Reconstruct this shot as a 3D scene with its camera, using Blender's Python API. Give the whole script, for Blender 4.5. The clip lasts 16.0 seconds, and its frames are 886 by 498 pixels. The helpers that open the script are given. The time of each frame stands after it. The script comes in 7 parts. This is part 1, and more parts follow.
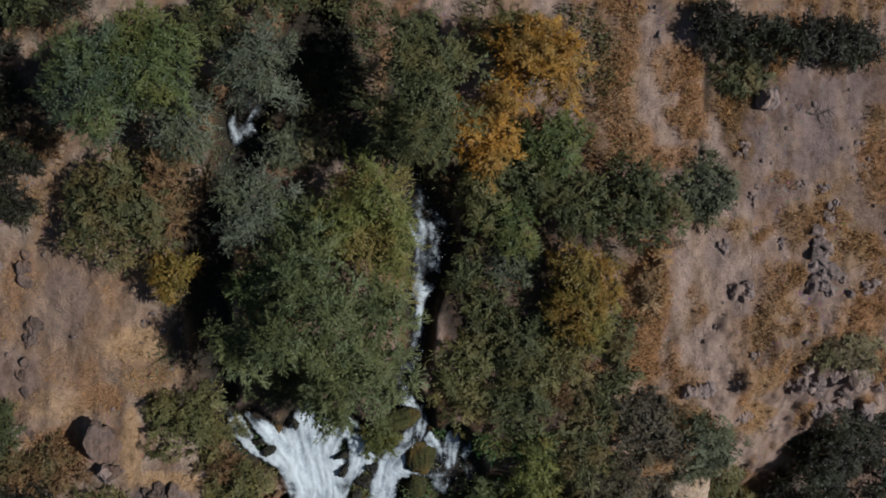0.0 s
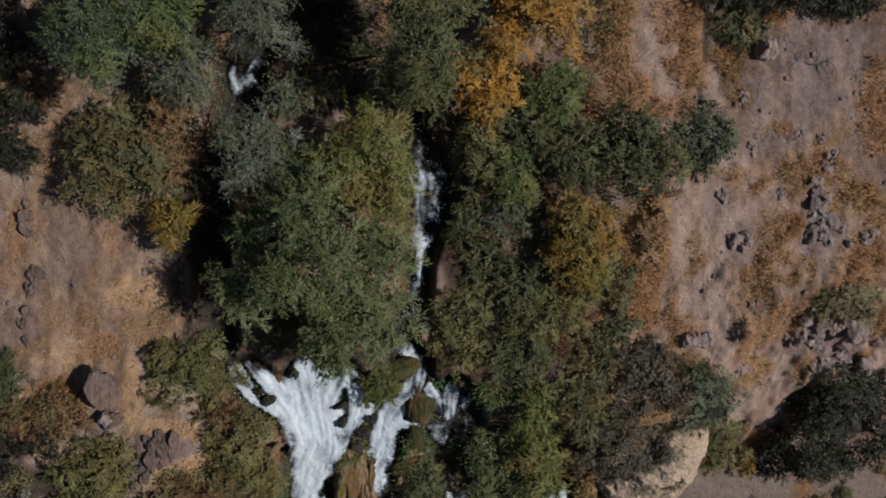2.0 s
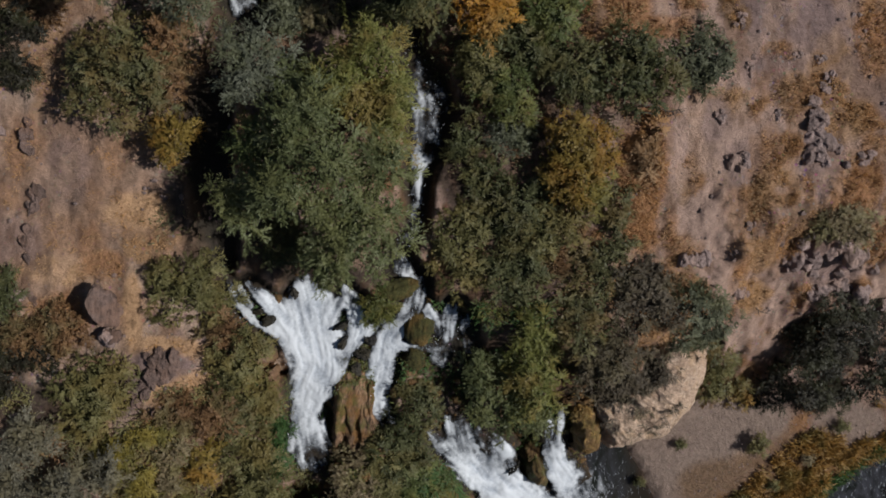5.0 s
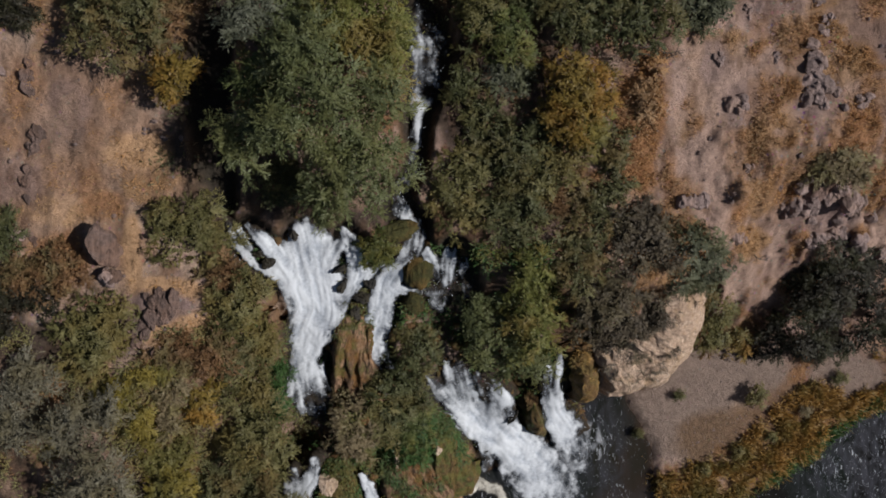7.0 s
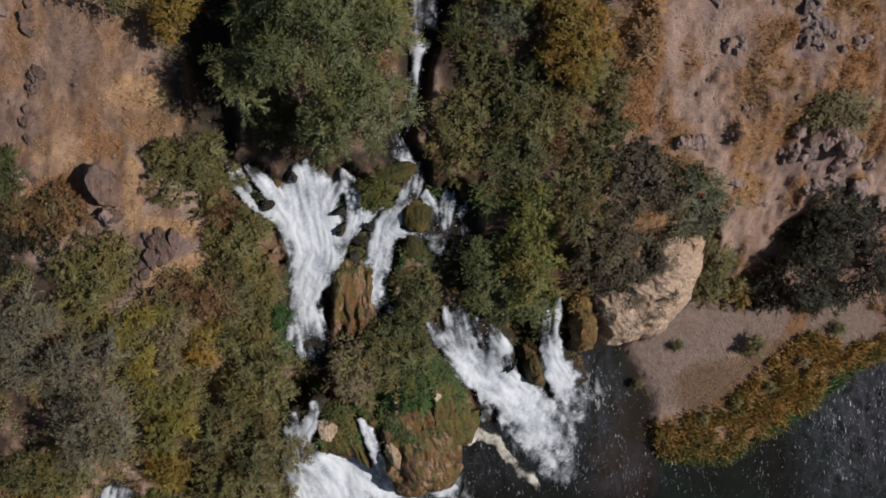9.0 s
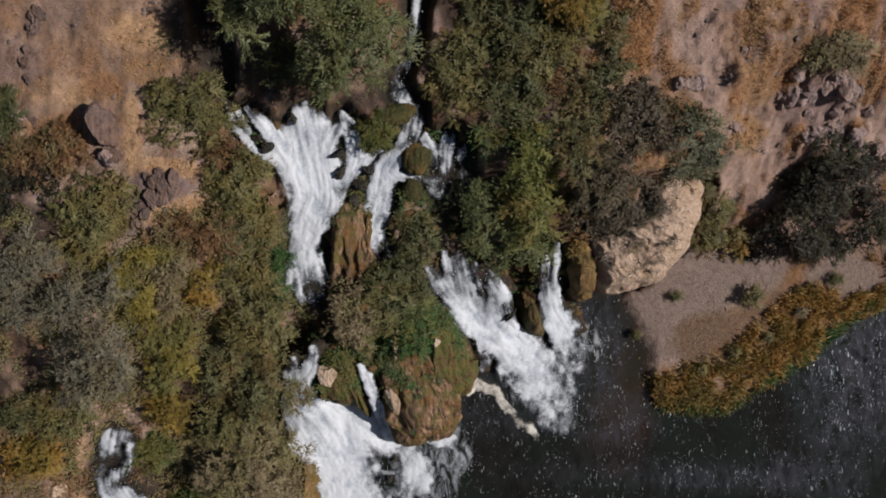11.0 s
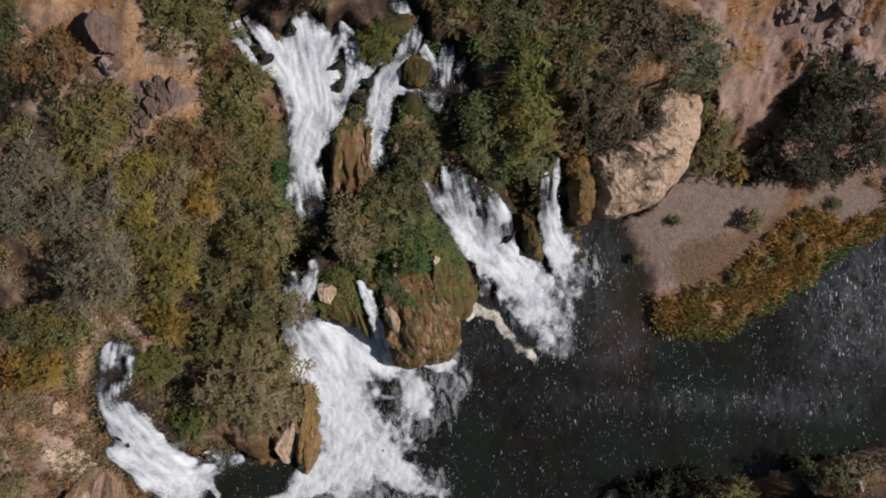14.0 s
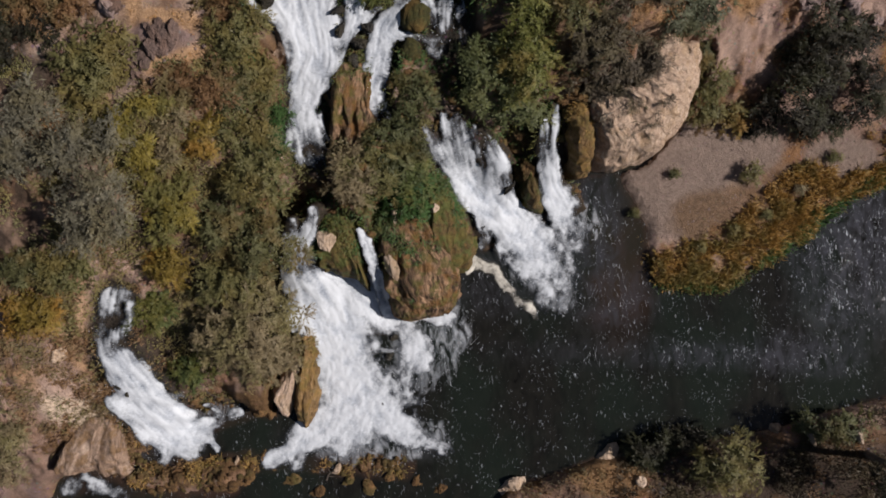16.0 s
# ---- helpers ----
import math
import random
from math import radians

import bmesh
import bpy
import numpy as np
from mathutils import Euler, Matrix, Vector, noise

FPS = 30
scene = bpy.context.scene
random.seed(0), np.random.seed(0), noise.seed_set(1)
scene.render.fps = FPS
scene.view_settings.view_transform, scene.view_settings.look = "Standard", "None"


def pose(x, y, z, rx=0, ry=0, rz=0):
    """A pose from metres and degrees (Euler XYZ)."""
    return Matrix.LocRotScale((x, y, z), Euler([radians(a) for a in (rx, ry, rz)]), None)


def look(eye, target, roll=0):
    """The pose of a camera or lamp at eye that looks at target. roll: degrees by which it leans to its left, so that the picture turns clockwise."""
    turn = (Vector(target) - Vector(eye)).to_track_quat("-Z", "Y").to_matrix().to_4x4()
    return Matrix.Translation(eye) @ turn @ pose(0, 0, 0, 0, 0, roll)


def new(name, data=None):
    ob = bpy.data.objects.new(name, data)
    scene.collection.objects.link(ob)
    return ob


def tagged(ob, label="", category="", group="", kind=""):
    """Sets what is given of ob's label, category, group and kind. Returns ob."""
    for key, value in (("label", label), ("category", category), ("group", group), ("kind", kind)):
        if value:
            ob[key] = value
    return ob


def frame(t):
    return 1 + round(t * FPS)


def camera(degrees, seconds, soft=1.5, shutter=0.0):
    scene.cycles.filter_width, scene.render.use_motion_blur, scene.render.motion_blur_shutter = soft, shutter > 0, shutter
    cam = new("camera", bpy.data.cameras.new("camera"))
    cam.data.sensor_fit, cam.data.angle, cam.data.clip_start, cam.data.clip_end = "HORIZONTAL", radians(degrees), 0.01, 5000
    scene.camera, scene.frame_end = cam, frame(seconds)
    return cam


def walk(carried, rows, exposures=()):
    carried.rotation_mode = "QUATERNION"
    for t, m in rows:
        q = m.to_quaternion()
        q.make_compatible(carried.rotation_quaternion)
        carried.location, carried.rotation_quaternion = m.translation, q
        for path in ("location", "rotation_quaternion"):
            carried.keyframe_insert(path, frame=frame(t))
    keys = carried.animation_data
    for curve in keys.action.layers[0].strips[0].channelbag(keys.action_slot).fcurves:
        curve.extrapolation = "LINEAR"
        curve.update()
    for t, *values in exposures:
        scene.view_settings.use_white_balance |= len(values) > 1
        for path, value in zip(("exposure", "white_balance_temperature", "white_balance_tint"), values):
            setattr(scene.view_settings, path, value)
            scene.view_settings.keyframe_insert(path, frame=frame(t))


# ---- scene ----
cam = camera(61.7, 16.0, soft=1.8)
METRES, EYE, TILT, LEAN, TURN = 32.0, 64.8, -87.8, 0.0, 0.0
ROWS = [
    (0.0, 0.0, 0.0, 0.0, 0.0, 0.0, -0.0),
    (0.5, 0.0006, -0.0016, -0.0277, 0.01, 0.01, -0.02),
    (1.0, 0.0009, -0.0029, -0.0512, 0.02, -0.1, -0.02),
    (1.5, 0.0014, -0.0044, -0.0823, 0.03, -0.03, -0.04),
    (2.0, 0.0027, -0.0054, -0.1104, 0.06, -0.02, -0.04),
    (2.5, 0.0026, -0.0069, -0.1388, 0.05, -0.04, -0.06),
    (3.0, 0.0039, -0.0079, -0.1631, 0.08, -0.17, -0.08),
    (3.5, 0.0036, -0.0094, -0.1942, 0.06, -0.13, -0.07),
    (4.0, 0.0048, -0.0109, -0.221, 0.09, -0.23, -0.1),
    (6.5, 0.0091, -0.0176, -0.3754, 0.13, -0.35, -0.2),
    (7.0, 0.01, -0.0189, -0.4062, 0.13, -0.39, -0.22),
    (7.5, 0.0107, -0.0203, -0.4392, 0.13, -0.39, -0.22),
    (8.0, 0.0108, -0.0217, -0.4691, 0.11, -0.45, -0.23),
    (8.5, 0.0122, -0.0231, -0.5017, 0.13, -0.48, -0.23),
    (9.0, 0.0131, -0.0246, -0.5334, 0.14, -0.53, -0.23),
    (11.5, 0.0153, -0.0316, -0.6906, 0.11, -0.79, -0.27),
    (12.0, 0.016, -0.0326, -0.7242, 0.12, -0.8, -0.26),
    (12.5, 0.0168, -0.0338, -0.7591, 0.13, -0.81, -0.24),
    (13.0, 0.0162, -0.0346, -0.7918, 0.1, -0.85, -0.25),
    (13.5, 0.0174, -0.0354, -0.8271, 0.14, -0.8, -0.25),
    (14.0, 0.0178, -0.0363, -0.8593, 0.14, -0.82, -0.25),
    (14.5, 0.0185, -0.037, -0.8959, 0.15, -0.72, -0.22),
    (15.0, 0.0193, -0.0376, -0.9299, 0.16, -0.66, -0.22),
    (15.5, 0.0192, -0.0383, -0.9608, 0.15, -0.65, -0.23),
    (16.0, 0.02, -0.0388, -0.9988, 0.15, -0.46, -0.23),
]
walk(cam, [(t, pose(0, 0, EYE, TILT, LEAN, TURN) @ pose(METRES * x, METRES * y, METRES * z, 90 + pitch, roll, yaw)) for t, x, y, z, yaw, pitch, roll in ROWS],
     exposures=[(0.0, -0.08, 5830, 2), (1.0, -0.07, 5890, 3), (2.5, -0.06, 6070, 6), (4.0, -0.04, 6180, 7.5), (6.5, -0.02, 6270, 9.5), (16.0, 0.14, 6500, 13)])

# ---- sky and sun ----
SUN_EL, SUN_AZ = 41.0, -4.0   # degrees above the horizon; degrees from +x towards +y
world = bpy.data.worlds.new("sky")
scene.world = world
world.use_nodes = True
_n = world.node_tree
_sky = _n.nodes.new("ShaderNodeTexSky")
_sky.sky_type, _sky.sun_disc = "NISHITA", False
_sky.sun_elevation, _sky.sun_rotation = radians(SUN_EL), radians(90 - SUN_AZ)
_n.nodes["Background"].inputs["Strength"].default_value = 0.036
_n.links.new(_sky.outputs[0], _n.nodes["Background"].inputs["Color"])
_lamp = bpy.data.lights.new("sun", "SUN")
_lamp.energy, _lamp.angle, _lamp.color = 4.4, radians(0.6), (1.0, 0.94, 0.88)
sun = new("sun", _lamp)
_d = Vector((math.cos(radians(SUN_EL)) * math.cos(radians(SUN_AZ)), math.cos(radians(SUN_EL)) * math.sin(radians(SUN_AZ)), math.sin(radians(SUN_EL))))
sun.matrix_world = look(_d * 200, (0, 0, 0))


# ---- small tools ----
def smooth(a):
    a = np.clip(a, 0.0, 1.0)
    return a * a * (3 - 2 * a)


def lattice(ix, iy, seed):
    h = (ix.astype(np.int64) * 374761393 + iy.astype(np.int64) * 668265263 + seed * 974634777) & 0x7FFFFFFF
    h = ((h ^ (h >> 13)) * 1274126177) & 0x7FFFFFFF
    return ((h ^ (h >> 16)) & 0xFFFF) / 65535.0


def value_noise(x, y, seed):
    ix, iy = np.floor(x), np.floor(y)
    fx, fy = smooth(x - ix), smooth(y - iy)
    a, b = lattice(ix, iy, seed), lattice(ix + 1, iy, seed)
    c, d = lattice(ix, iy + 1, seed), lattice(ix + 1, iy + 1, seed)
    return (a * (1 - fx) + b * fx) * (1 - fy) + (c * (1 - fx) + d * fx) * fy


def fbm(x, y, size, seed, octaves=4):
    """Noise from -1 to 1, its largest waves `size` metres long."""
    total, weight, amp = 0.0, 0.0, 1.0
    for k in range(octaves):
        total = total + amp * (2 * value_noise(x / size * 2 ** k + 17.3 * k, y / size * 2 ** k - 9.1 * k, seed + k) - 1)
        weight += amp
        amp *= 0.5
    return total / weight


def mesh_from(name, verts, faces, material, smooth_shaded=False):
    """A mesh from arrays of corners and of equal-sided faces."""
    me = bpy.data.meshes.new(name)
    verts, faces = np.asarray(verts, np.float32), np.asarray(faces, np.int32)
    sides = faces.shape[1]
    me.vertices.add(len(verts))
    me.vertices.foreach_set("co", verts.ravel())
    me.loops.add(faces.size)
    me.loops.foreach_set("vertex_index", faces.ravel())
    me.polygons.add(len(faces))
    me.polygons.foreach_set("loop_start", np.arange(len(faces), dtype=np.int32) * sides)
    me.update(calc_edges=True)
    if smooth_shaded:
        me.polygons.foreach_set("use_smooth", np.ones(len(faces), dtype=bool))
    me.materials.append(material)
    me.validate()
    return me


def add_values(me, name, values):
    """A number at each corner of the mesh, for its material."""
    layer = me.attributes.new(name, "FLOAT", "POINT")
    layer.data.foreach_set("value", np.asarray(values, np.float32).ravel())


def add_colours(me, name, rgb):
    layer = me.attributes.new(name, "FLOAT_COLOR", "POINT")
    rgba = np.ones((len(rgb), 4), np.float32)
    rgba[:, :3] = rgb
    layer.data.foreach_set("color", rgba.ravel())


def grid_faces(rows, cols):
    i = np.arange(rows * cols).reshape(rows, cols)
    return np.stack([i[:-1, :-1], i[:-1, 1:], i[1:, 1:], i[1:, :-1]], -1).reshape(-1, 4)


def part(name, me, parent, label=""):
    """One mesh object under a thing or under a part."""
    ob = new(name, me)
    ob.parent = parent
    if label:
        tagged(ob, label)
    return ob


# ---- materials ----
def material(name):
    m = bpy.data.materials.new(name)
    m.use_nodes = True
    return m, m.node_tree, m.node_tree.nodes["Principled BSDF"]


def node(nt, kind, links=(), **sockets):
    n = nt.nodes.new(kind)
    for key, value in sockets.items():
        n.inputs[key.replace("_", " ")].default_value = value
    for key, source in links:
        nt.links.new(source, n.inputs[key])
    return n


def ramp(nt, source, *stops):
    n = nt.nodes.new("ShaderNodeValToRGB")
    while len(n.color_ramp.elements) < len(stops):
        n.color_ramp.elements.new(0.5)
    for e, (at, colour) in zip(n.color_ramp.elements, stops):
        e.position = at
        e.color = (*colour, 1) if isinstance(colour, tuple) else (colour, colour, colour, 1)
    nt.links.new(source, n.inputs[0])
    return n.outputs[0]


def mix(nt, factor, a, b, mode="MIX"):
    n = nt.nodes.new("ShaderNodeMix")
    n.data_type, n.blend_type = "RGBA", mode
    for key, v in ((0, factor), (6, a), (7, b)):
        if isinstance(v, (float, int)):
            n.inputs[key].default_value = v
        elif isinstance(v, tuple):
            n.inputs[key].default_value = (*v, 1)
        else:
            nt.links.new(v, n.inputs[key])
    return n.outputs[2]


def math_node(nt, op, a, b=None):
    n = nt.nodes.new("ShaderNodeMath")
    n.operation = op
    for key, v in ((0, a), (1, b)):
        if isinstance(v, (float, int)):
            n.inputs[key].default_value = v
        elif v is not None:
            nt.links.new(v, n.inputs[key])
    return n.outputs[0]


def place(nt, sx=1.0, sy=1.0, sz=1.0, local=False):
    """World or object coordinates, in metres, stretched by the three numbers."""
    if local:
        at = nt.nodes.new("ShaderNodeTexCoord").outputs["Object"]
    else:
        at = nt.nodes.new("ShaderNodeNewGeometry").outputs["Position"]
    m = nt.nodes.new("ShaderNodeMapping")
    m.inputs["Scale"].default_value = (sx, sy, sz)
    nt.links.new(at, m.inputs["Vector"])
    return m.outputs[0]


def noise_of(nt, at, scale, detail=4.0, rough=0.6):
    return node(nt, "ShaderNodeTexNoise", [("Vector", at)], Scale=scale, Detail=detail, Roughness=rough).outputs["Fac"]


def bump(nt, bsdf, height, strength, distance):
    n = node(nt, "ShaderNodeBump", [("Height", height)], Strength=strength, Distance=distance)
    nt.links.new(n.outputs[0], bsdf.inputs["Normal"])


def ground_material():
    m, nt, b = material("dry_earth")
    soil = nt.nodes.new("ShaderNodeAttribute")
    soil.attribute_name = "soil"
    rough = nt.nodes.new("ShaderNodeAttribute")
    rough.attribute_name = "stony"
    at = place(nt)
    grain = noise_of(nt, at, 2.2, 8.0, 0.72)
    fine = noise_of(nt, at, 9.0, 6.0, 0.75)
    cells = node(nt, "ShaderNodeTexVoronoi", [("Vector", at)], Scale=2.6)
    pebbles = node(nt, "ShaderNodeTexVoronoi", [("Vector", at)], Scale=7.5)
    c = mix(nt, 1.0, soil.outputs["Color"], ramp(nt, grain, (0.28, 0.66), (0.5, 1.0), (0.72, 1.28)), "MULTIPLY")
    c = mix(nt, 1.0, c, ramp(nt, fine, (0.3, 0.76), (0.5, 1.0), (0.7, 1.2)), "MULTIPLY")
    stone = mix(nt, 0.75, (0.2, 0.16, 0.145), cells.outputs["Color"], "SOFT_LIGHT")
    stone_mask = math_node(nt, "MULTIPLY", ramp(nt, cells.outputs["Distance"], (0.18, 1.0), (0.36, 0.0)), ramp(nt, noise_of(nt, at, 0.35, 4.0), (0.45, 0.0), (0.6, 1.0)))
    c = mix(nt, math_node(nt, "MULTIPLY", stone_mask, rough.outputs["Fac"]), c, stone)
    nt.links.new(c, b.inputs["Base Color"])
    b.inputs["Roughness"].default_value = 0.95
    b.inputs["Specular IOR Level"].default_value = 0.15
    h = math_node(nt, "ADD", math_node(nt, "MULTIPLY", grain, 1.4), math_node(nt, "MULTIPLY", fine, 0.5))
    h = math_node(nt, "SUBTRACT", h, math_node(nt, "MULTIPLY", pebbles.outputs["Distance"], 0.25))
    bump(nt, b, h, 0.75, 0.22)
    return m


def rock_material(name, light, dark, warm, scale=1.0, runs=(2.4, 0.5, 1.6)):
    m, nt, b = material(name)
    at = place(nt)
    broad = noise_of(nt, at, 0.55 * scale, 5.0)
    grain = noise_of(nt, at, 4.0 * scale, 8.0, 0.7)
    layers = noise_of(nt, place(nt, *runs), 1.6 * scale, 5.0)
    c = mix(nt, ramp(nt, grain, (0.3, 0.0), (0.7, 1.0)), dark, light)
    c = mix(nt, ramp(nt, broad, (0.45, 0.0), (0.62, 0.8)), c, warm)
    c = mix(nt, 1.0, c, ramp(nt, layers, (0.3, 0.55), (0.55, 1.1)), "MULTIPLY")
    info = nt.nodes.new("ShaderNodeObjectInfo")
    c = mix(nt, 1.0, c, ramp(nt, info.outputs["Random"], (0.0, 0.75), (1.0, 1.2)), "MULTIPLY")
    nt.links.new(c, b.inputs["Base Color"])
    b.inputs["Roughness"].default_value = 0.85
    b.inputs["Specular IOR Level"].default_value = 0.25
    bump(nt, b, math_node(nt, "ADD", grain, layers), 0.8, 0.25)
    return m


def drape_material(name, light, dark, warm, moss, much=0.5):
    """Tufa laid down by running water: streaks down the face, with moss in patches."""
    m, nt, b = material(name)
    flow = nt.nodes.new("ShaderNodeAttribute")
    flow.attribute_name = "flow"
    mp = node(nt, "ShaderNodeMapping", [("Vector", flow.outputs["Vector"])], Scale=(1.7, 0.45, 1.0))
    streak = node(nt, "ShaderNodeTexNoise", [("Vector", mp.outputs[0])], Scale=1.0, Detail=5.0, Roughness=0.65, Distortion=1.4).outputs["Fac"]
    at = place(nt)
    broad, grain, pits = noise_of(nt, at, 0.7, 4.0), noise_of(nt, at, 5.0, 8.0, 0.72), node(nt, "ShaderNodeTexVoronoi", [("Vector", at)], Scale=2.2).outputs["Distance"]
    c = mix(nt, ramp(nt, streak, (0.42, 0.0), (0.56, 0.5), (0.68, 1.0)), dark, light)
    c = mix(nt, ramp(nt, broad, (0.47, 0.0), (0.6, 0.75)), c, warm)
    c = mix(nt, math_node(nt, "MULTIPLY", ramp(nt, noise_of(nt, at, 1.1, 4.0), (0.5, 0.0), (0.6, 1.0)), much), c, moss)
    c = mix(nt, 1.0, c, ramp(nt, grain, (0.28, 0.55), (0.5, 1.0), (0.72, 1.3)), "MULTIPLY")
    c = mix(nt, 1.0, c, ramp(nt, math_node(nt, "ADD", pits, ramp(nt, broad, (0.4, 0.0), (0.6, 0.25))), (0.07, 0.5), (0.2, 1.0)), "MULTIPLY")
    nt.links.new(c, b.inputs["Base Color"])
    b.inputs["Roughness"].default_value = 0.75
    b.inputs["Specular IOR Level"].default_value = 0.3
    bump(nt, b, math_node(nt, "ADD", math_node(nt, "ADD", grain, streak), math_node(nt, "MULTIPLY", pits, 0.5)), 0.8, 0.25)
    return m


def leaf_material(name, a, b_, c_, patch=None):
    """Leaves between three colours, leaf by leaf, with broad patches of a fourth."""
    m, nt, b = material(name)
    isl = nt.nodes.new("ShaderNodeNewGeometry").outputs["Random Per Island"]
    at = place(nt)
    tone = nt.nodes.new("ShaderNodeAttribute")
    tone.attribute_name = "tone"
    both = math_node(nt, "ADD", math_node(nt, "MULTIPLY", isl, 0.3), math_node(nt, "MULTIPLY", tone.outputs["Fac"], 0.7))
    c = ramp(nt, both, (0.12, a), (0.5, b_), (0.88, c_))
    if patch:
        c = mix(nt, ramp(nt, noise_of(nt, at, 0.38, 3.0), (0.46, 0.0), (0.6, 0.85)), c, patch)
    c = mix(nt, 1.0, c, ramp(nt, noise_of(nt, at, 0.75, 3.0), (0.3, 1.0), (0.7, 1.5)), "MULTIPLY")
    nt.links.new(c, b.inputs["Base Color"])
    b.inputs["Roughness"].default_value = 0.55
    b.inputs["Specular IOR Level"].default_value = 0.3
    b.inputs["Transmission Weight"].default_value = 0.0
    thin = node(nt, "ShaderNodeBsdfTranslucent", [("Color", c)])
    both = node(nt, "ShaderNodeMixShader", [(1, b.outputs[0]), (2, thin.outputs[0])], Fac=0.3)
    nt.links.new(both.outputs[0], nt.nodes["Material Output"].inputs["Surface"])
    return m


def bark_material():
    m, nt, b = material("bark")
    at = place(nt, 3.0, 3.0, 0.6)
    g = noise_of(nt, at, 3.0, 6.0, 0.7)
    nt.links.new(ramp(nt, g, (0.3, (0.035, 0.026, 0.02)), (0.7, (0.13, 0.105, 0.085))), b.inputs["Base Color"])
    b.inputs["Roughness"].default_value = 0.9
    bump(nt, b, g, 0.8, 0.05)
    return m


def pool_material():
    m, nt, b = material("river_water")
    foam = nt.nodes.new("ShaderNodeAttribute")
    foam.attribute_name = "foam"
    shallow = nt.nodes.new("ShaderNodeAttribute")
    shallow.attribute_name = "shallow"
    at = place(nt)
    swirl = node(nt, "ShaderNodeTexNoise", [("Vector", place(nt, 1.3, 0.6, 1.0))], Scale=1.0, Detail=9.0, Roughness=0.62, Distortion=0.8).outputs["Fac"]
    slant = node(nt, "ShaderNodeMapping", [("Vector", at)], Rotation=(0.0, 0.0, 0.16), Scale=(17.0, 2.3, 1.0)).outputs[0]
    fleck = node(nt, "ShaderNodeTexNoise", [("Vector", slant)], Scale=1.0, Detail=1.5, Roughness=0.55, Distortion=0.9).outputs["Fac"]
    rapid = nt.nodes.new("ShaderNodeAttribute")
    rapid.attribute_name = "rapid"
    c = mix(nt, shallow.outputs["Fac"], ramp(nt, swirl, (0.35, (0.0075, 0.007, 0.0058)), (0.68, (0.0155, 0.0145, 0.012))), (0.045, 0.026, 0.018))
    c = mix(nt, ramp(nt, noise_of(nt, place(nt, 1.0, 0.55, 1.0), 0.16, 3.0, 0.5), (0.42, 0.0), (0.6, 0.6)), c, (0.011, 0.0165, 0.012))
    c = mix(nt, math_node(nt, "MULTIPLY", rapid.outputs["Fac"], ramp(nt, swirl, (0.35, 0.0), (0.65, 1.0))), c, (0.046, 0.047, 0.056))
    level = math_node(nt, "ADD", math_node(nt, "MULTIPLY", foam.outputs["Fac"], 1.0), math_node(nt, "MULTIPLY", math_node(nt, "SUBTRACT", swirl, 0.5), math_node(nt, "MULTIPLY", math_node(nt, "MINIMUM", foam.outputs["Fac"], 0.4), 5.0)))
    white = ramp(nt, level, (0.2, 0.0), (0.6, 0.42), (1.0, 1.0))
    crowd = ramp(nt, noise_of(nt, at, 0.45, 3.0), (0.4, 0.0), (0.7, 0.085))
    # white flecks painted on the water for sun glints and bubbles
    glint_flecks = ramp(nt, math_node(nt, "ADD", math_node(nt, "ADD", fleck, crowd), math_node(nt, "MULTIPLY", rapid.outputs["Fac"], 0.035)), (0.725, 0.0), (0.79, 0.85))
    white = math_node(nt, "MAXIMUM", white, glint_flecks)
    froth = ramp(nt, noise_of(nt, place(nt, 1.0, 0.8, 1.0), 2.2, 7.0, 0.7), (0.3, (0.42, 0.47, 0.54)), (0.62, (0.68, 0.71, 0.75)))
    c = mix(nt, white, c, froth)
    nt.links.new(c, b.inputs["Base Color"])
    nt.links.new(ramp(nt, white, (0.0, 0.07), (0.5, 0.7)), b.inputs["Roughness"])
    b.inputs["IOR"].default_value = 1.33
    ripples = noise_of(nt, place(nt, 3.0, 1.3, 1.0), 1.2, 4.0, 0.6)
    chop = node(nt, "ShaderNodeTexNoise", [("Vector", slant)], Scale=0.7, Detail=2.0, Roughness=0.5, Distortion=0.9).outputs["Fac"]       # short steep waves that catch the sun
    rough = math_node(nt, "ADD", math_node(nt, "MULTIPLY", rapid.outputs["Fac"], 0.012), ramp(nt, noise_of(nt, at, 0.4, 3.0), (0.35, 0.03), (0.68, 0.065)))
    waves = math_node(nt, "ADD", math_node(nt, "MULTIPLY", ripples, 0.28), math_node(nt, "MULTIPLY", math_node(nt, "MULTIPLY", chop, rough), 1.6))
    bump(nt, b, math_node(nt, "ADD", waves, math_node(nt, "MULTIPLY", swirl, math_node(nt, "MULTIPLY", foam.outputs["Fac"], 3.0))), 1.0, 0.07)
    return m


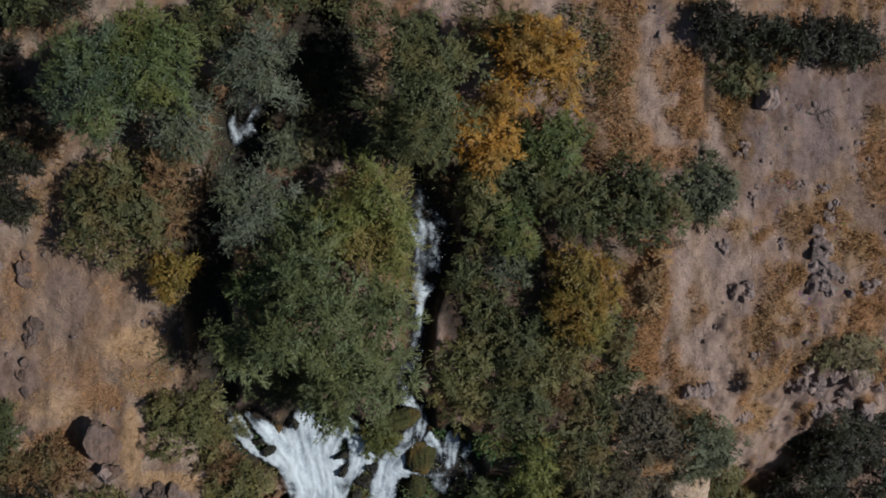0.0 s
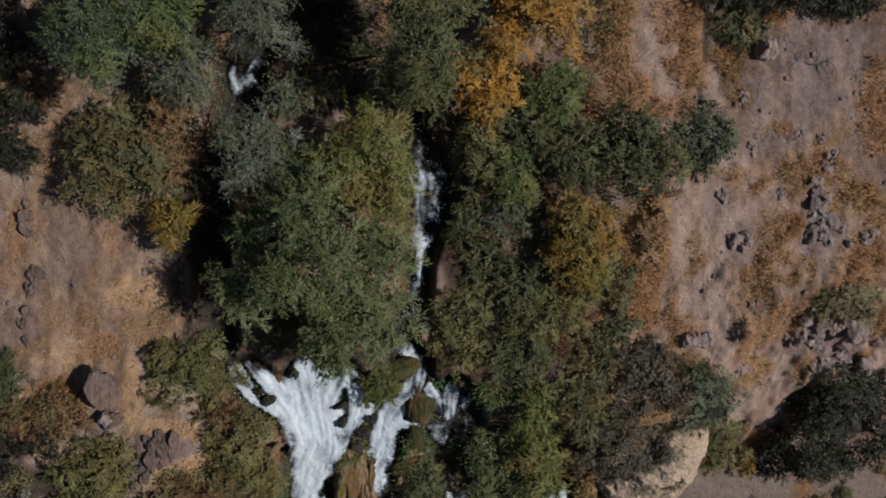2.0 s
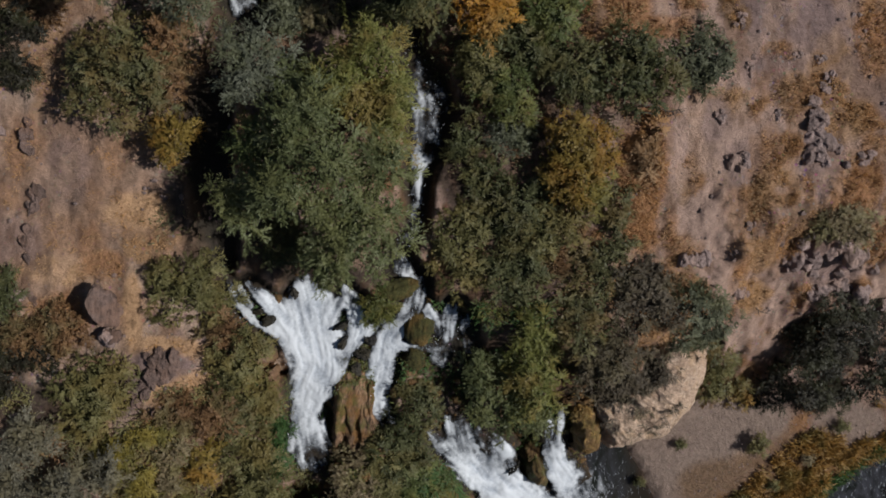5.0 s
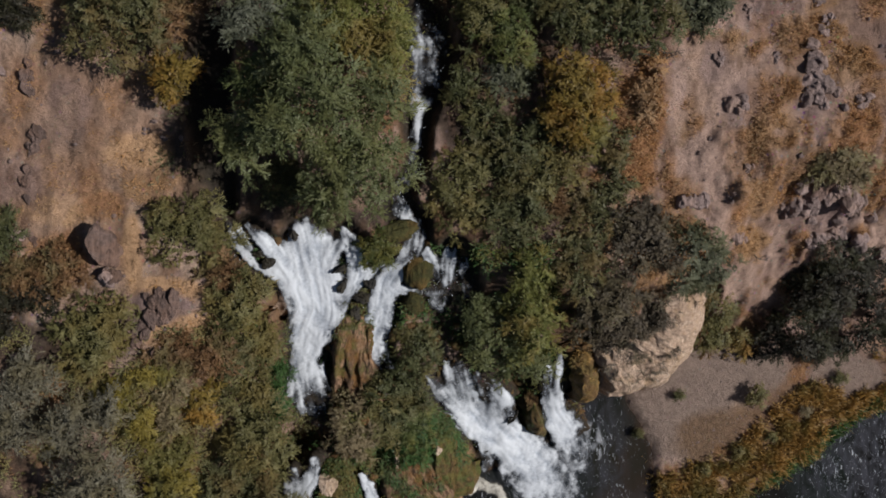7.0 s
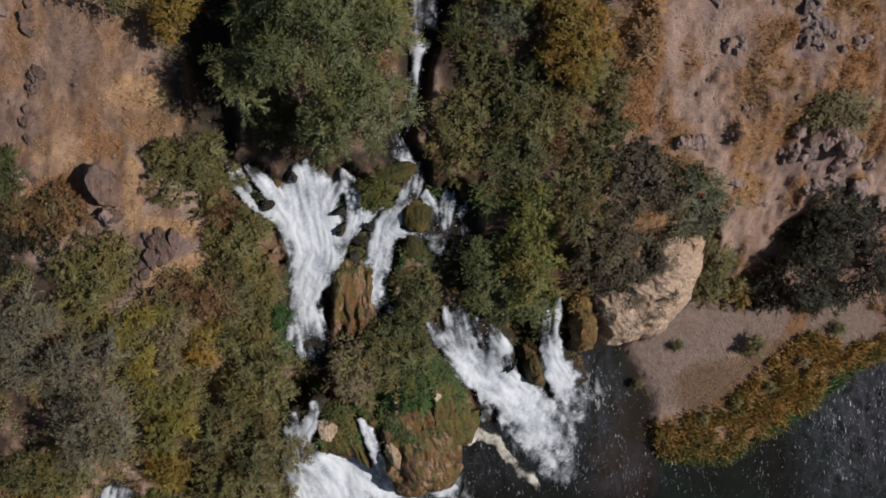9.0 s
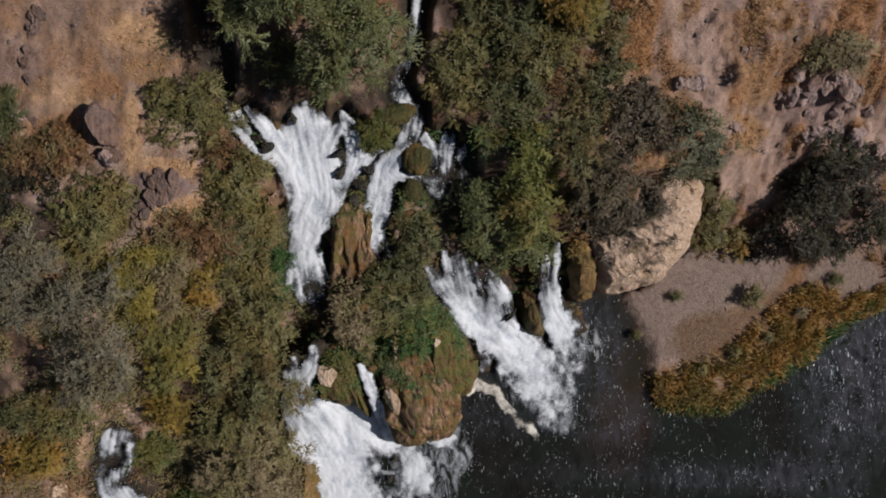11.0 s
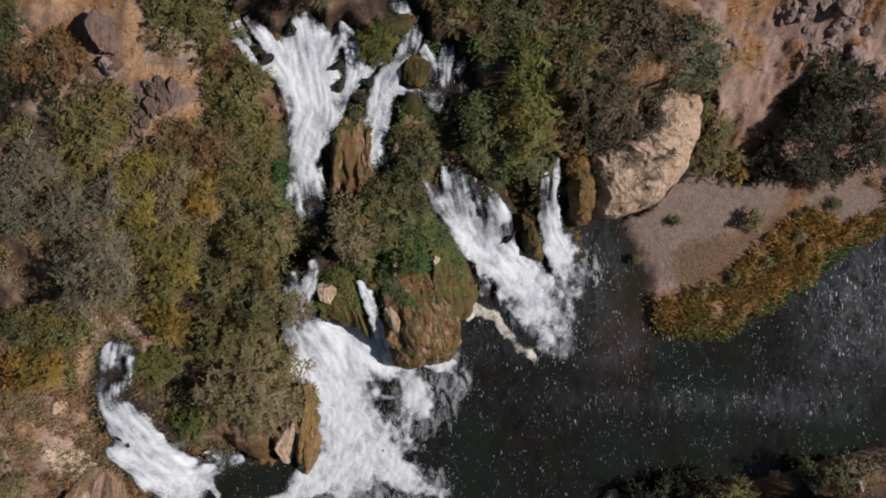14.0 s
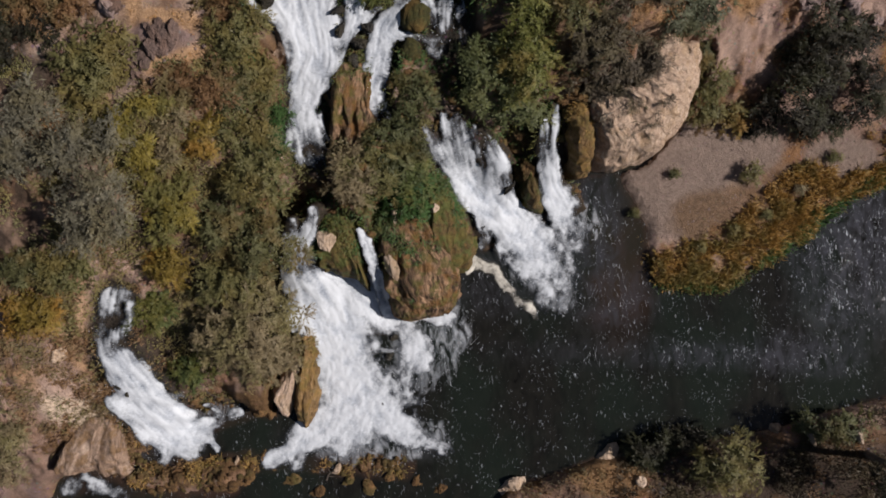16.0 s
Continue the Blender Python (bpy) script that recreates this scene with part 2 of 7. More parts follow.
def fall_material(name, dark, shade, light):
    """Broken water: see-through where thin, froth where thick."""
    m, nt, b = material(name)
    foam = nt.nodes.new("ShaderNodeAttribute")
    foam.attribute_name = "foam"
    threads = nt.nodes.new("ShaderNodeAttribute")
    threads.attribute_name = "threads"
    fine = noise_of(nt, place(nt), 5.5, 5.0, 0.65)
    level = math_node(nt, "ADD", foam.outputs["Fac"], math_node(nt, "MULTIPLY", math_node(nt, "SUBTRACT", fine, 0.5), 0.6))
    white = ramp(nt, level, (0.2, 0.0), (0.55, 0.42), (1.05, 1.0))
    tone = math_node(nt, "ADD", math_node(nt, "MULTIPLY", threads.outputs["Fac"], 0.7), math_node(nt, "MULTIPLY", fine, 0.3))
    c = mix(nt, white, dark, ramp(nt, tone, (0.05, shade), (0.55, light)))
    nt.links.new(c, b.inputs["Base Color"])
    nt.links.new(ramp(nt, white, (0.0, 0.15), (0.6, 0.75)), b.inputs["Roughness"])
    b.inputs["IOR"].default_value = 1.33
    bump(nt, b, math_node(nt, "ADD", fine, threads.outputs["Fac"]), 0.22, 0.08)
    gap = nt.nodes.new("ShaderNodeBsdfTransparent")
    body = ramp(nt, level, (0.1, 0.0), (0.4, 0.45), (0.8, 1.0))
    veil = node(nt, "ShaderNodeMixShader", [(0, body), (1, gap.outputs[0]), (2, b.outputs[0])])
    nt.links.new(veil.outputs[0], nt.nodes["Material Output"].inputs["Surface"])
    return m


GROUND = ground_material()
BASALT = rock_material("brown_basalt", (0.3, 0.225, 0.205), (0.16, 0.118, 0.11), (0.27, 0.185, 0.15))
CRACKED = rock_material("cracked_basalt", (0.175, 0.122, 0.104), (0.07, 0.048, 0.041), (0.16, 0.098, 0.072))
BLACK = rock_material("black_wet_rock", (0.05, 0.046, 0.042), (0.016, 0.015, 0.014), (0.045, 0.038, 0.022))
TUFA = rock_material("pale_tufa", (0.52, 0.41, 0.32), (0.34, 0.245, 0.175), (0.44, 0.31, 0.2))
WET_TUFA = rock_material("wet_brown_tufa", (0.19, 0.105, 0.042), (0.05, 0.03, 0.015), (0.075, 0.065, 0.02))
MOSSY_TUFA = rock_material("mossy_tufa", (0.08, 0.072, 0.021), (0.03, 0.032, 0.012), (0.14, 0.085, 0.026))
DRAPE = {
    "brown": drape_material("dripping_brown_tufa", (0.42, 0.26, 0.155), (0.03, 0.017, 0.009), (0.15, 0.072, 0.018), (0.085, 0.08, 0.017), 0.7),
    "mossy": drape_material("moss_grown_tufa", (0.2, 0.12, 0.045), (0.06, 0.042, 0.015), (0.12, 0.1, 0.024), (0.07, 0.085, 0.02), 0.8),
    "pale": drape_material("pale_tufa_face", (0.56, 0.43, 0.33), (0.34, 0.235, 0.165), (0.46, 0.33, 0.24), (0.3, 0.19, 0.08), 0.35),
    "pink": drape_material("pinkish_tufa_ledge", (0.46, 0.34, 0.26), (0.17, 0.11, 0.075), (0.3, 0.2, 0.14), (0.2, 0.115, 0.05), 0.7),
    "ochre": drape_material("ochre_tufa_face", (0.32, 0.2, 0.09), (0.13, 0.075, 0.03), (0.23, 0.135, 0.035), (0.12, 0.095, 0.025), 0.5),
}
WATER = pool_material()
FALL = fall_material("falling_water", (0.025, 0.03, 0.04), (0.4, 0.44, 0.5), (0.57, 0.6, 0.635))
CREAM = fall_material("drifting_foam", (0.05, 0.05, 0.045), (0.4, 0.37, 0.32), (0.6, 0.57, 0.5))
BARK = bark_material()
SPRAY, _nt, _b = material("spray")
_b.inputs["Roughness"].default_value = 0.6
_nt.links.new(ramp(_nt, _nt.nodes.new("ShaderNodeNewGeometry").outputs["Random Per Island"], (0.0, (0.5, 0.54, 0.6)), (1.0, (0.82, 0.85, 0.88))), _b.inputs["Base Color"])
LEAVES = {
    "willow": leaf_material("willow_leaves", (0.05, 0.058, 0.021), (0.1, 0.116, 0.047), (0.18, 0.196, 0.108), (0.112, 0.116, 0.042)),
    "lime": leaf_material("yellow_green_leaves", (0.065, 0.072, 0.018), (0.132, 0.138, 0.036), (0.2, 0.198, 0.066), (0.16, 0.118, 0.034)),
    "teal": leaf_material("blue_green_leaves", (0.033, 0.045, 0.026), (0.072, 0.092, 0.051), (0.115, 0.133, 0.076), (0.09, 0.105, 0.032)),
    "grey": leaf_material("grey_green_leaves", (0.055, 0.06, 0.04), (0.107, 0.115, 0.08), (0.17, 0.178, 0.132), (0.105, 0.112, 0.06)),
    "ash": leaf_material("ash_grey_leaves", (0.06, 0.055, 0.037), (0.137, 0.127, 0.09), (0.212, 0.2, 0.15), (0.14, 0.122, 0.07)),
    "dark": leaf_material("dark_green_leaves", (0.034, 0.038, 0.015), (0.076, 0.083, 0.034), (0.138, 0.142, 0.066), (0.105, 0.09, 0.032)),
    "green": leaf_material("green_leaves", (0.04, 0.052, 0.017), (0.085, 0.104, 0.034), (0.138, 0.156, 0.059), (0.12, 0.118, 0.032)),
    "olive": leaf_material("olive_leaves", (0.062, 0.06, 0.02), (0.128, 0.12, 0.046), (0.19, 0.175, 0.078), (0.155, 0.122, 0.041)),
    "yellow": leaf_material("yellow_leaves", (0.1, 0.08, 0.017), (0.19, 0.15, 0.028), (0.26, 0.21, 0.055), (0.12, 0.115, 0.04)),
    "gold": leaf_material("golden_olive_leaves", (0.085, 0.06, 0.014), (0.175, 0.125, 0.026), (0.25, 0.18, 0.045), (0.21, 0.115, 0.024)),
    "orange": leaf_material("orange_leaves", (0.2, 0.09, 0.015), (0.34, 0.17, 0.025), (0.4, 0.24, 0.05), (0.22, 0.14, 0.04)),
    "rust": leaf_material("rust_brown_leaves", (0.09, 0.05, 0.025), (0.165, 0.092, 0.042), (0.22, 0.135, 0.065), (0.12, 0.1, 0.045)),
    "brown": leaf_material("brown_twigs", (0.095, 0.073, 0.041), (0.185, 0.147, 0.083), (0.265, 0.215, 0.13), (0.17, 0.15, 0.066)),
    # dark brown, taken near black to put thicket and tree shade into the colour
    "shade_dark": leaf_material("dark_brown_twigs", (0.011, 0.01, 0.006), (0.024, 0.021, 0.013), (0.048, 0.043, 0.026), (0.035, 0.037, 0.016)),
    "bare": leaf_material("bare_grey_brown_twigs", (0.042, 0.033, 0.023), (0.09, 0.072, 0.048), (0.145, 0.118, 0.082), (0.09, 0.075, 0.04)),
    "sage": leaf_material("sage_leaves", (0.045, 0.049, 0.028), (0.09, 0.097, 0.057), (0.142, 0.15, 0.092), (0.095, 0.095, 0.045)),
    "russet": leaf_material("russet_olive_leaves", (0.048, 0.046, 0.019), (0.096, 0.096, 0.04), (0.145, 0.14, 0.066), (0.135, 0.098, 0.037)),
    "moss": leaf_material("moss_tufts", (0.05, 0.055, 0.015), (0.1, 0.1, 0.025), (0.15, 0.13, 0.035), (0.06, 0.085, 0.03)),
    "straw": leaf_material("straw_blades", (0.19, 0.098, 0.036), (0.3, 0.162, 0.06), (0.38, 0.24, 0.115), (0.27, 0.18, 0.1)),
    "reed": leaf_material("orange_reed_blades", (0.15, 0.09, 0.026), (0.28, 0.165, 0.045), (0.36, 0.235, 0.085), (0.14, 0.115, 0.035)),
    "lush": leaf_material("green_reed_blades", (0.02, 0.04, 0.01), (0.04, 0.085, 0.022), (0.075, 0.13, 0.04)),
}

# ---- the land: a plateau that breaks off to a plunge pool ----
XS = [-42, -33, -27, -21, -14.5, -12.8, -10, -7, -3, 1, 5, 9, 12, 15, 20, 25, 32, 44]
BREAKS = (   # where the land stands at 12, 9, 5 and 0 m, along XS
    (12.3, [-22, -22, -23, -24, -17, -12, -11, -10.5, -9.5, -10.5, -13, -12.5, -13, -14, -9.5, -4, -2, -1]),
    (9.0, [-34, -34, -35, -32, -29.5, -23.5, -23, -25, -19, -15, -16, -16.5, -17.5, -17, -12.5, -8, -6, -5]),
    (5.0, [-44, -43, -40, -38, -37, -27, -26.5, -30, -31, -25, -20, -19.5, -20.5, -20.5, -16.5, -13, -10.5, -9.5]),
    (0.0, [-53, -52, -49, -45.5, -44, -30, -29.5, -32, -35.5, -33, -27, -23.8, -23.5, -23, -20.5, -19.5, -18, -17]),
)
BAR_X, BAR_Y = [14, 15, 17.5, 19, 25.4, 30.8, 37.8, 46, 70], [-22, -23.5, -30, -33.6, -34.3, -30.3, -25.3, -20, -12]
SOUTH_X, SOUTH_Y = [-60, 3, 6, 14, 27, 38, 60], [-75, -56, -50.6, -47.9, -45.7, -42.9, -36]


def bare_land(x, y):
    """The height of the land without its streams."""
    wob = 1.1 * fbm(x, y, 5.0, 3)
    wy = y + wob
    heights = [-1.3] + [h for h, _ in reversed(BREAKS)] + [12.3 + 1.2]
    edges = [np.interp(x, XS, line) for _, line in reversed(BREAKS)]
    edges = [edges[0] - 2.5] + edges + [edges[-1] + 30.0]
    z = np.full(x.shape, -1.3)
    for k in range(len(edges) - 1):
        t = np.clip((wy - edges[k]) / np.maximum(edges[k + 1] - edges[k], 0.3), 0, 1)
        z = np.where(wy > edges[k], heights[k] + (heights[k + 1] - heights[k]) * t, z)
    rise = smooth((z + 0.4) / 1.5)
    gully = 1 - np.abs(fbm(x * 1.7, y * 0.75, 3.2, 15))          # worn runnels down the slope
    crag = np.abs(fbm(x, y, 1.5, 23))
    rise = rise * (1 - 0.6 * smooth(1.4 - np.hypot((x - 15.5) / 5, (y + 19) / 4)))   # the tufa nose is smoother
    scarp = smooth((x - 17) / 3) * smooth((y + 14) / 2.5) * smooth((-1.5 - y) / 2.5)
    z = z + scarp * (1.0 * np.abs(fbm(x * 1.5, y * 0.8, 2.0, 29)) + 0.35 * (np.abs(fbm(x, y, 0.9, 31, 2)) - 0.2))   # broken rock on the steep slope
    calm = 1 - 0.68 * smooth((z - 10.8) / 1.0)                    # the plateau is smoother than its sides
    z = z + rise * (0.55 * fbm(x, y, 4.0, 11) + calm * (0.7 * (gully - 0.8) + 0.75 * crag) + 0.1 * fbm(x, y, 0.8, 27, 3))
    bar = np.interp(x + 1.1 * fbm(x, y, 3.0, 35), BAR_X, BAR_Y)
    lean = np.sqrt(1 + np.where((x > 14) & (x < 19), 6.5, 0.3))
    z = np.maximum(z, np.where(x > 13, -1.3 + 1.62 * smooth(((y - bar) / lean + 1.5 + 0.6 * wob) / 3.4) + 0.03 * np.clip(y - bar, 0, 12), -2))
    isle = np.hypot((x + 15) / 4.9, (y + 38.8) / 6.0) + 0.12 * wob
    z = np.maximum(z, -1.3 + (5.0 + 1.1 * crag + 0.5 * fbm(x, y, 2.0, 37)) * smooth((1.12 - isle) / 0.55))                       # the rock island between the falls
    west = smooth((-15 - x) / 3)
    weir = np.exp(-((y + 48.7 + 1.3 * west + 0.6 * wob) / (1.7 + 0.6 * west)) ** 2) * smooth((x + 29) / 2) * smooth((0 - x) / 3)
    z = z - 2.6 * smooth(1.4 - np.hypot((x + 6.7) / 2.0, (y + 19.4) / 3.0))     # a low rock between two chutes
    z = np.maximum(z, -1.3 + weir * (1.32 + 0.5 * west + 0.5 * fbm(x, y, 1.8, 33) + 0.45 * fbm(x, y, 0.5, 34, 3)))                 # a sill of rocks below the pool
    bank = np.interp(x, SOUTH_X, SOUTH_Y)
    z = np.maximum(z, -1.3 + 2.0 * smooth((bank - y + 0.8 + 0.3 * wob) / 1.6) + 0.22 * np.clip(bank - y, 0, 30))
    return z


class Falls:
    """Water that runs down together: strands with a middle line of (x, y, z, width, whiteness)."""
    made = []

    def __init__(self, name, label, mesh_size):
        self.name, self.label, self.mesh_size, self.lines = name, label, mesh_size, []
        Falls.made.append(self)

    def run(self, *points):
        p = np.array(points, float)
        far = np.concatenate([[0], np.cumsum(np.linalg.norm(np.diff(p[:, :3], axis=0), axis=1))])
        s = np.linspace(0, far[-1], max(int(far[-1] / 0.13), 6))
        line = np.stack([np.interp(s, far, p[:, k]) for k in range(5)], 1)
        for _ in range(6):
            line[1:-1] = 0.25 * line[:-2] + 0.5 * line[1:-1] + 0.25 * line[2:]
        self.lines.append(line)


_f = Falls("cascade", "broad white cascade breaking over dark ledges below a willow", 0.09)
_f.run((-9.7, -10.4, 11.6, 2.28, 0.85), (-9.6, -11.8, 10.9, 3.71, 1), (-9.4, -13.9, 10.1, 3.93, 1.05), (-9.1, -15.9, 9.4, 3.56, 1.05), (-9.7, -17.4, 9.1, 2.81, 1), (-10, -18.7, 8.8, 2.05, 0.95), (-10.2, -20.4, 8.5, 2.15, 0.85), (-9.8, -22.4, 8.3, 2.5, 0.7), (-9.5, -23.3, 8.2, 1.99, 0.3))
_f.run((-10.4, -9.7, 11.8, 0.49, 0.6), (-9.9, -10.7, 11.4, 1.31, 0.9), (-9.6, -11.9, 11, 2.06, 1))
_f.run((-15.1, -9.7, 11.9, 0.4, 0.35), (-14.8, -11, 11.6, 0.81, 0.7), (-14.2, -11.9, 11.3, 0.65, 0.8), (-13.3, -12.7, 11, 0.53, 0.9), (-11.9, -13.2, 10.6, 1.08, 0.95))
_f.run((-13.7, -9.8, 11.9, 0.57, 0.5), (-12.8, -10.9, 11.6, 1.14, 0.9), (-11.8, -12, 11.1, 1.64, 0.95), (-10.9, -13.4, 10.5, 2.49, 1))
_f.run((-14.4, -10, 11.8, 0.36, 0.5), (-13.8, -11.4, 11.4, 0.45, 0.55))
_f.run((-7, -10.1, 11.7, 0.65, 0.6), (-6.4, -11, 11.2, 1.15, 0.85), (-6.1, -12.2, 10.7, 1.41, 0.95), (-6.1, -13.3, 10.3, 1.25, 0.9), (-6.6, -14.3, 10, 0.92, 0.85), (-7.1, -15.5, 9.6, 0.76, 0.7))
_f.run((-7.3, -11, 11.3, 1.06, 0.7), (-8.1, -11.9, 11, 1.48, 0.95))
_f.run((-4.3, -12.4, 10.4, 0.42, 0.6), (-5.1, -13, 10.2, 0.63, 0.85), (-5.7, -13.7, 10.1, 0.63, 0.8))
_f.run((-11.2, -20.6, 8.6, 0.6, 0.45), (-11.4, -22, 8.4, 0.78, 0.4))
_f = Falls("cascade", "two-stepped white chute beside a mossy rock", 0.09)
_f.run((-3, -7.4, 11.6, 0.49, 0.3), (-2.3, -9, 11.2, 0.98, 0.42), (-2.1, -10.6, 10.9, 0.91, 0.36), (-2.5, -11.8, 10.6, 0.91, 0.6), (-3.2, -12.9, 10.2, 1.5, 0.95), (-4, -13.9, 9.8, 1.93, 1), (-4.3, -15.2, 9.5, 1.94, 0.95), (-4.6, -16.6, 9.1, 2.04, 0.9), (-5, -18.1, 8.7, 1.63, 0.95), (-4.8, -19.3, 8.4, 1.38, 0.85), (-4.1, -20.3, 8.2, 0.95, 0.4))
_f.run((-1.4, -9.3, 11, 0.37, 0.25), (-1.6, -10.8, 10.8, 0.74, 0.38), (-2, -11.8, 10.5, 0.58, 0.4))
_f.run((-3.7, -14.4, 9.8, 0.76, 0.85), (-2.4, -14.3, 9.7, 0.67, 0.8), (-1.3, -14.6, 9.6, 0.59, 0.5), (0, -14.6, 9.4, 0.85, 0.28))
_f = Falls("cascade", "bluish veil of water in shade over dark rock", 0.09)
_f.run((-1, -11.5, 10.7, 0.66, 0.75), (-0.5, -12.5, 10.3, 1.25, 0.7), (-0.1, -13.4, 9.9, 1.26, 0.38))
_f.run((0.8, -11.4, 10.6, 0.83, 0.6), (0.5, -12.6, 10.2, 1.25, 0.42), (0.3, -13.8, 9.7, 1.68, 0.34), (0, -15, 9.3, 1.87, 0.3))
_f.run((1.7, -12.1, 10.5, 0.58, 0.42), (2, -13.2, 10, 0.84, 0.36), (2.1, -14.7, 9.5, 0.68, 0.22))
_f = Falls("waterfall", "powerful white fall plunging into the pool in foam", 0.1)
_f.run((-9.5, -27.4, 8.2, 0.78, 0.6), (-9.6, -28.5, 7.9, 1.13, 0.75), (-10.3, -29.6, 7.3, 1.32, 0.55), (-10.8, -30.8, 6.5, 1.78, 0.6), (-10.9, -32.2, 5, 2.74, 0.8), (-10.1, -33.8, 3.2, 4.23, 0.95), (-9.1, -35.6, 1.6, 6.27, 1.05), (-8.4, -38.2, 0.5, 5.4, 1.1), (-8, -40.4, 0.25, 4.73, 1.05), (-7.2, -42.9, 0.15, 5.43, 1))
_f.run((-11.2, -28.3, 8, 0.78, 0.42), (-11.6, -29.9, 7, 1.06, 0.5), (-11.7, -31.5, 5.5, 1.27, 0.4), (-12, -33.5, 3.5, 1.87, 0.75), (-11.2, -35.5, 2, 2.88, 0.9))
_f.run((-8.7, -32.2, 3.2, 1.41, 0.9), (-6.8, -32.6, 2.6, 2.28, 1), (-5.7, -34, 1.8, 2.89, 1), (-5, -35.7, 0.8, 2.74, 0.95))
_f.run((-4.2, -36.1, 0.25, 2.17, 0.95), (-2.8, -36.9, 0.2, 1.38, 0.7), (-1.8, -38.7, 0.15, 2.37, 0.95), (-1.8, -40, 0.15, 2.17, 0.85), (-2.6, -41.6, 0.12, 2.47, 0.42))
_f.run((-3.3, -36.2, 0.2, 0.89, 0.7), (-1.2, -36, 0.15, 0.69, 0.85), (0, -35.9, 0.15, 1.18, 1), (1.2, -36, 0.15, 1.18, 0.9), (1.5, -36.5, 0.12, 0.89, 0.4))
_f.run((-6.1, -40.9, 0.15, 2.67, 0.7), (-3.6, -42.8, 0.12, 2.96, 0.55), (-1.4, -44.8, 0.12, 2.17, 0.35))
_f.run((-5.2, -38.7, 0.15, 0.44, 0.6), (-3.4, -38.8, 0.15, 0.39, 0.55))
_f.run((-8.1, -40.2, 0.25, 4.13, 1.05), (-7.1, -42.9, 0.2, 5.42, 1.05), (-6.5, -44.6, 0.15, 3.94, 1), (-8.2, -46.8, 0.12, 2.66, 0.8))
_f.run((-5.5, -43.4, 0.2, 3.94, 0.95), (-4.1, -44.9, 0.18, 2.96, 1), (-2.4, -46, 0.15, 2.07, 0.9), (-0.8, -46.7, 0.12, 1.38, 0.6), (0.8, -47.5, 0.1, 1.28, 0.25))
_f.run((-8.5, -44.4, 0.2, 3.45, 0.95), (-10.9, -46.2, 0.15, 2.56, 1), (-12.6, -47.4, 0.14, 1.87, 0.9), (-14.5, -48.4, 0.12, 1.18, 0.8))
_f.run((-11.4, -45.6, 0.15, 1.48, 0.7), (-12.1, -48.3, 0.12, 1.68, 0.5))
_f = Falls("waterfall", "thin white spout over brown tufa", 0.08)
_f.run((-6.2, -28.7, 6.8, 0.49, 0.8), (-5.6, -29.7, 6.5, 0.8, 0.85), (-5.1, -31.3, 5.6, 0.9, 0.85), (-4.7, -33, 3.8, 1.0, 0.85), (-4.3, -34.9, 1.5, 1.1, 0.9), (-3.8, -36.1, 0.4, 1.28, 0.9))
_f = Falls("waterfall", "broad white fall of many fingers fanning into the pool", 0.09)
_f.run((-1, -20.5, 8.2, 0.44, 0.53), (-0.4, -21.5, 7.5, 0.99, 0.65), (0.2, -22.7, 6.2, 1.34, 0.68), (1.1, -23.9, 4.6, 1.72, 0.61), (2.1, -25.1, 3, 1.89, 0.95))
_f.run((0.5, -20, 8, 0.38, 0.53), (0.9, -21.6, 7, 1.1, 0.65), (1.4, -23.3, 5.2, 1.94, 0.72), (2.4, -25.1, 3, 2.36, 1.05))
_f.run((1.6, -20.4, 8, 0.98, 0.53), (2, -21.8, 6.8, 1.21, 0.65), (2.3, -23.3, 5.2, 1.36, 0.61), (3, -24.8, 3, 2.08, 0.95))
_f.run((2.8, -21, 7.8, 0.6, 0.53), (3.4, -22, 6.6, 0.89, 0.57), (4, -23.5, 5, 1.2, 0.62), (4.2, -24.8, 3.7, 1.5, 0.75))
_f.run((3.6, -21, 7.6, 0.33, 0.46), (4.2, -22, 6.5, 0.89, 0.57), (4.9, -23.3, 5, 1.5, 0.62), (5.3, -24.8, 3.6, 1.6, 0.62), (5.8, -26.2, 2.5, 1.8, 0.85))
_f.run((4.5, -21.9, 6.6, 0.66, 0.38), (5.4, -23.1, 5.2, 0.9, 0.4), (5.9, -24.4, 3.8, 0.9, 0.34), (6.2, -25.8, 2.6, 0.9, 0.4))
_f.run((1.1, -24.2, 4.5, 2.07, 0.53), (2.8, -25.5, 2.8, 2.56, 1.05), (4.5, -26.5, 1.9, 3.17, 1.05), (6.3, -27.9, 1, 3.7, 1.05), (7.8, -29.4, 0.5, 3.73, 1), (8.9, -30.9, 0.3, 3.64, 0.9), (9.7, -32.4, 0.15, 3.45, 0.72), (10.5, -34, 0.1, 3.26, 0.32))
_f.run((3.4, -27.3, 1.8, 0.72, 0.7), (3.7, -28.3, 1.2, 0.68, 0.7), (4.1, -29.4, 0.8, 0.98, 0.55))
_f.run((5.1, -29.1, 0.6, 0.88, 0.6), (6.3, -31, 0.2, 1.08, 0.55), (8.1, -32.5, 0.2, 1.08, 0.55), (9.2, -33.2, 0.15, 0.89, 0.4))
_f.run((6.2, -26.4, 1.6, 1.06, 0.7), (8.6, -28.1, 0.6, 1.37, 0.85), (10.3, -29.8, 0.3, 2.27, 0.6), (11.2, -31.8, 0.15, 1.78, 0.36), (11.9, -33.5, 0.1, 1.68, 0.15))
_f = Falls("waterfall", "slim white fall dropping beside pale tufa", 0.09)
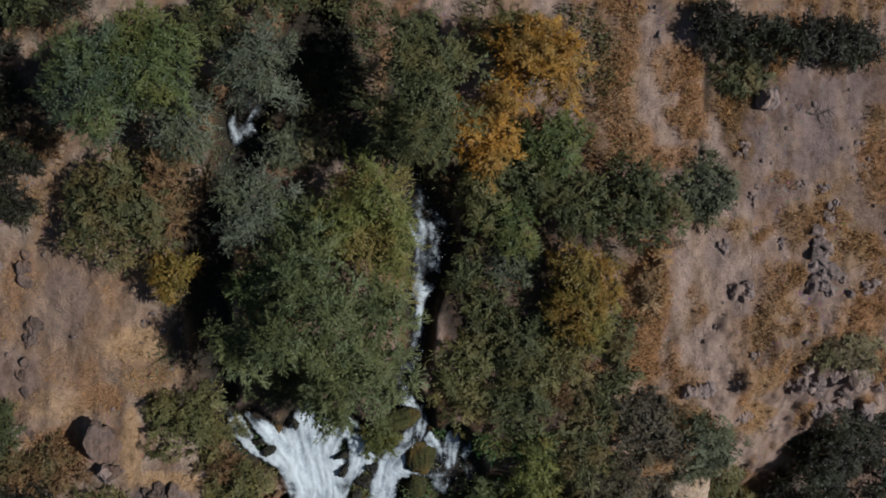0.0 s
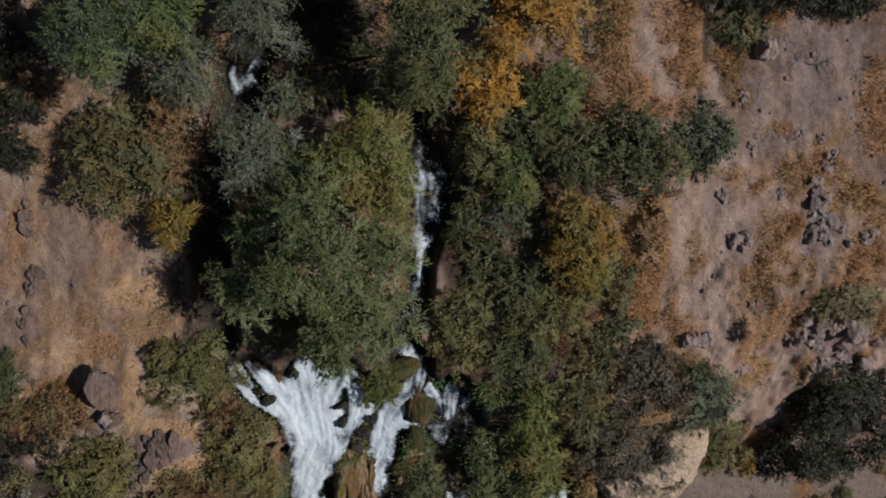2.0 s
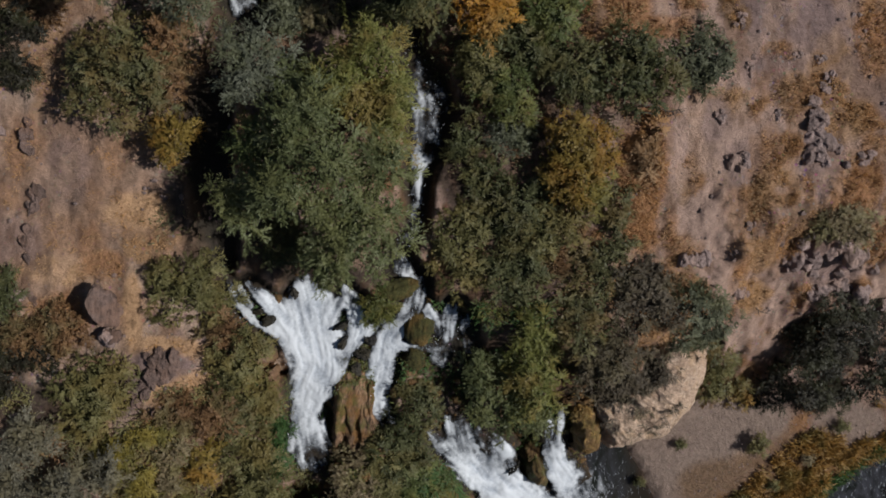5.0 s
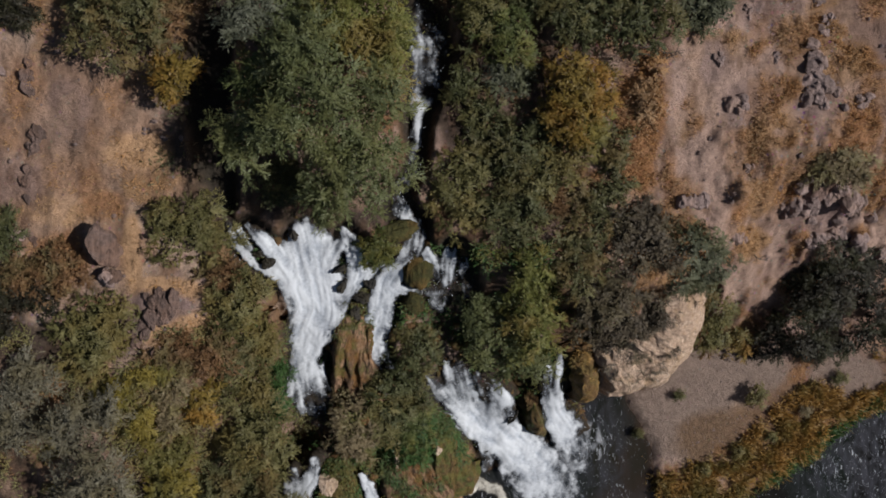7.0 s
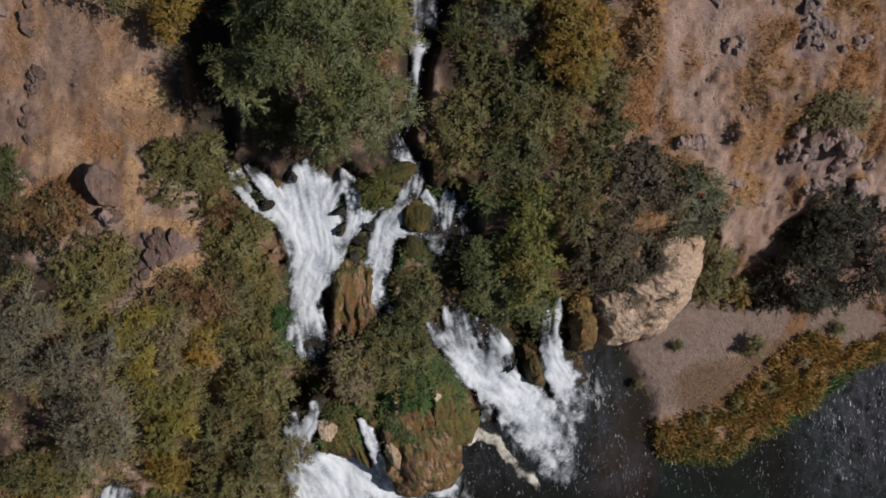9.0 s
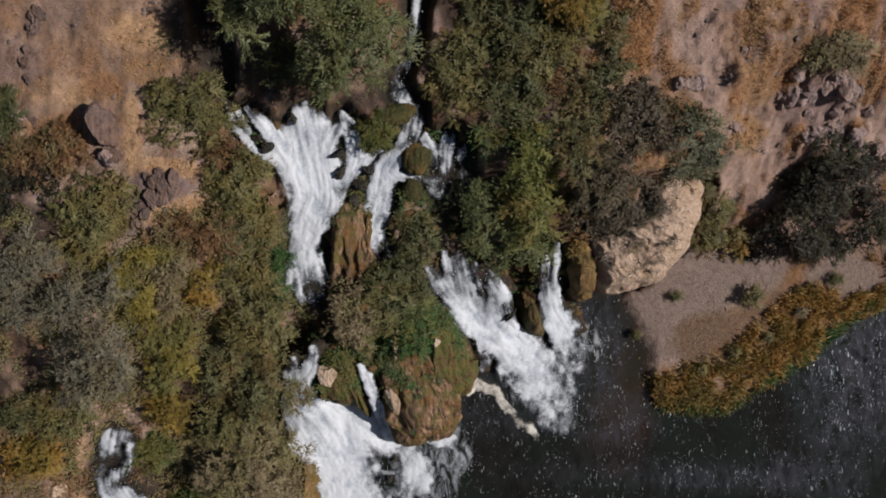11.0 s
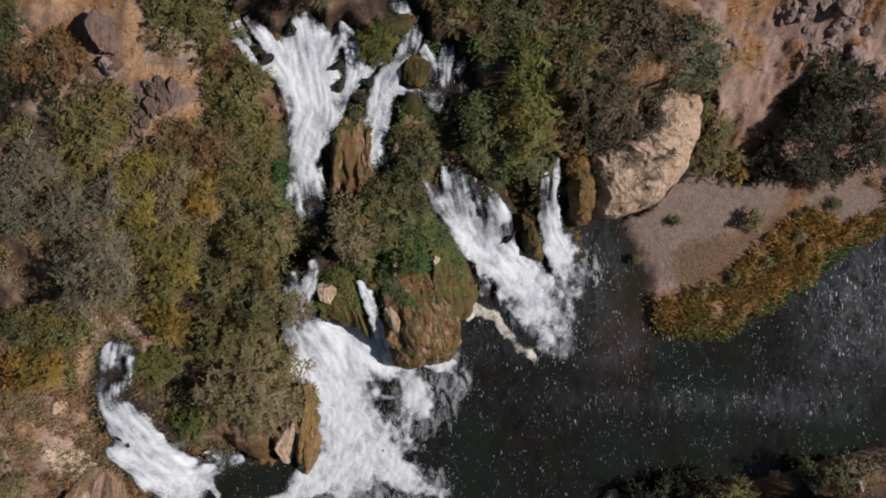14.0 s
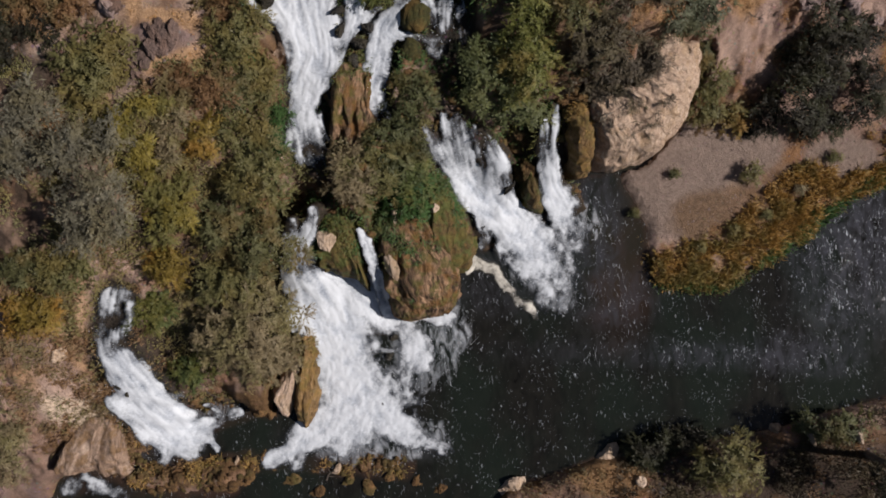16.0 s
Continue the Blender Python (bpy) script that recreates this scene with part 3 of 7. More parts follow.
_f.run((8.4, -20.3, 7.7, 0.44, 0.53), (8.5, -22, 6, 0.9, 0.65), (9, -23.4, 3.8, 1.4, 0.72), (9.8, -24.9, 2, 2.01, 1.05), (10.7, -26.6, 0.8, 2.15, 1), (11.3, -28.1, 0.3, 1.67, 0.75), (11.9, -29.6, 0.1, 1.58, 0.38))
_f.run((9.1, -19.2, 8, 0.33, 0.53), (9.3, -21.8, 6.2, 0.61, 0.61), (9.6, -23.6, 3.6, 1.16, 0.72))
_f.run((10.8, -25.4, 1.6, 1.74, 0.7), (12.2, -27.1, 0.5, 1.57, 0.5), (12.8, -28.8, 0.1, 1.28, 0.28))
_f = Falls("waterfall", "white fall sliding down to a foaming basin", 0.1)
_f.run((-24.1, -34.5, 9, 2.6, 0.44), (-24.5, -35.9, 8.6, 3, 0.34), (-25.1, -37.7, 8, 1.694, 0.6), (-24.8, -39, 7.2, 2.11, 0.92), (-24.4, -40.5, 6, 2.96, 0.92), (-23.8, -42.4, 4.2, 3.7, 0.95), (-22.8, -44.4, 2.4, 4.57, 1.02), (-21.9, -46, 0.8, 4.1, 1.05), (-20.6, -45.9, 0.3, 2.66, 0.9))
_f.run((-24, -38.6, 7.2, 1.23, 0.8), (-23.6, -40, 6.2, 1.7, 0.9), (-22.9, -41.8, 4.6, 2.11, 0.95))
_f.run((-26.1, -42.7, 4.6, 1.19, 0.7), (-25.3, -43.9, 3.8, 1.67, 0.8), (-24.4, -45.6, 2, 1.72, 0.8), (-23.7, -47, 0.6, 1.47, 0.8))
_f.run((-22.9, -46.9, 0.3, 1.77, 0.95), (-23.4, -47.9, 0.15, 1.28, 0.8))
_f.run((-21.4, -46.4, 0.3, 2.16, 0.9), (-20, -45.8, 0.2, 1.28, 0.85), (-18.7, -44.8, 0.2, 0.79, 0.6), (-17.1, -44.2, 0.12, 0.79, 0.5))
_f.run((-20.1, -46.4, 0.2, 0.69, 0.8), (-18.8, -47.5, 0.12, 0.44, 0.8))
_f.run((-21.6, -43.4, 0.6, 0.34, 0.5), (-19.6, -44.4, 0.3, 0.44, 0.5))
_f.run((-19.5, -43.4, 0.5, 0.44, 0.45), (-18.2, -44.5, 0.2, 0.59, 0.45))
_f.run((-31.9, -50.9, 0.12, 1.28, 0.5), (-30.4, -50.1, 0.12, 1.28, 0.55), (-28.5, -51, 0.12, 0.99, 0.45), (-26.4, -51.4, 0.12, 0.89, 0.4))
_f = Falls("foam_line", "cream-white foam line drifting on the dark pool", 0.08)
_f.run((2.6, -31.8, 0.1, 0.69, 0.72), (3.1, -31, 0.1, 1.09, 0.72), (3.8, -31.6, 0.1, 0.79, 0.72), (4.7, -31.8, 0.1, 1.09, 0.72), (5.6, -33, 0.1, 0.84, 0.72), (6.4, -33.8, 0.1, 0.69, 0.72), (7.1, -34.6, 0.1, 0.84, 0.72), (8.1, -35.2, 0.1, 0.84, 0.72), (8.7, -36, 0.1, 0.44, 0.6))
_f = Falls("stream", "dark narrow brook with white riffles between trees", 0.12)
_f.run((-1.8, 17.4, 12.4, 1.2, 0), (-2.8, 12.5, 12.3, 1.44, 0), (-2.5, 6.4, 12.2, 1.77, 0.05), (-1.4, 4.2, 12, 2.58, 0.36), (-0.8, 3.1, 11.95, 2.34, 0.45), (-1, 1.7, 11.85, 1.78, 0.7), (-1.1, 0.2, 11.75, 1.86, 0.5), (-1.5, -0.9, 11.7, 1.22, 0.6), (-1.7, -2.7, 11.6, 0.89, 0.42), (-1.9, -5.2, 11.6, 0.89, 0.2), (-2.8, -6.9, 11.5, 0.9, 0.2), (-3.1, -8.5, 11.4, 0.98, 0.32))
_f = Falls("stream", "shaded brook under trees with a small white fall", 0.14)
_f.run((-9, 17.3, 12.6, 2.39, 0), (-12.6, 13.6, 12.6, 2.39, 0.03), (-14.6, 11.1, 12.5, 1.3, 0.34), (-14.2, 10.4, 12.3, 2, 0.44), (-13.7, 9.5, 12.1, 1.6, 0.3), (-14.7, 8.1, 12, 1.61, 0.1), (-16.5, 2.8, 11.9, 1.61, 0), (-16.3, -2.8, 11.8, 1.37, 0), (-15.6, -8, 11.8, 1.05, 0.1))
_f = Falls("brook", "whitish brook in a shaded gully", 0.12)
_f.run((-34.4, -7.1, 9.4, 1.27, 0.2), (-33.1, -9.6, 9, 1.45, 0.55), (-33.1, -13.2, 8.8, 1.03, 0.5), (-33.7, -15.2, 8.4, 1.29, 0.3), (-33.5, -18, 8, 1.48, 0.55), (-34.6, -20.8, 7.6, 1.31, 0.3))
RUNS = [line for f in Falls.made for line in f.lines]


class Face:
    """A worn face of tufa between a line along its top and one along its foot, both as (x, y, z)."""
    made = []

    def __init__(self, label, stone, top, foot, ridge=0.18, lump=0.35, seed=1, group="pale tufa rocks"):
        self.label, self.stone, self.group = label, stone, group
        ends = []
        for line in (top, foot):
            p = np.array(line, float)
            far = np.concatenate([[0], np.cumsum(np.linalg.norm(np.diff(p, axis=0), axis=1))])
            ends.append((p, far / far[-1], far[-1]))
        self.wide = max(ends[0][2], ends[1][2])
        nu = max(int(self.wide / 0.1), 14)
        u = np.linspace(0, 1, nu)
        a, b = [np.stack([np.interp(u, far, p[:, k]) for k in range(3)], 1) for p, far, _ in ends]
        for line in (a, b):
            for _ in range(nu // 10):
                line[1:-1] = 0.25 * line[:-2] + 0.5 * line[1:-1] + 0.25 * line[2:]
        self.deep = float(np.linalg.norm(a - b, axis=1).mean())
        nv = max(int(self.deep / 0.1), 12)
        v = np.linspace(-0.3, 1.06, nv)[:, None, None]
        q = np.clip(v, 0, 1) * math.pi / 2
        flat, fall = np.sin(q) + np.minimum(v, 0), 1 - np.cos(q) - 0.35 * np.minimum(v, 0)
        run, down = u * self.wide * np.ones((nv, 1)), v[..., 0] * self.deep * np.ones((1, nu))
        across = np.gradient(a + b, axis=0) * (1, 1, 0)
        across /= np.linalg.norm(across, axis=1)[:, None] + 1e-9
        p = a + (b - a) * np.concatenate([flat, flat, fall], 2)
        p = p + across[None] * (0.5 * fbm(run, down, 1.4, seed + 11) + 0.2 * fbm(run, down, 0.5, seed + 12, 3))[..., None]   # crooked flutes and a torn outline
        p[..., 2] -= 5 * np.clip(v[..., 0] - 1, 0, 1)
        out = (b - a)[None] * (1, 1, 0) + np.array((0, 0, 0.6)) * np.linalg.norm(b - a, axis=1)[None, :, None]
        out = out / (np.linalg.norm(out, axis=2)[..., None] + 1e-9)
        edge = np.minimum(u, 1 - u)[None] * self.wide + 0.3 * fbm(run, down, 0.9, seed + 13)
        side = smooth(edge / 0.8)
        grow = ridge * (1 - 2.2 * np.abs(fbm(run, down * 0.3, 1.3, seed))) + lump * fbm(run, down * 0.8, 1.9, seed + 3) + 0.4 * ridge * fbm(run, down * 0.8, 0.45, seed + 5, 3)
        foot = smooth((1.06 - v[..., 0]) / 0.25 + 0.5 * fbm(run, down, 0.8, seed + 15))
        self.p = p + out * ((grow * side - 0.9 * (1 - side)) * smooth((v[..., 0] + 0.35) / 0.3) - 0.25 * (1 - foot))[..., None]
        self.top = a
        self.back = (a - b)[:, :2] / (np.linalg.norm((a - b)[:, :2], axis=1)[:, None] + 1e-9)
        self.run = np.stack([run, down, 0 * run + seed], -1)
        Face.made.append(self)

    def build(self):
        nv, nu = self.p.shape[:2]
        me = mesh_from("face", self.p.reshape(-1, 3), grid_faces(nv, nu), DRAPE[self.stone], True)
        flow = me.attributes.new("flow", "FLOAT_VECTOR", "POINT")
        flow.data.foreach_set("vector", self.run.astype(np.float32).ravel())
        return tagged(new("tufa_face", me), self.label, "rock", self.group)


Face("brown dripping tufa rock with pale flutes between two chutes", "brown", [(-8.3, -17.8, 9), (-7.4, -16.9, 9.4), (-5.8, -17, 9.4), (-4.8, -18.1, 8.9)], [(-8.6, -22.2, 6.6), (-7.4, -22.8, 6.2), (-6.1, -22.6, 6.2), (-4.8, -21.9, 6.4)], ridge=0.75, lump=0.6, seed=401, group="wet brown tufa rocks")
Face("rounded mossy tufa buttress beside the broad fall", "mossy", [(-0.9, -26.4, 6.6), (0, -25.8, 6.2), (1.2, -26.4, 5.8), (2.2, -28, 4.6)], [(-0.3, -31.5, 2), (1.2, -32.4, 0.2), (2.8, -31.6, 0), (3.5, -29.6, 0.2)], ridge=0.12, lump=0.45, seed=411, group="mossy tufa rocks")
Face("smooth brown wet tufa apron running into the pool", "brown", [(-4.6, -29, 6.2), (-3.3, -28.2, 6.5), (-1.5, -27.8, 6.2), (0.2, -28.8, 5.4)], [(-4.1, -35.8, -0.2), (-1.7, -36.4, -0.2), (0.8, -35.8, -0.2), (2.3, -33, -0.2)], ridge=0.32, lump=0.35, seed=421, group="wet brown tufa rocks")
Face("ochre mossy tufa knob beside the plunging fall", "mossy", [(-9.8, -30.6, 5.6), (-8.7, -28.8, 6.6), (-7.3, -28.4, 6.8), (-6.3, -29.3, 6.4)], [(-9.7, -31.8, 4), (-8.2, -32.3, 2.8), (-6.4, -32.8, 2), (-5.3, -34.3, 0.8)], ridge=0.15, lump=0.35, seed=431, group="mossy tufa rocks")
Face("pale weathered tufa bluff above the gravel bar", "pale", [(11.7, -19.2, 8.4), (13.9, -18.5, 9), (15.9, -17.9, 9.6), (16.7, -16.2, 10), (16.3, -14.4, 10.4)], [(13.1, -23.4, 0.3), (15.2, -23.4, 0.3), (17.9, -22.6, 0.3), (20.6, -19.6, 0.6), (22, -13.9, 1.5)], ridge=0.16, lump=0.55, seed=441, group="pale tufa rocks")
Face("rusty brown tufa wall beside the slim fall", "ochre", [(10, -20, 7.8), (10.8, -19.4, 8.2), (11.8, -19.1, 8.4)], [(11.1, -23.9, -0.2), (12.2, -24, 0.1), (13.5, -23.5, 0.2)], ridge=0.2, lump=0.3, seed=451, group="wet brown tufa rocks")
Face("pale smooth tufa lip beside the cascade", "pale", [(-12.6, -13.1, 10), (-12.1, -13.9, 9.8), (-11.8, -15.1, 9.5), (-12.4, -16.2, 9.4)], [(-12.2, -12.9, 9.4), (-11.5, -13.9, 9), (-11.1, -15.2, 8.6), (-11.2, -16.4, 8.4)], ridge=0.06, lump=0.12, seed=461, group="pale tufa rocks")
Face("ochre tufa wall at the island's foot", "ochre", [(-11.3, -39.1, 4), (-10.5, -39.1, 3.6), (-10, -39.9, 2.8)], [(-12.5, -44.4, -0.2), (-11.2, -45.5, -0.3), (-10, -43.2, -0.3)], ridge=0.2, lump=0.3, seed=471, group="wet brown tufa rocks")
Face("pale tufa edge of the rock island", "pale", [(-13.4, -41.6, 3.2), (-12.2, -40.7, 3.4), (-11.3, -39.5, 3.6)], [(-14.1, -44.4, -0.2), (-12.9, -44.6, -0.2), (-11.8, -42.5, 0.6)], ridge=0.18, lump=0.3, seed=481, group="pale tufa rocks")
Face("pinkish tufa ledge stepping down to the river", "pink", [(-31.1, -46.8, 3.6), (-28.8, -45.2, 3.8), (-26.9, -45, 3.4), (-26.3, -46.4, 2.4)], [(-32.1, -48.8, 2.2), (-29.9, -48.9, 1.4), (-27.5, -49.3, 0.7), (-26, -50, 0.2)], ridge=0.35, lump=0.8, seed=501, group="pale tufa rocks")
Face("wet mossy rock between two falls", "mossy", [(6.7, -24.2, 3), (7.6, -23.7, 3.5), (8.5, -23.8, 3.5)], [(7.1, -26.3, 0.5), (8.3, -27.1, 0), (9.5, -27, 0)], ridge=0.2, lump=0.35, seed=511, group="mossy tufa rocks")

def land(x, y):
    z, beds = bare_land(x, y), []
    for line in RUNS:
        far = np.full(x.shape, 1e9)
        level, half = np.zeros(x.shape), np.zeros(x.shape)
        near = (x > line[:, 0].min() - 4) & (x < line[:, 0].max() + 4) & (y > line[:, 1].min() - 4) & (y < line[:, 1].max() + 4)
        xn, yn = x[near], y[near]
        f, l, h = far[near], level[near], half[near]
        for px, py, pz, w, _ in line[::4]:
            d = np.hypot(xn - px, yn - py)
            closer = d < f
            f, l, h = np.where(closer, d, f), np.where(closer, pz, l), np.where(closer, w / 2, h)
        k = 1 - smooth((f - h - 0.1) / np.clip(0.5 + h, 0.6, 1.1))
        bed = np.where(l > 0.6, l - 0.45, np.minimum(z[near], l - 0.45))
        z[near] = z[near] * (1 - k) + bed * k
        beds.append((near, f < h + 0.15, l - 0.4))
    for near, under, bed in beds:
        z[near] = np.where(under, np.minimum(z[near], bed), z[near])
    for f in Face.made:                     # the soil banks up behind the faces and stays under them
        for (px, py, pz), (bx, by) in zip(f.top[::3], f.back[::3]):
            for far in (0.4, 0.9, 1.4, 1.9):
                i, j = np.searchsorted(x[0], (px + bx * far - 0.45, px + bx * far + 0.45))
                k, m = np.searchsorted(y[:, 0], (py + by * far - 0.45, py + by * far + 0.45))
                z[k:m, i:j] = np.maximum(z[k:m, i:j], pz - 0.15 - 0.55 * max(far - 0.9, 0))
    for near, under, bed in beds:
        z[near] = np.where(under, np.minimum(z[near], bed), z[near])
    for f in Face.made:
        for px, py, pz in f.p[3::4, ::4].reshape(-1, 3):
            i, j = np.searchsorted(x[0], (px - 0.35, px + 0.35))
            k, m = np.searchsorted(y[:, 0], (py - 0.35, py + 0.35))
            z[k:m, i:j] = np.minimum(z[k:m, i:j], pz - 0.22)
    return z


_fine_x, _fine_y = np.arange(-44, 46.01, 0.21), np.arange(-62, 30.01, 0.21)
_out = np.array([1.5, 4, 8, 15, 30, 60, 130, 300, 700, 1600, 3500.0])
GX = np.concatenate([-44 - _out[::-1], _fine_x, 46 + _out])
GY = np.concatenate([-62 - _out[::-1], _fine_y, 30 + _out])
MX, MY = np.meshgrid(GX, GY)
MZ = land(MX, MY)


def height(x, y):
    """The land's height at one place."""
    i = int(np.clip(np.searchsorted(GX, x) - 1, 0, len(GX) - 2))
    j = int(np.clip(np.searchsorted(GY, y) - 1, 0, len(GY) - 2))
    u, v = (x - GX[i]) / (GX[i + 1] - GX[i]), (y - GY[j]) / (GY[j + 1] - GY[j])
    return float((MZ[j, i] * (1 - u) + MZ[j, i + 1] * u) * (1 - v) + (MZ[j + 1, i] * (1 - u) + MZ[j + 1, i + 1] * u) * v)


def heights(x, y):
    i = np.clip(np.searchsorted(GX, x) - 1, 0, len(GX) - 2)
    j = np.clip(np.searchsorted(GY, y) - 1, 0, len(GY) - 2)
    u, v = (x - GX[i]) / (GX[i + 1] - GX[i]), (y - GY[j]) / (GY[j + 1] - GY[j])
    return (MZ[j, i] * (1 - u) + MZ[j, i + 1] * u) * (1 - v) + (MZ[j + 1, i] * (1 - u) + MZ[j + 1, i + 1] * u) * v


# soils: earth, grass litter, sand, gravel and tufa, each over its own ground, with painted shade among them
EARTH, PALE, RUSTY, SAND, STRAW = (0.22, 0.143, 0.11), (0.335, 0.232, 0.186), (0.215, 0.112, 0.053), (0.4, 0.25, 0.142), (0.265, 0.155, 0.075)
RUST_SOIL, TAN = (0.265, 0.134, 0.064), (0.25, 0.158, 0.11)
# the near-black tone paints shade under trees and in gullies; also dark streaks
GRAVEL, TUFA_SOIL, BROWN, SHADE_AND_DARK_SOIL, MOSSY, MAUVE = (0.22, 0.165, 0.135), (0.56, 0.44, 0.33), (0.13, 0.075, 0.035), (0.045, 0.033, 0.025), (0.08, 0.075, 0.03), (0.215, 0.15, 0.135)
SOIL = np.empty((*MX.shape, 3))
SOIL[:] = EARTH
STONY = np.full(MX.shape, 0.55)
_w1, _w2, _w3 = fbm(MX, MY, 6.0, 41), fbm(MX, MY, 2.2, 51), fbm(MX, MY, 3.5, 61)


def spread(mask, colour, stony=None):
    m = np.clip(mask, 0, 1)[..., None]
    SOIL[:] = SOIL * (1 - m) + np.array(colour) * m
    if stony is not None:
        STONY[:] = STONY * (1 - m[..., 0]) + stony * m[..., 0]


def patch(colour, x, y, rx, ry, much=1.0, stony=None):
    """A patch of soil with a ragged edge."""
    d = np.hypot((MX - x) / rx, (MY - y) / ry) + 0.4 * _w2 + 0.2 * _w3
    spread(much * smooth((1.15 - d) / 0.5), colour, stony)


spread(smooth(_w1 * 3.0 + 0.3), PALE)
spread(smooth((-14 - MX) / 3) * smooth((MY + 26) / 5) * 0.55, (0.32, 0.24, 0.178))
spread(smooth(fbm(MX * 1.5, MY * 0.7, 2.6, 69) * 3.2 - 0.2) * 0.55, (0.17, 0.098, 0.062))
spread(smooth(_w2 * 4.0 - 0.3) * (0.9 - 0.35 * smooth((-14 - MX) / 3)), RUSTY)
spread(smooth(_w3 * 4.0 - 0.9) * 0.8, STRAW)
spread(smooth(fbm(MX, MY, 1.6, 65) * 5 - 1.9) * 0.7, BROWN)
spread(smooth(fbm(MX * 1.6, MY * 0.8, 2.4, 67) * 5 - 1.5) * 0.7, MAUVE, 1.0)
_steep = np.hypot(*np.gradient(MZ, GY, GX))
spread(smooth((_steep - 0.9) / 1.2) * (MX > 9) * 0.45, (0.25, 0.165, 0.128), 0.5)
spread(smooth((_steep - 0.8) / 1.0) * (MX < 9) * (MX > -24) * 0.9, BROWN, 0.2)
patch(PALE, -27.8, -36.8, 2.6, 3, 0.8, 0.2)
patch(SAND, -28.4, -32.4, 2.5, 2.5, 0.8, 0.2)
patch(TUFA_SOIL, -11.6, -40.6, 1.2, 2.9, 0.9, 0.1)
patch(BROWN, -15.8, -43.1, 4.4, 1.2, 0.9, 0.1)
patch(PALE, 3.5, 19.4, 5.2, 1.6, 0.9, 0.2)
patch(MAUVE, 26.1, 11.8, 5.2, 5.2, 1, 0.5)
patch(MAUVE, 23.6, 5.3, 2.4, 2, 0.8, 0.5)
patch(PALE, 14.2, 11.8, 1.6, 4.4, 0.9, 0.1)
patch(PALE, 21.3, 0.7, 2.2, 2.2, 1, 0.15)
patch(PALE, 18.8, -5.5, 2.2, 2.8, 0.95, 0.2)
patch(PALE, 19.6, -8.3, 2, 1.8, 0.9, 0.3)
patch(RUST_SOIL, 12.6, 13.5, 1.2, 3.2, 0.9, 0)
patch(RUST_SOIL, 16.3, 14.7, 2, 1.8, 0.8, 0)
patch(RUST_SOIL, 17.4, 11.4, 1.4, 2.2, 0.9, 0)
patch(RUST_SOIL, 13.2, 9.8, 1.8, 1.3, 0.9, 0)
patch(RUST_SOIL, 15.2, 8.4, 2.8, 0.9, 0.8, 0)
patch(RUST_SOIL, 14.7, 2.3, 1.8, 0.6, 1, 0)
patch(RUST_SOIL, 13.5, -1.1, 1.6, 2.8, 0.85, 0)
patch(RUST_SOIL, 14.1, -4.7, 1.4, 2.8, 0.85, 0)
patch(RUST_SOIL, 16.2, -6.3, 0.6, 2.4, 0.6, 0)
patch(STRAW, 23.5, -2.7, 2.1, 1.7, 0.95, 0.1)
patch(PALE, 24.1, -3, 0.6, 0.4, 1, 0.1)
patch(RUST_SOIL, 29.5, -2.7, 2.2, 2.8, 0.85, 0.1)
patch(STRAW, 29.2, 2.1, 1.7, 1.7, 0.8, 0.1)
patch(STRAW, 23.1, -7.5, 2.5, 1.4, 0.75, 0.2)
patch(STRAW, 24.8, 4.1, 1.3, 1.7, 0.7, 0.2)
patch(RUST_SOIL, 21.8, -8.4, 1.2, 1, 0.7, 0.2)
patch(RUST_SOIL, 30.7, 8.6, 1.6, 3.2, 0.7, 0.3)
patch(BROWN, 20.5, 13.1, 1.8, 2.8, 0.75, 0.1)
patch(BROWN, 21.2, 9.2, 0.6, 1, 0.8, 0.2)
patch(BROWN, 16.9, -3.1, 0.8, 1, 0.8, 0.1)
patch(BROWN, 26.8, -5.3, 2.8, 1.6, 0.6, 0.6)
patch(SHADE_AND_DARK_SOIL, 18.5, 13.9, 0.3, 2.8, 0.8, 0.1)
patch(SHADE_AND_DARK_SOIL, 18.1, 8.6, 0.3, 2.4, 0.7, 0.1)
patch(MAUVE, 27.1, -0.7, 2, 2, 0.7, 1)
patch(MAUVE, 21.5, -1.1, 1.6, 2, 0.6, 0.8)
patch(MAUVE, 19.1, 2.1, 1.2, 1.6, 0.6, 0.5)
patch(RUST_SOIL, 26.4, 4.1, 1, 1.2, 0.5, 0.3)
patch(PALE, 16.7, -1.5, 0.6, 2.4, 0.8, 0.2)
patch((0.29, 0.2, 0.155), 23.9, -13.6, 1.5, 2.6, 0.7, 0.6)
patch(PALE, 21.1, -10.6, 1.7, 1.7, 0.6, 0.3)
patch(STRAW, 23.6, -10.7, 1.4, 1.7, 0.7, 0.3)
patch(MAUVE, 29.5, -8.2, 3.8, 1.7, 0.7, 1)
patch(TAN, -26.6, -2.8, 6.4, 6, 0.95, 0.25)
patch(TAN, -22.2, -4.4, 3.6, 2.8, 0.95, 0.05)
patch(TAN, -29.7, -8, 3.6, 3.6, 0.8, 0.2)
patch(MAUVE, -26.6, -1.9, 2.4, 2.4, 0.5, 0.5)
patch(MAUVE, -30.2, -6.4, 1.4, 2.4, 0.5, 0.5)
patch(RUST_SOIL, -29.1, -0.3, 1.6, 2.4, 0.5, 0.2)
patch(RUST_SOIL, -25.8, -6.4, 2, 1.6, 0.6, 0.2)
patch(SAND, -26.9, -8.8, 3.2, 1.2, 0.9, 0.05)
patch(SAND, -21.3, -4.8, 2.4, 1.6, 0.9, 0)
patch(RUST_SOIL, -23.7, -8.4, 2, 1.2, 0.8, 0.1)
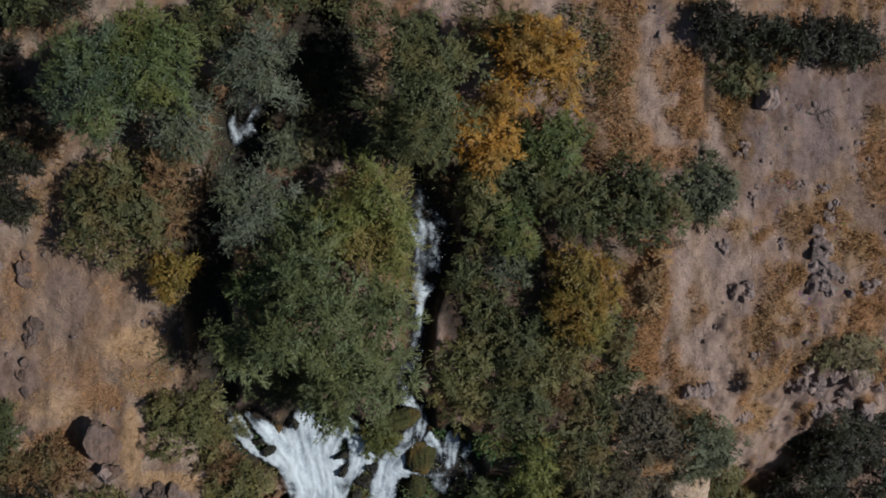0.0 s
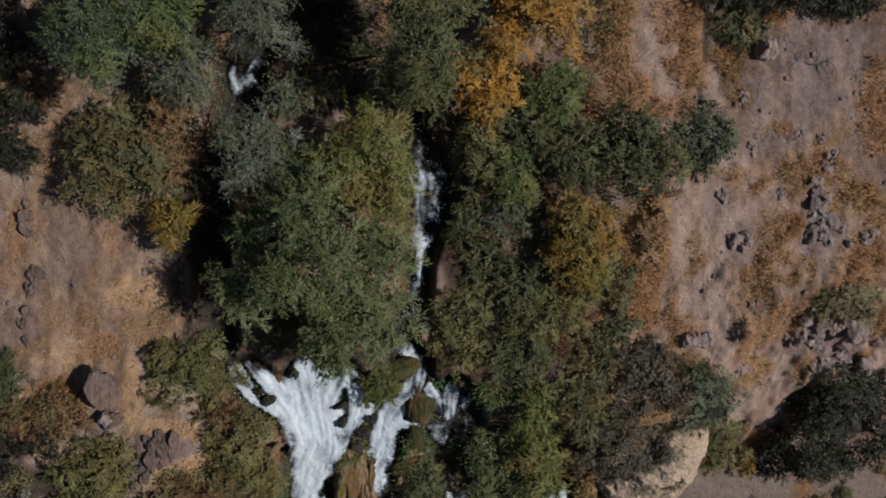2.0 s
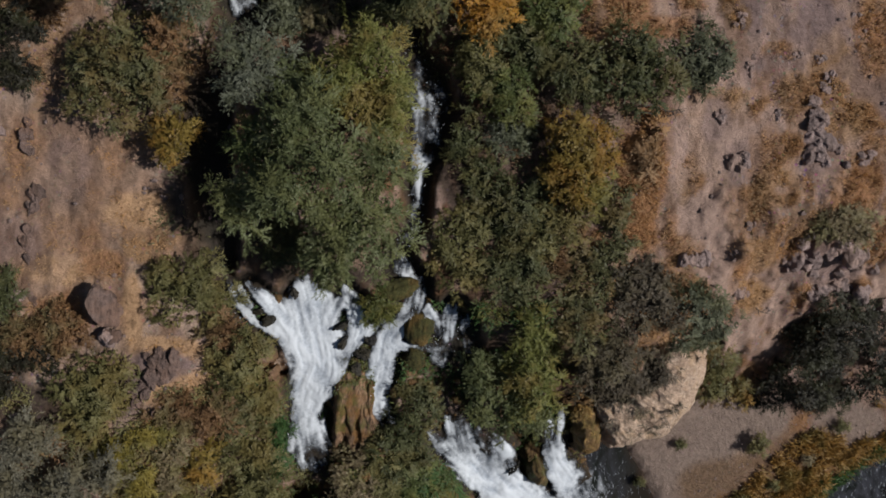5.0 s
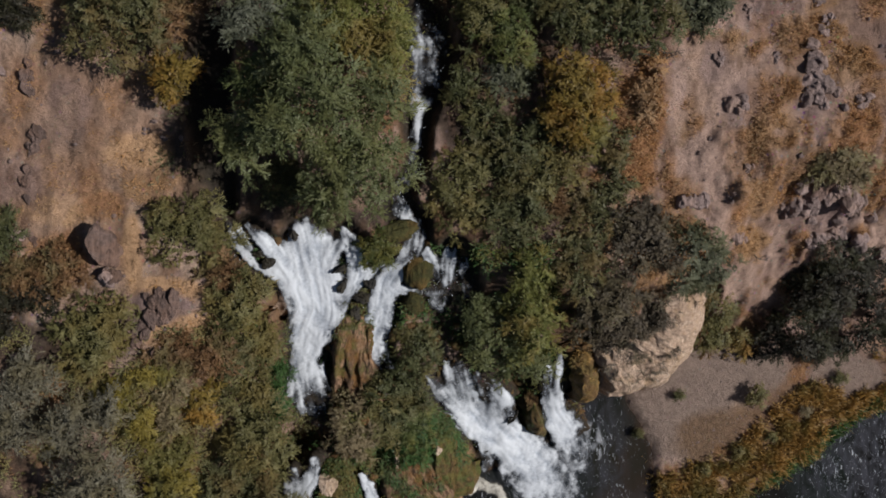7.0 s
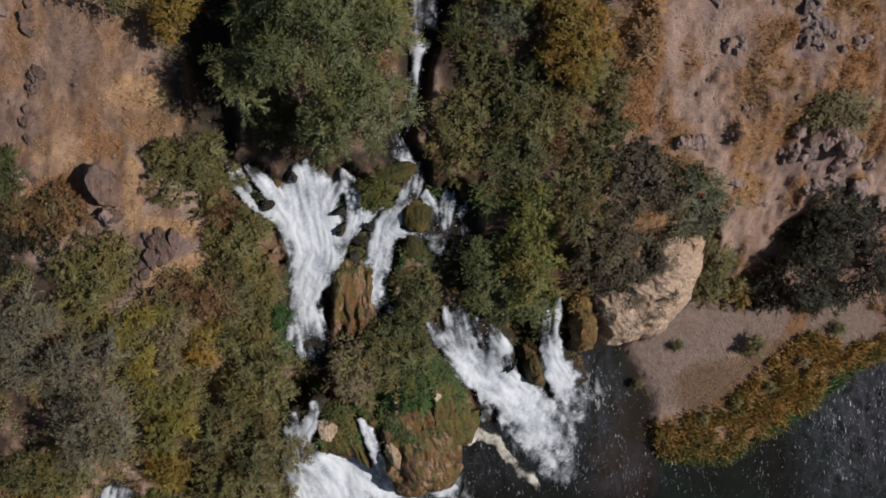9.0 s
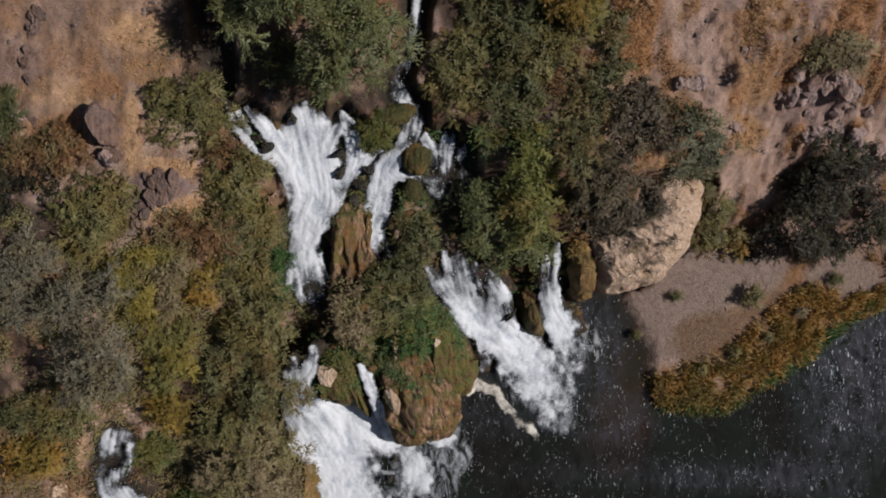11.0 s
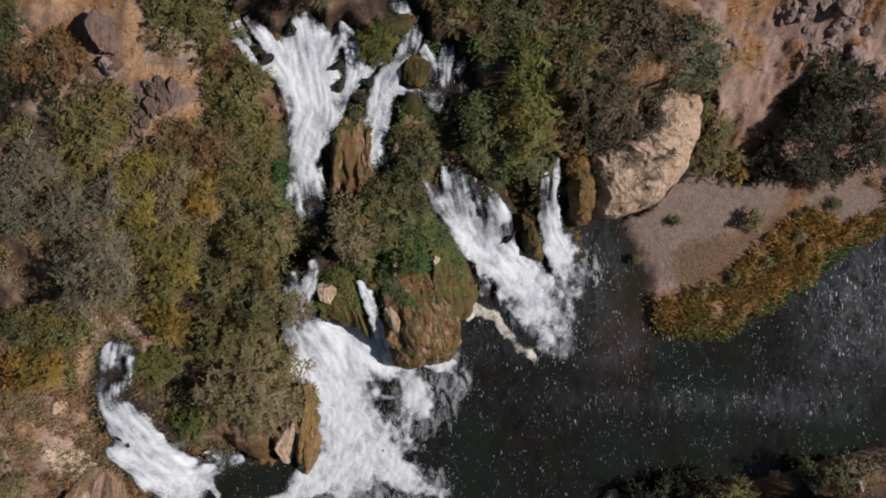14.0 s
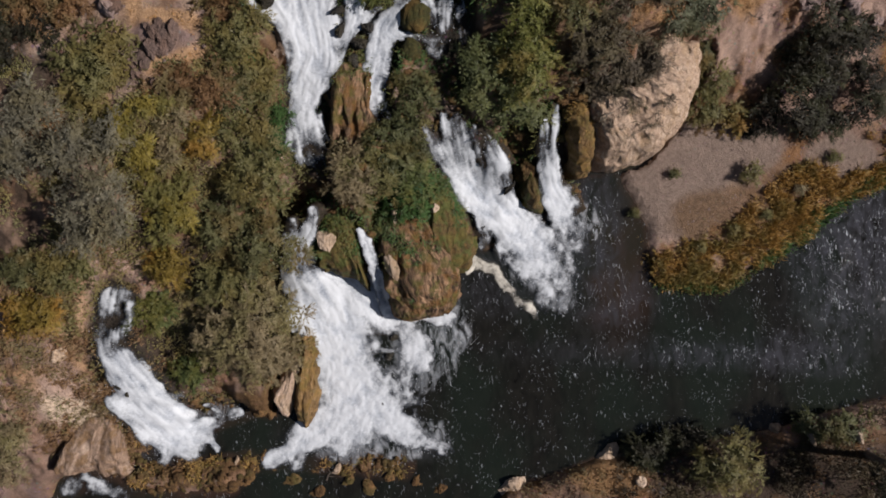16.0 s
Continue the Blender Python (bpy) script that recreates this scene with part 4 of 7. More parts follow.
patch(RUST_SOIL, -26.8, -12, 2.4, 2, 0.9, 0.1)
patch(SAND, -21.6, -11.6, 0.7, 3.2, 1, 0)
patch(SAND, -19.2, -14, 2.4, 0.6, 1, 0)
patch(SAND, -17.9, -16.4, 2.4, 0.6, 1, 0)
patch(SAND, -19.5, -17.2, 1.6, 1.6, 0.8, 0.1)
patch(SAND, -20.3, -19.6, 1.2, 1, 0.9, 0)
patch(MAUVE, -19.6, -15.6, 2, 1.6, 0.8, 0.6)
patch(MAUVE, -21.8, -16.8, 1.4, 2, 0.8, 0.7)
patch(MAUVE, -28.6, -6.8, 0.8, 2.4, 0.6, 0.6)
patch(RUST_SOIL, -17.1, -18, 2.4, 1.6, 0.7, 0.1)
patch(BROWN, 22.8, -18.6, 3.4, 2.2, 0.8, 0.1)
patch(TUFA_SOIL, 15.8, -19.9, 4, 3.1, 1, 0.1)
patch(TUFA_SOIL, 17.5, -16.2, 1.2, 3.5, 0.8, 0.1)
patch(BROWN, 11.9, -22.4, 1.4, 2.9, 0.8, 0.1)
patch(GRAVEL, 19.6, -24.5, 6.9, 4.9, 1, 0.2)
patch(GRAVEL, 25.4, -21.6, 5.9, 2.9, 1, 0.2)
patch(GRAVEL, 35.2, -22.5, 4.4, 2.5, 0.9, 0.3)
patch(BROWN, 25.4, -26.9, 5.9, 2.5, 0.7, 0.1)
patch(BROWN, 31.3, -24.5, 4.4, 2.5, 0.6, 0.1)
# near-black patches from here on: shade below crowns and in gullies, painted into the ground
patch(SHADE_AND_DARK_SOIL, -29.2, 19.2, 4, 2.8, 0.9, 0.2)
patch(SHADE_AND_DARK_SOIL, -4.9, -8.4, 2.4, 1.8, 0.9, 0.1)
patch(SHADE_AND_DARK_SOIL, -12.1, -7.4, 3.7, 2.4, 0.9, 0.1)
patch(SHADE_AND_DARK_SOIL, 1.6, -1.1, 1.8, 5.2, 0.9, 0.1)
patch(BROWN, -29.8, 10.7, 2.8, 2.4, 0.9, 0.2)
patch(SHADE_AND_DARK_SOIL, -31.3, -16.4, 2.5, 5.4, 0.9, 0.2)
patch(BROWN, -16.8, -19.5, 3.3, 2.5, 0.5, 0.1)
patch(SHADE_AND_DARK_SOIL, -17, -2.7, 2.4, 8.8, 0.9, 0.1)
patch(SHADE_AND_DARK_SOIL, -7.4, 14.6, 3.6, 6.8, 0.9, 0.1)
patch(SHADE_AND_DARK_SOIL, -29.2, 12.6, 2.4, 3.2, 0.8, 0.1)
patch(SHADE_AND_DARK_SOIL, 4.7, 3.7, 8, 6.4, 0.7, 0.1)
patch(SHADE_AND_DARK_SOIL, -12.3, 9.7, 4.8, 4.8, 0.8, 0.1)
patch(SHADE_AND_DARK_SOIL, 4.1, -9.6, 4.9, 6.6, 0.7, 0.1)
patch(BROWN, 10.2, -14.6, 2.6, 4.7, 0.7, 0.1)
patch(SHADE_AND_DARK_SOIL, 0.9, -16.3, 2.6, 2.6, 0.9, 0.1)
patch(SAND, -28.1, -35.8, 2.1, 3, 0.7, 0.2)
patch(TUFA_SOIL, -28.8, -42.9, 3.2, 2.8, 0.8, 0.1)
patch(PALE, -30.1, -39.8, 2.2, 2.2, 0.6, 0.2)
patch(BROWN, -30.6, -32.4, 2.5, 2.5, 0.5, 0.2)
patch(BROWN, -29.4, -24.9, 4.1, 4.9, 0.6, 0.1)
patch(BROWN, -19, -26.5, 5, 5.8, 0.7, 0.1)
patch(MOSSY, -16.1, -35.9, 6.5, 5.2, 0.7, 0.1)
patch(BROWN, -20.6, -48.6, 6.9, 2, 0.9, 0.3)
patch(BROWN, -3.6, -48.7, 6, 2, 0.8, 0.3)
patch(BROWN, 17.2, -49.2, 5.8, 1.9, 0.8, 0.3)
# the far bank's shade, painted into its soil
patch(SHADE_AND_DARK_SOIL, 25.3, -49.1, 14.5, 2.9, 0.9, 0.3)
patch(SHADE_AND_DARK_SOIL, 33.9, -49.1, 7.8, 2.9, 0.8, 0.3)
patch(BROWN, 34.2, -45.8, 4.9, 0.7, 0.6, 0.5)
# shadow pocket beside the small fall, painted as near-black ground
patch(SHADE_AND_DARK_SOIL, -21.4, -39.4, 3, 2.6, 0.95, 0.1)
patch(SHADE_AND_DARK_SOIL, -18.1, -43.5, 2.4, 1.2, 0.9, 0.1)
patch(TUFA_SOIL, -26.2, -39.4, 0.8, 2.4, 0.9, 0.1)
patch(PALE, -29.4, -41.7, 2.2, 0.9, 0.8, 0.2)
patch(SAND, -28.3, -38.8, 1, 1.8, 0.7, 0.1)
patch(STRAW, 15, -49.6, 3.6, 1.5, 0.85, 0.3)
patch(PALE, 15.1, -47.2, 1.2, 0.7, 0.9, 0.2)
# shade in the gaps between willow crowns, painted on the ground
patch(SHADE_AND_DARK_SOIL, -31, -25.9, 2.5, 2.5, 0.9, 0.1)
patch(SHADE_AND_DARK_SOIL, -25.1, -21.5, 2.2, 1.6, 0.9, 0.1)
patch(SHADE_AND_DARK_SOIL, -22.2, -29.4, 1.6, 1.6, 0.9, 0.1)
patch(SHADE_AND_DARK_SOIL, -30.9, -29.6, 2.5, 2, 0.9, 0.1)
patch(SHADE_AND_DARK_SOIL, -16.8, -25.8, 1.2, 2, 0.9, 0.1)
patch(SHADE_AND_DARK_SOIL, -28.2, -18.4, 2.6, 1.6, 0.9, 0.1)
patch(SHADE_AND_DARK_SOIL, -18.2, -31.2, 2.2, 1.6, 0.9, 0.1)
patch(SHADE_AND_DARK_SOIL, -21.5, -25.4, 1.6, 2, 0.9, 0.1)
patch(SHADE_AND_DARK_SOIL, -8.8, -25.4, 0.8, 1.6, 0.9, 0.1)
patch(RUST_SOIL, 14.6, -1.6, 1.3, 3, 0.9, 0)
patch(RUST_SOIL, 14.4, -6.2, 1, 2.2, 0.8, 0)
patch(RUST_SOIL, 12, 13, 1.5, 3.4, 0.9, 0)
patch(BROWN, 20.3, 11.4, 0.7, 3, 0.8, 0.1)
_dry = smooth((MZ - 9.0) / 2.0)
spread(smooth(fbm(MX * 1.7, MY * 0.75, 1.9, 73) * 4 - 0.5) * 0.5 * _dry, (0.33, 0.22, 0.155))
spread(smooth(fbm(MX * 1.9, MY * 0.7, 1.5, 75) * 4 - 0.9) * 0.6 * _dry, (0.13, 0.078, 0.054))
spread(smooth(fbm(MX * 1.2, MY * 0.9, 3.4, 77) * 4 - 0.8) * 0.45 * _dry, (0.24, 0.13, 0.066))
patch(SAND, -21.7, -10.8, 0.6, 2.0, 0.9, 0)
patch(SAND, -21.4, -13, 0.7, 1.4, 0.9, 0)
patch(SAND, -19.8, -13.9, 1.8, 0.6, 0.9, 0)
patch(SAND, -17.4, -14.4, 0.9, 0.5, 0.9, 0)
patch(SAND, -19.1, -17.2, 1.6, 0.6, 0.9, 0)
patch(SAND, -17.1, -16.5, 1.6, 0.4, 0.9, 0)
patch(SAND, -20.2, -19.4, 0.9, 0.7, 0.9, 0)
patch(SAND, -21.3, -4.8, 2.4, 1.0, 0.9, 0)
_wet = np.full(MX.shape, 9.0)
for _line in RUNS:
    for _x, _y, _z, _w, _ in _line[::5]:
        _wet = np.minimum(_wet, np.hypot(MX - _x, MY - _y) - _w / 2)
spread(smooth((1.0 - _wet + 0.5 * _w2) / 0.7) * 0.95, (0.03, 0.026, 0.02), 0.2)
spread(smooth((0.18 - MZ) / 0.4), BROWN, 0.1)
GRASSY = smooth((SOIL[..., 0] / SOIL[..., 2] - 2.1) / 1.4)
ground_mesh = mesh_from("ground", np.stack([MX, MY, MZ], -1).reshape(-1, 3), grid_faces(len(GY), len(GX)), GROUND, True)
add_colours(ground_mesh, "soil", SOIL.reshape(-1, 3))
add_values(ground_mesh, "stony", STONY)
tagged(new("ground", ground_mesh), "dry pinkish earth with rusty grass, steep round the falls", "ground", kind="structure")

# ---- water ----
_px, _py = np.meshgrid(np.concatenate([[-200, -90, -60], np.arange(-46, 46.01, 0.3), [60, 90, 200, 500]]), np.concatenate([[-500, -120], np.arange(-62, -14.99, 0.3)]))
FOAM, RAPID = np.zeros(_px.shape), np.zeros(_px.shape)


def foam_patch(x, y, rx, ry, much):
    d = np.hypot((_px - x) / rx, (_py - y) / ry) + 0.3 * fbm(_px, _py, 2.0, 71)
    FOAM[:] = np.maximum(FOAM, 1.2 * much * smooth((1.25 - d) / 0.75))


def rapid_patch(x, y, rx, ry, much):
    d = np.hypot((_px - x) / rx, (_py - y) / ry) + 0.3 * fbm(_px, _py, 4.0, 81)
    RAPID[:] = np.maximum(RAPID, much * smooth((1.3 - d) / 0.9))


foam_patch(-1.2, -39.3, 3.9, 3.7, 0.3)
foam_patch(0.9, -37.1, 2.5, 3, 0.3)
foam_patch(9.2, -32, 3.1, 2.2, 0.4)
foam_patch(10.4, -33.9, 2.5, 2, 0.32)
foam_patch(12.8, -27.7, 1.8, 2.2, 0.3)
foam_patch(-6, -47.6, 4.5, 1.7, 0.34)
foam_patch(-1, -46, 3, 1.5, 0.3)
foam_patch(-19.1, -44.4, 2.4, 1.2, 0.3)
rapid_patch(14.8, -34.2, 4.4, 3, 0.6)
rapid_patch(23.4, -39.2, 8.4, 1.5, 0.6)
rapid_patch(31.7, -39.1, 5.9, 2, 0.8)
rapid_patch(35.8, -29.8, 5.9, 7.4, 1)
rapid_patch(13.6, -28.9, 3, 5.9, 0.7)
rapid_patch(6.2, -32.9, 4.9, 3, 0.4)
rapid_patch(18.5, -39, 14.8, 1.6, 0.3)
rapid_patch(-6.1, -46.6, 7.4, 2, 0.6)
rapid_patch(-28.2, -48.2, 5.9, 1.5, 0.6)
_depth = -heights(_px, _py)
_pz = 0.05 * fbm(_px, _py, 1.6, 91) * (0.3 + RAPID + 2 * FOAM) + 0.08 * FOAM * (0.5 + 0.5 * fbm(_px, _py, 1.2, 95))
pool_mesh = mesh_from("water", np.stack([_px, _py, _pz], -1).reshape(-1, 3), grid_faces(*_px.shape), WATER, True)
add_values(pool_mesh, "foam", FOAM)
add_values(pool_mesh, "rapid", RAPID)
add_values(pool_mesh, "shallow", np.maximum(smooth((0.55 - _depth) / 0.5), 0.8 * smooth(1.3 - np.hypot((_px - 16) / 3.5, (_py + 31) / 7) + 0.3 * fbm(_px, _py, 3.0, 99))))
tagged(new("water", pool_mesh), "dark plunge pool and river with drifting white foam", "water", kind="structure")


def falling_sheet(f):
    """One sheet of broken water over all strands of a fall: thick white cores, torn edges, threads drawn out along the flow."""
    seed = 300 + 20 * Falls.made.index(f)
    every = np.concatenate(f.lines)
    reach = 0.8 * every[:, 3].max() + 0.6
    h = f.mesh_size
    x, y = np.meshgrid(np.arange(every[:, 0].min() - reach, every[:, 0].max() + reach, h), np.arange(every[:, 1].min() - reach, every[:, 1].max() + reach, h))
    wx = x + 0.26 * fbm(x, y, 1.3, seed) + 0.12 * fbm(x, y, 0.42, seed + 1, 2)
    wy = y + 0.26 * fbm(x, y, 1.3, seed + 2) + 0.12 * fbm(x, y, 0.42, seed + 3, 2)
    thick, most = np.zeros(x.shape), np.zeros(x.shape)
    zsum, vx, vy, total = np.zeros(x.shape), np.zeros(x.shape), np.zeros(x.shape), np.full(x.shape, 1e-9)
    for line in f.lines:
        best, z, white, ax, ay = np.full(x.shape, 99.0), np.zeros(x.shape), np.zeros(x.shape), np.zeros(x.shape), np.zeros(x.shape)
        ahead = np.gradient(line[:, :2], axis=0)
        ahead /= np.linalg.norm(ahead, axis=1)[:, None] + 1e-9
        for (px, py, pz, w, dens), (dx, dy) in zip(line, ahead):
            a, b = np.searchsorted(x[0], (px - 1.3 * w - 0.8, px + 1.3 * w + 0.8))
            c, d = np.searchsorted(y[:, 0], (py - 1.3 * w - 0.8, py + 1.3 * w + 0.8))
            box = (slice(c, d), slice(a, b))
            q = np.hypot(wx[box] - px, wy[box] - py) / (0.5 * w + 0.03)
            near = q < best[box]
            for field, value in ((best, q), (z, pz), (white, dens), (ax, dx), (ay, dy)):
                field[box] = np.where(near, value, field[box])
        weight = np.exp(-1.1 * np.minimum(best, 6) ** 2) * (best < 90)
        zsum, vx, vy, total = zsum + z * weight, vx + ax * weight, vy + ay * weight, total + weight
        slack = smooth((0.9 - z) / 0.6)                           # on the pool the foam thins out further
        here = white * smooth((1.4 + 0.3 * slack - best) / (0.8 + 0.5 * slack))
        thick, most = 1 - (1 - thick) * (1 - np.clip(here, 0, 0.96)), np.maximum(most, here)
    thick = most + 0.35 * np.clip(thick - most, 0, 1)
    norm = np.hypot(vx, vy) + 1e-9
    vx, vy, z = vx / norm, vy / norm, zsum / total
    some = (total > 1e-6).astype(float)
    for _ in range(8):                                             # one skin over all strands
        heap, count = z * some, some
        for axis in (0, 1):
            heap = heap + np.roll(heap, 1, axis) + np.roll(heap, -1, axis)
            count = count + np.roll(count, 1, axis) + np.roll(count, -1, axis)
        z = np.where(some > 0, heap / np.maximum(count, 1), z)
    drawn = np.zeros(x.shape)
    for way in (-1, 1):                                            # noise drawn out along the flow
        cx, cy = x.copy(), y.copy()
        for _ in range(6):
            i = np.clip(((cx - x[0, 0]) / h).astype(int), 0, x.shape[1] - 1)
            j = np.clip(((cy - y[0, 0]) / h).astype(int), 0, x.shape[0] - 1)
            drawn = drawn + 0.6 * value_noise(cx / 0.16, cy / 0.16, seed + 5) + 0.7 * value_noise(cx / 0.42, cy / 0.42, seed + 6)
            cx, cy = cx + way * 0.13 * vx[j, i], cy + way * 0.13 * vy[j, i]
    inside = thick > 0.02
    drawn = (drawn - drawn[inside].mean()) / (drawn[inside].std() + 1e-9)
    puff = fbm(wx, wy, 0.9, seed + 8, 4)
    calm = smooth((2.4 - z) / 2.2)                                 # below the drop the threads break up into froth
    froth = fbm(x, y, 0.38, seed + 12, 3)
    drawn = drawn * (1 - 0.6 * calm) + 1.6 * froth * calm
    churn = np.clip(0.2 * drawn + 0.7 * puff, -0.7, 0.7)
    level = thick + churn * (1.0 - 0.72 * smooth((thick - 0.5) / 0.45)) * smooth(thick / 0.35)
    lift = np.where(z < 0.6, 0.1, 0.13)
    z = z + lift * (0.5 + 0.55 * churn / 0.7) * smooth(thick) + 0.06 * np.abs(fbm(x, y, 0.5, seed + 9, 3)) * smooth(thick)
    faces = grid_faces(*x.shape)
    faces = faces[(level.ravel()[faces] > 0.02).any(1) & (thick.ravel()[faces] > 0.015).all(1)]
    used, faces = np.unique(faces, return_inverse=True)
    me = mesh_from("water_sheet", np.stack([x, y, z], -1).reshape(-1, 3)[used], faces.reshape(-1, 4), CREAM if f.name == "foam_line" else FALL, True)
    add_values(me, "foam", level.ravel()[used])
    add_values(me, "threads", (0.5 + 0.2 * drawn + 0.5 * puff).ravel()[used])
    tagged(new(f.name, me), f.label, "water", kind="structure")


for _f in Falls.made:
    falling_sheet(_f)


def spray_drops():
    """Flecks of spray along the falls and the edges of the foam."""
    rng = np.random.default_rng(77)
    at = []
    for line in RUNS:
        if line[:, 4].max() < 0.6:
            continue
        n = int(0.5 * len(line) * line[:, 3].mean())
        p = line[rng.integers(2, len(line), n)]
        a, q = rng.uniform(0, 2 * math.pi, n), p[:, 3] * rng.uniform(0.42, 0.68, n)
        at.append(np.stack([p[:, 0] + np.cos(a) * q, p[:, 1] + np.sin(a) * q, p[:, 2] + rng.uniform(0.05, 0.4, n)], 1))
    edge = np.argwhere((FOAM > 0.15) & (FOAM < 0.75))
    e = edge[rng.integers(0, len(edge), 900)]
    at.append(np.stack([_px[e[:, 0], e[:, 1]] + rng.normal(size=len(e)) * 0.3, _py[e[:, 0], e[:, 1]] + rng.normal(size=len(e)) * 0.3, rng.uniform(0.05, 0.35, len(e))], 1))
    at = np.concatenate(at)
    n = len(at)
    way = rng.normal(size=(n, 3)) * (0.35, 1.0, 0.2)
    way /= np.linalg.norm(way, axis=1)[:, None]
    side = np.stack([way[:, 1], -way[:, 0], 0 * way[:, 0]], 1)
    ln, wd = rng.uniform(0.03, 0.13, (n, 1)), rng.uniform(0.006, 0.016, (n, 1))
    v = np.stack([at - way * ln, at + side * wd, at + way * ln, at - side * wd], 1).reshape(-1, 3)
    tagged(new("spray", mesh_from("spray", v, np.arange(4 * n).reshape(n, 4), SPRAY)), "white flecks of spray along the falls", "water", kind="stuff")


spray_drops()


# ---- plants ----
def tube(points, radii, sides=6):
    """A tapered tube along points."""
    pts = np.array(points, float)
    verts, faces = [], []
    for k, (p, r) in enumerate(zip(pts, radii)):
        d = pts[min(k + 1, len(pts) - 1)] - pts[max(k - 1, 0)]
        d = d / (np.linalg.norm(d) + 1e-9)
        a = np.cross(d, (0.3, 0.9, 0.2))
        a /= np.linalg.norm(a) + 1e-9
        b = np.cross(d, a)
        for q in range(sides):
            g = 2 * math.pi * q / sides
            verts.append(p + r * (math.cos(g) * a + math.sin(g) * b))
    for k in range(len(pts) - 1):
        for q in range(sides):
            i, j = k * sides + q, k * sides + (q + 1) % sides
            faces.append((i, j, j + sides, i + sides))
    return np.array(verts), np.array(faces)


def blades(rng, roots, ways, length, width, faces=None):
    """Leaf blades from roots along ways: four-cornered, widest in the middle; faces: the way that each one's flat side looks."""
    n = len(roots)
    ways = ways / (np.linalg.norm(ways, axis=1)[:, None] + 1e-9)
    out = rng.normal(size=(n, 3))
    if faces is not None:
        out = faces / (np.linalg.norm(faces, axis=1)[:, None] + 1e-9) + 0.3 * out
    side = np.cross(ways, out)
    side /= np.linalg.norm(side, axis=1)[:, None] + 1e-9
    lens = (length * rng.uniform(0.55, 1.4, n))[:, None]
    wid = (width * rng.uniform(0.7, 1.3, n))[:, None] * 0.5
    mid = roots + ways * lens * 0.45
    tip = roots + ways * lens
    tip[:, 2] -= 0.12 * lens[:, 0]
    v = np.stack([roots, mid + side * wid, tip, mid - side * wid], 1).reshape(-1, 3)
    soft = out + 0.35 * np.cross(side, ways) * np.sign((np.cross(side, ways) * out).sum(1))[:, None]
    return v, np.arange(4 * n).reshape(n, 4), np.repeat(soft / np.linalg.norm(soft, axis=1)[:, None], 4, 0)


def leaf_mesh(name, v, f, normals, material_, tones):
    """Leaves that take the light as the rounded mass which they make up; tones: one number a leaf, alike within a spray."""
    me = mesh_from(name, v, f, material_, True)
    add_values(me, "tone", np.repeat(tones, 4))
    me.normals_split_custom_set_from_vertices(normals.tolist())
    return me


def crown_of(rng, lobes, leaf, wide, per_area, droop, plume=2.6):
    """Leaf sprays that burst from the branch tips, over rounded lobes (x, y, z, r, flatness)."""
    roots, ways, outs, tones, slim = [], [], [], [], []
    for x, y, z, r, flat in lobes:
        lobe_tone = rng.uniform(-0.2, 0.2)
        n = int(max(12, 2.3 * math.pi * r * r * per_area))
        tips = max(4, n // 5)
        d = rng.normal(size=(tips, 3))
        d[:, 2] = np.abs(d[:, 2]) * 1.1 - 0.25
        d /= np.linalg.norm(d, axis=1)[:, None]
        far = np.where(rng.uniform(size=tips) < 0.2, rng.uniform(1.0, 1.25, tips), rng.uniform(0.7, 1.0, tips))
        c = np.array((x, y, z)) + d * (r * far)[:, None] * (1, 1, flat)
        tip_tone = rng.normal(0.5 + lobe_tone, 0.11, tips)
        pick = np.arange(n) % tips
        c, d = c[pick], d[pick]
        spray = d * (0.75, 0.75, 0.35) + rng.normal(size=(n, 3)) * (0.75, 0.75, 0.3)      # the sprays of one tip spread like a star
        spray[:, 2] += 0.12 - droop * (1 - d[:, 2])
        spray /= np.linalg.norm(spray, axis=1)[:, None] + 1e-9
        across = np.cross(spray, d + (0, 0, 0.6))
        across /= np.linalg.norm(across, axis=1)[:, None] + 1e-9
        k = 15
        cc, dd, ss, aa = np.repeat(c, k, 0), np.repeat(d, k, 0), np.repeat(spray, k, 0), np.repeat(across, k, 0)
        t = np.tile(np.linspace(-0.2, 0.8, k), n)[:, None] + rng.normal(size=(n * k, 1)) * 0.04
        both = np.tile(np.where(np.arange(k) % 2, 1.0, -1.0), n)[:, None]
        bow = (0, 0, -1.0) * np.clip(t, 0, 1) ** 2 * leaf * 1.3
        roots.append(cc + ss * t * leaf * plume + bow + rng.normal(size=(n * k, 3)) * 0.1 * leaf)
        ways.append(ss + aa * both * 0.45 + rng.normal(size=(n * k, 3)) * 0.22)
        # normals lean up and towards the sun, which evens out the crown's shading
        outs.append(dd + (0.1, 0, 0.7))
        tones.append(np.repeat(np.clip(tip_tone[pick] + rng.normal(0, 0.09, n), 0, 1), k))
        slim.append(np.ones(n * k))
        m = int(n * 2.6)   # broad inner leaves, that close the gaps
        e = rng.normal(size=(m, 3))
        e[:, 2] = np.abs(e[:, 2]) * 0.9 - 0.3
        e /= np.linalg.norm(e, axis=1)[:, None]
        roots.append(np.array((x, y, z)) + e * (r * rng.uniform(0.4, 0.85, m))[:, None] * (1, 1, flat))
        ways.append(rng.normal(size=(m, 3)) * (1, 1, 0.4))
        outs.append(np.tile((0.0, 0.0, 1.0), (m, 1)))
        # toned darker than the outer sprays: the crown's inner shade put into colour
        tones.append(rng.uniform(0.1, 0.42, m))
        slim.append(np.full(m, 2.4))
    return (*blades(rng, np.concatenate(roots), np.concatenate(ways), leaf, wide * np.concatenate(slim), np.concatenate(outs)), np.concatenate(tones))


PLANT = [0]


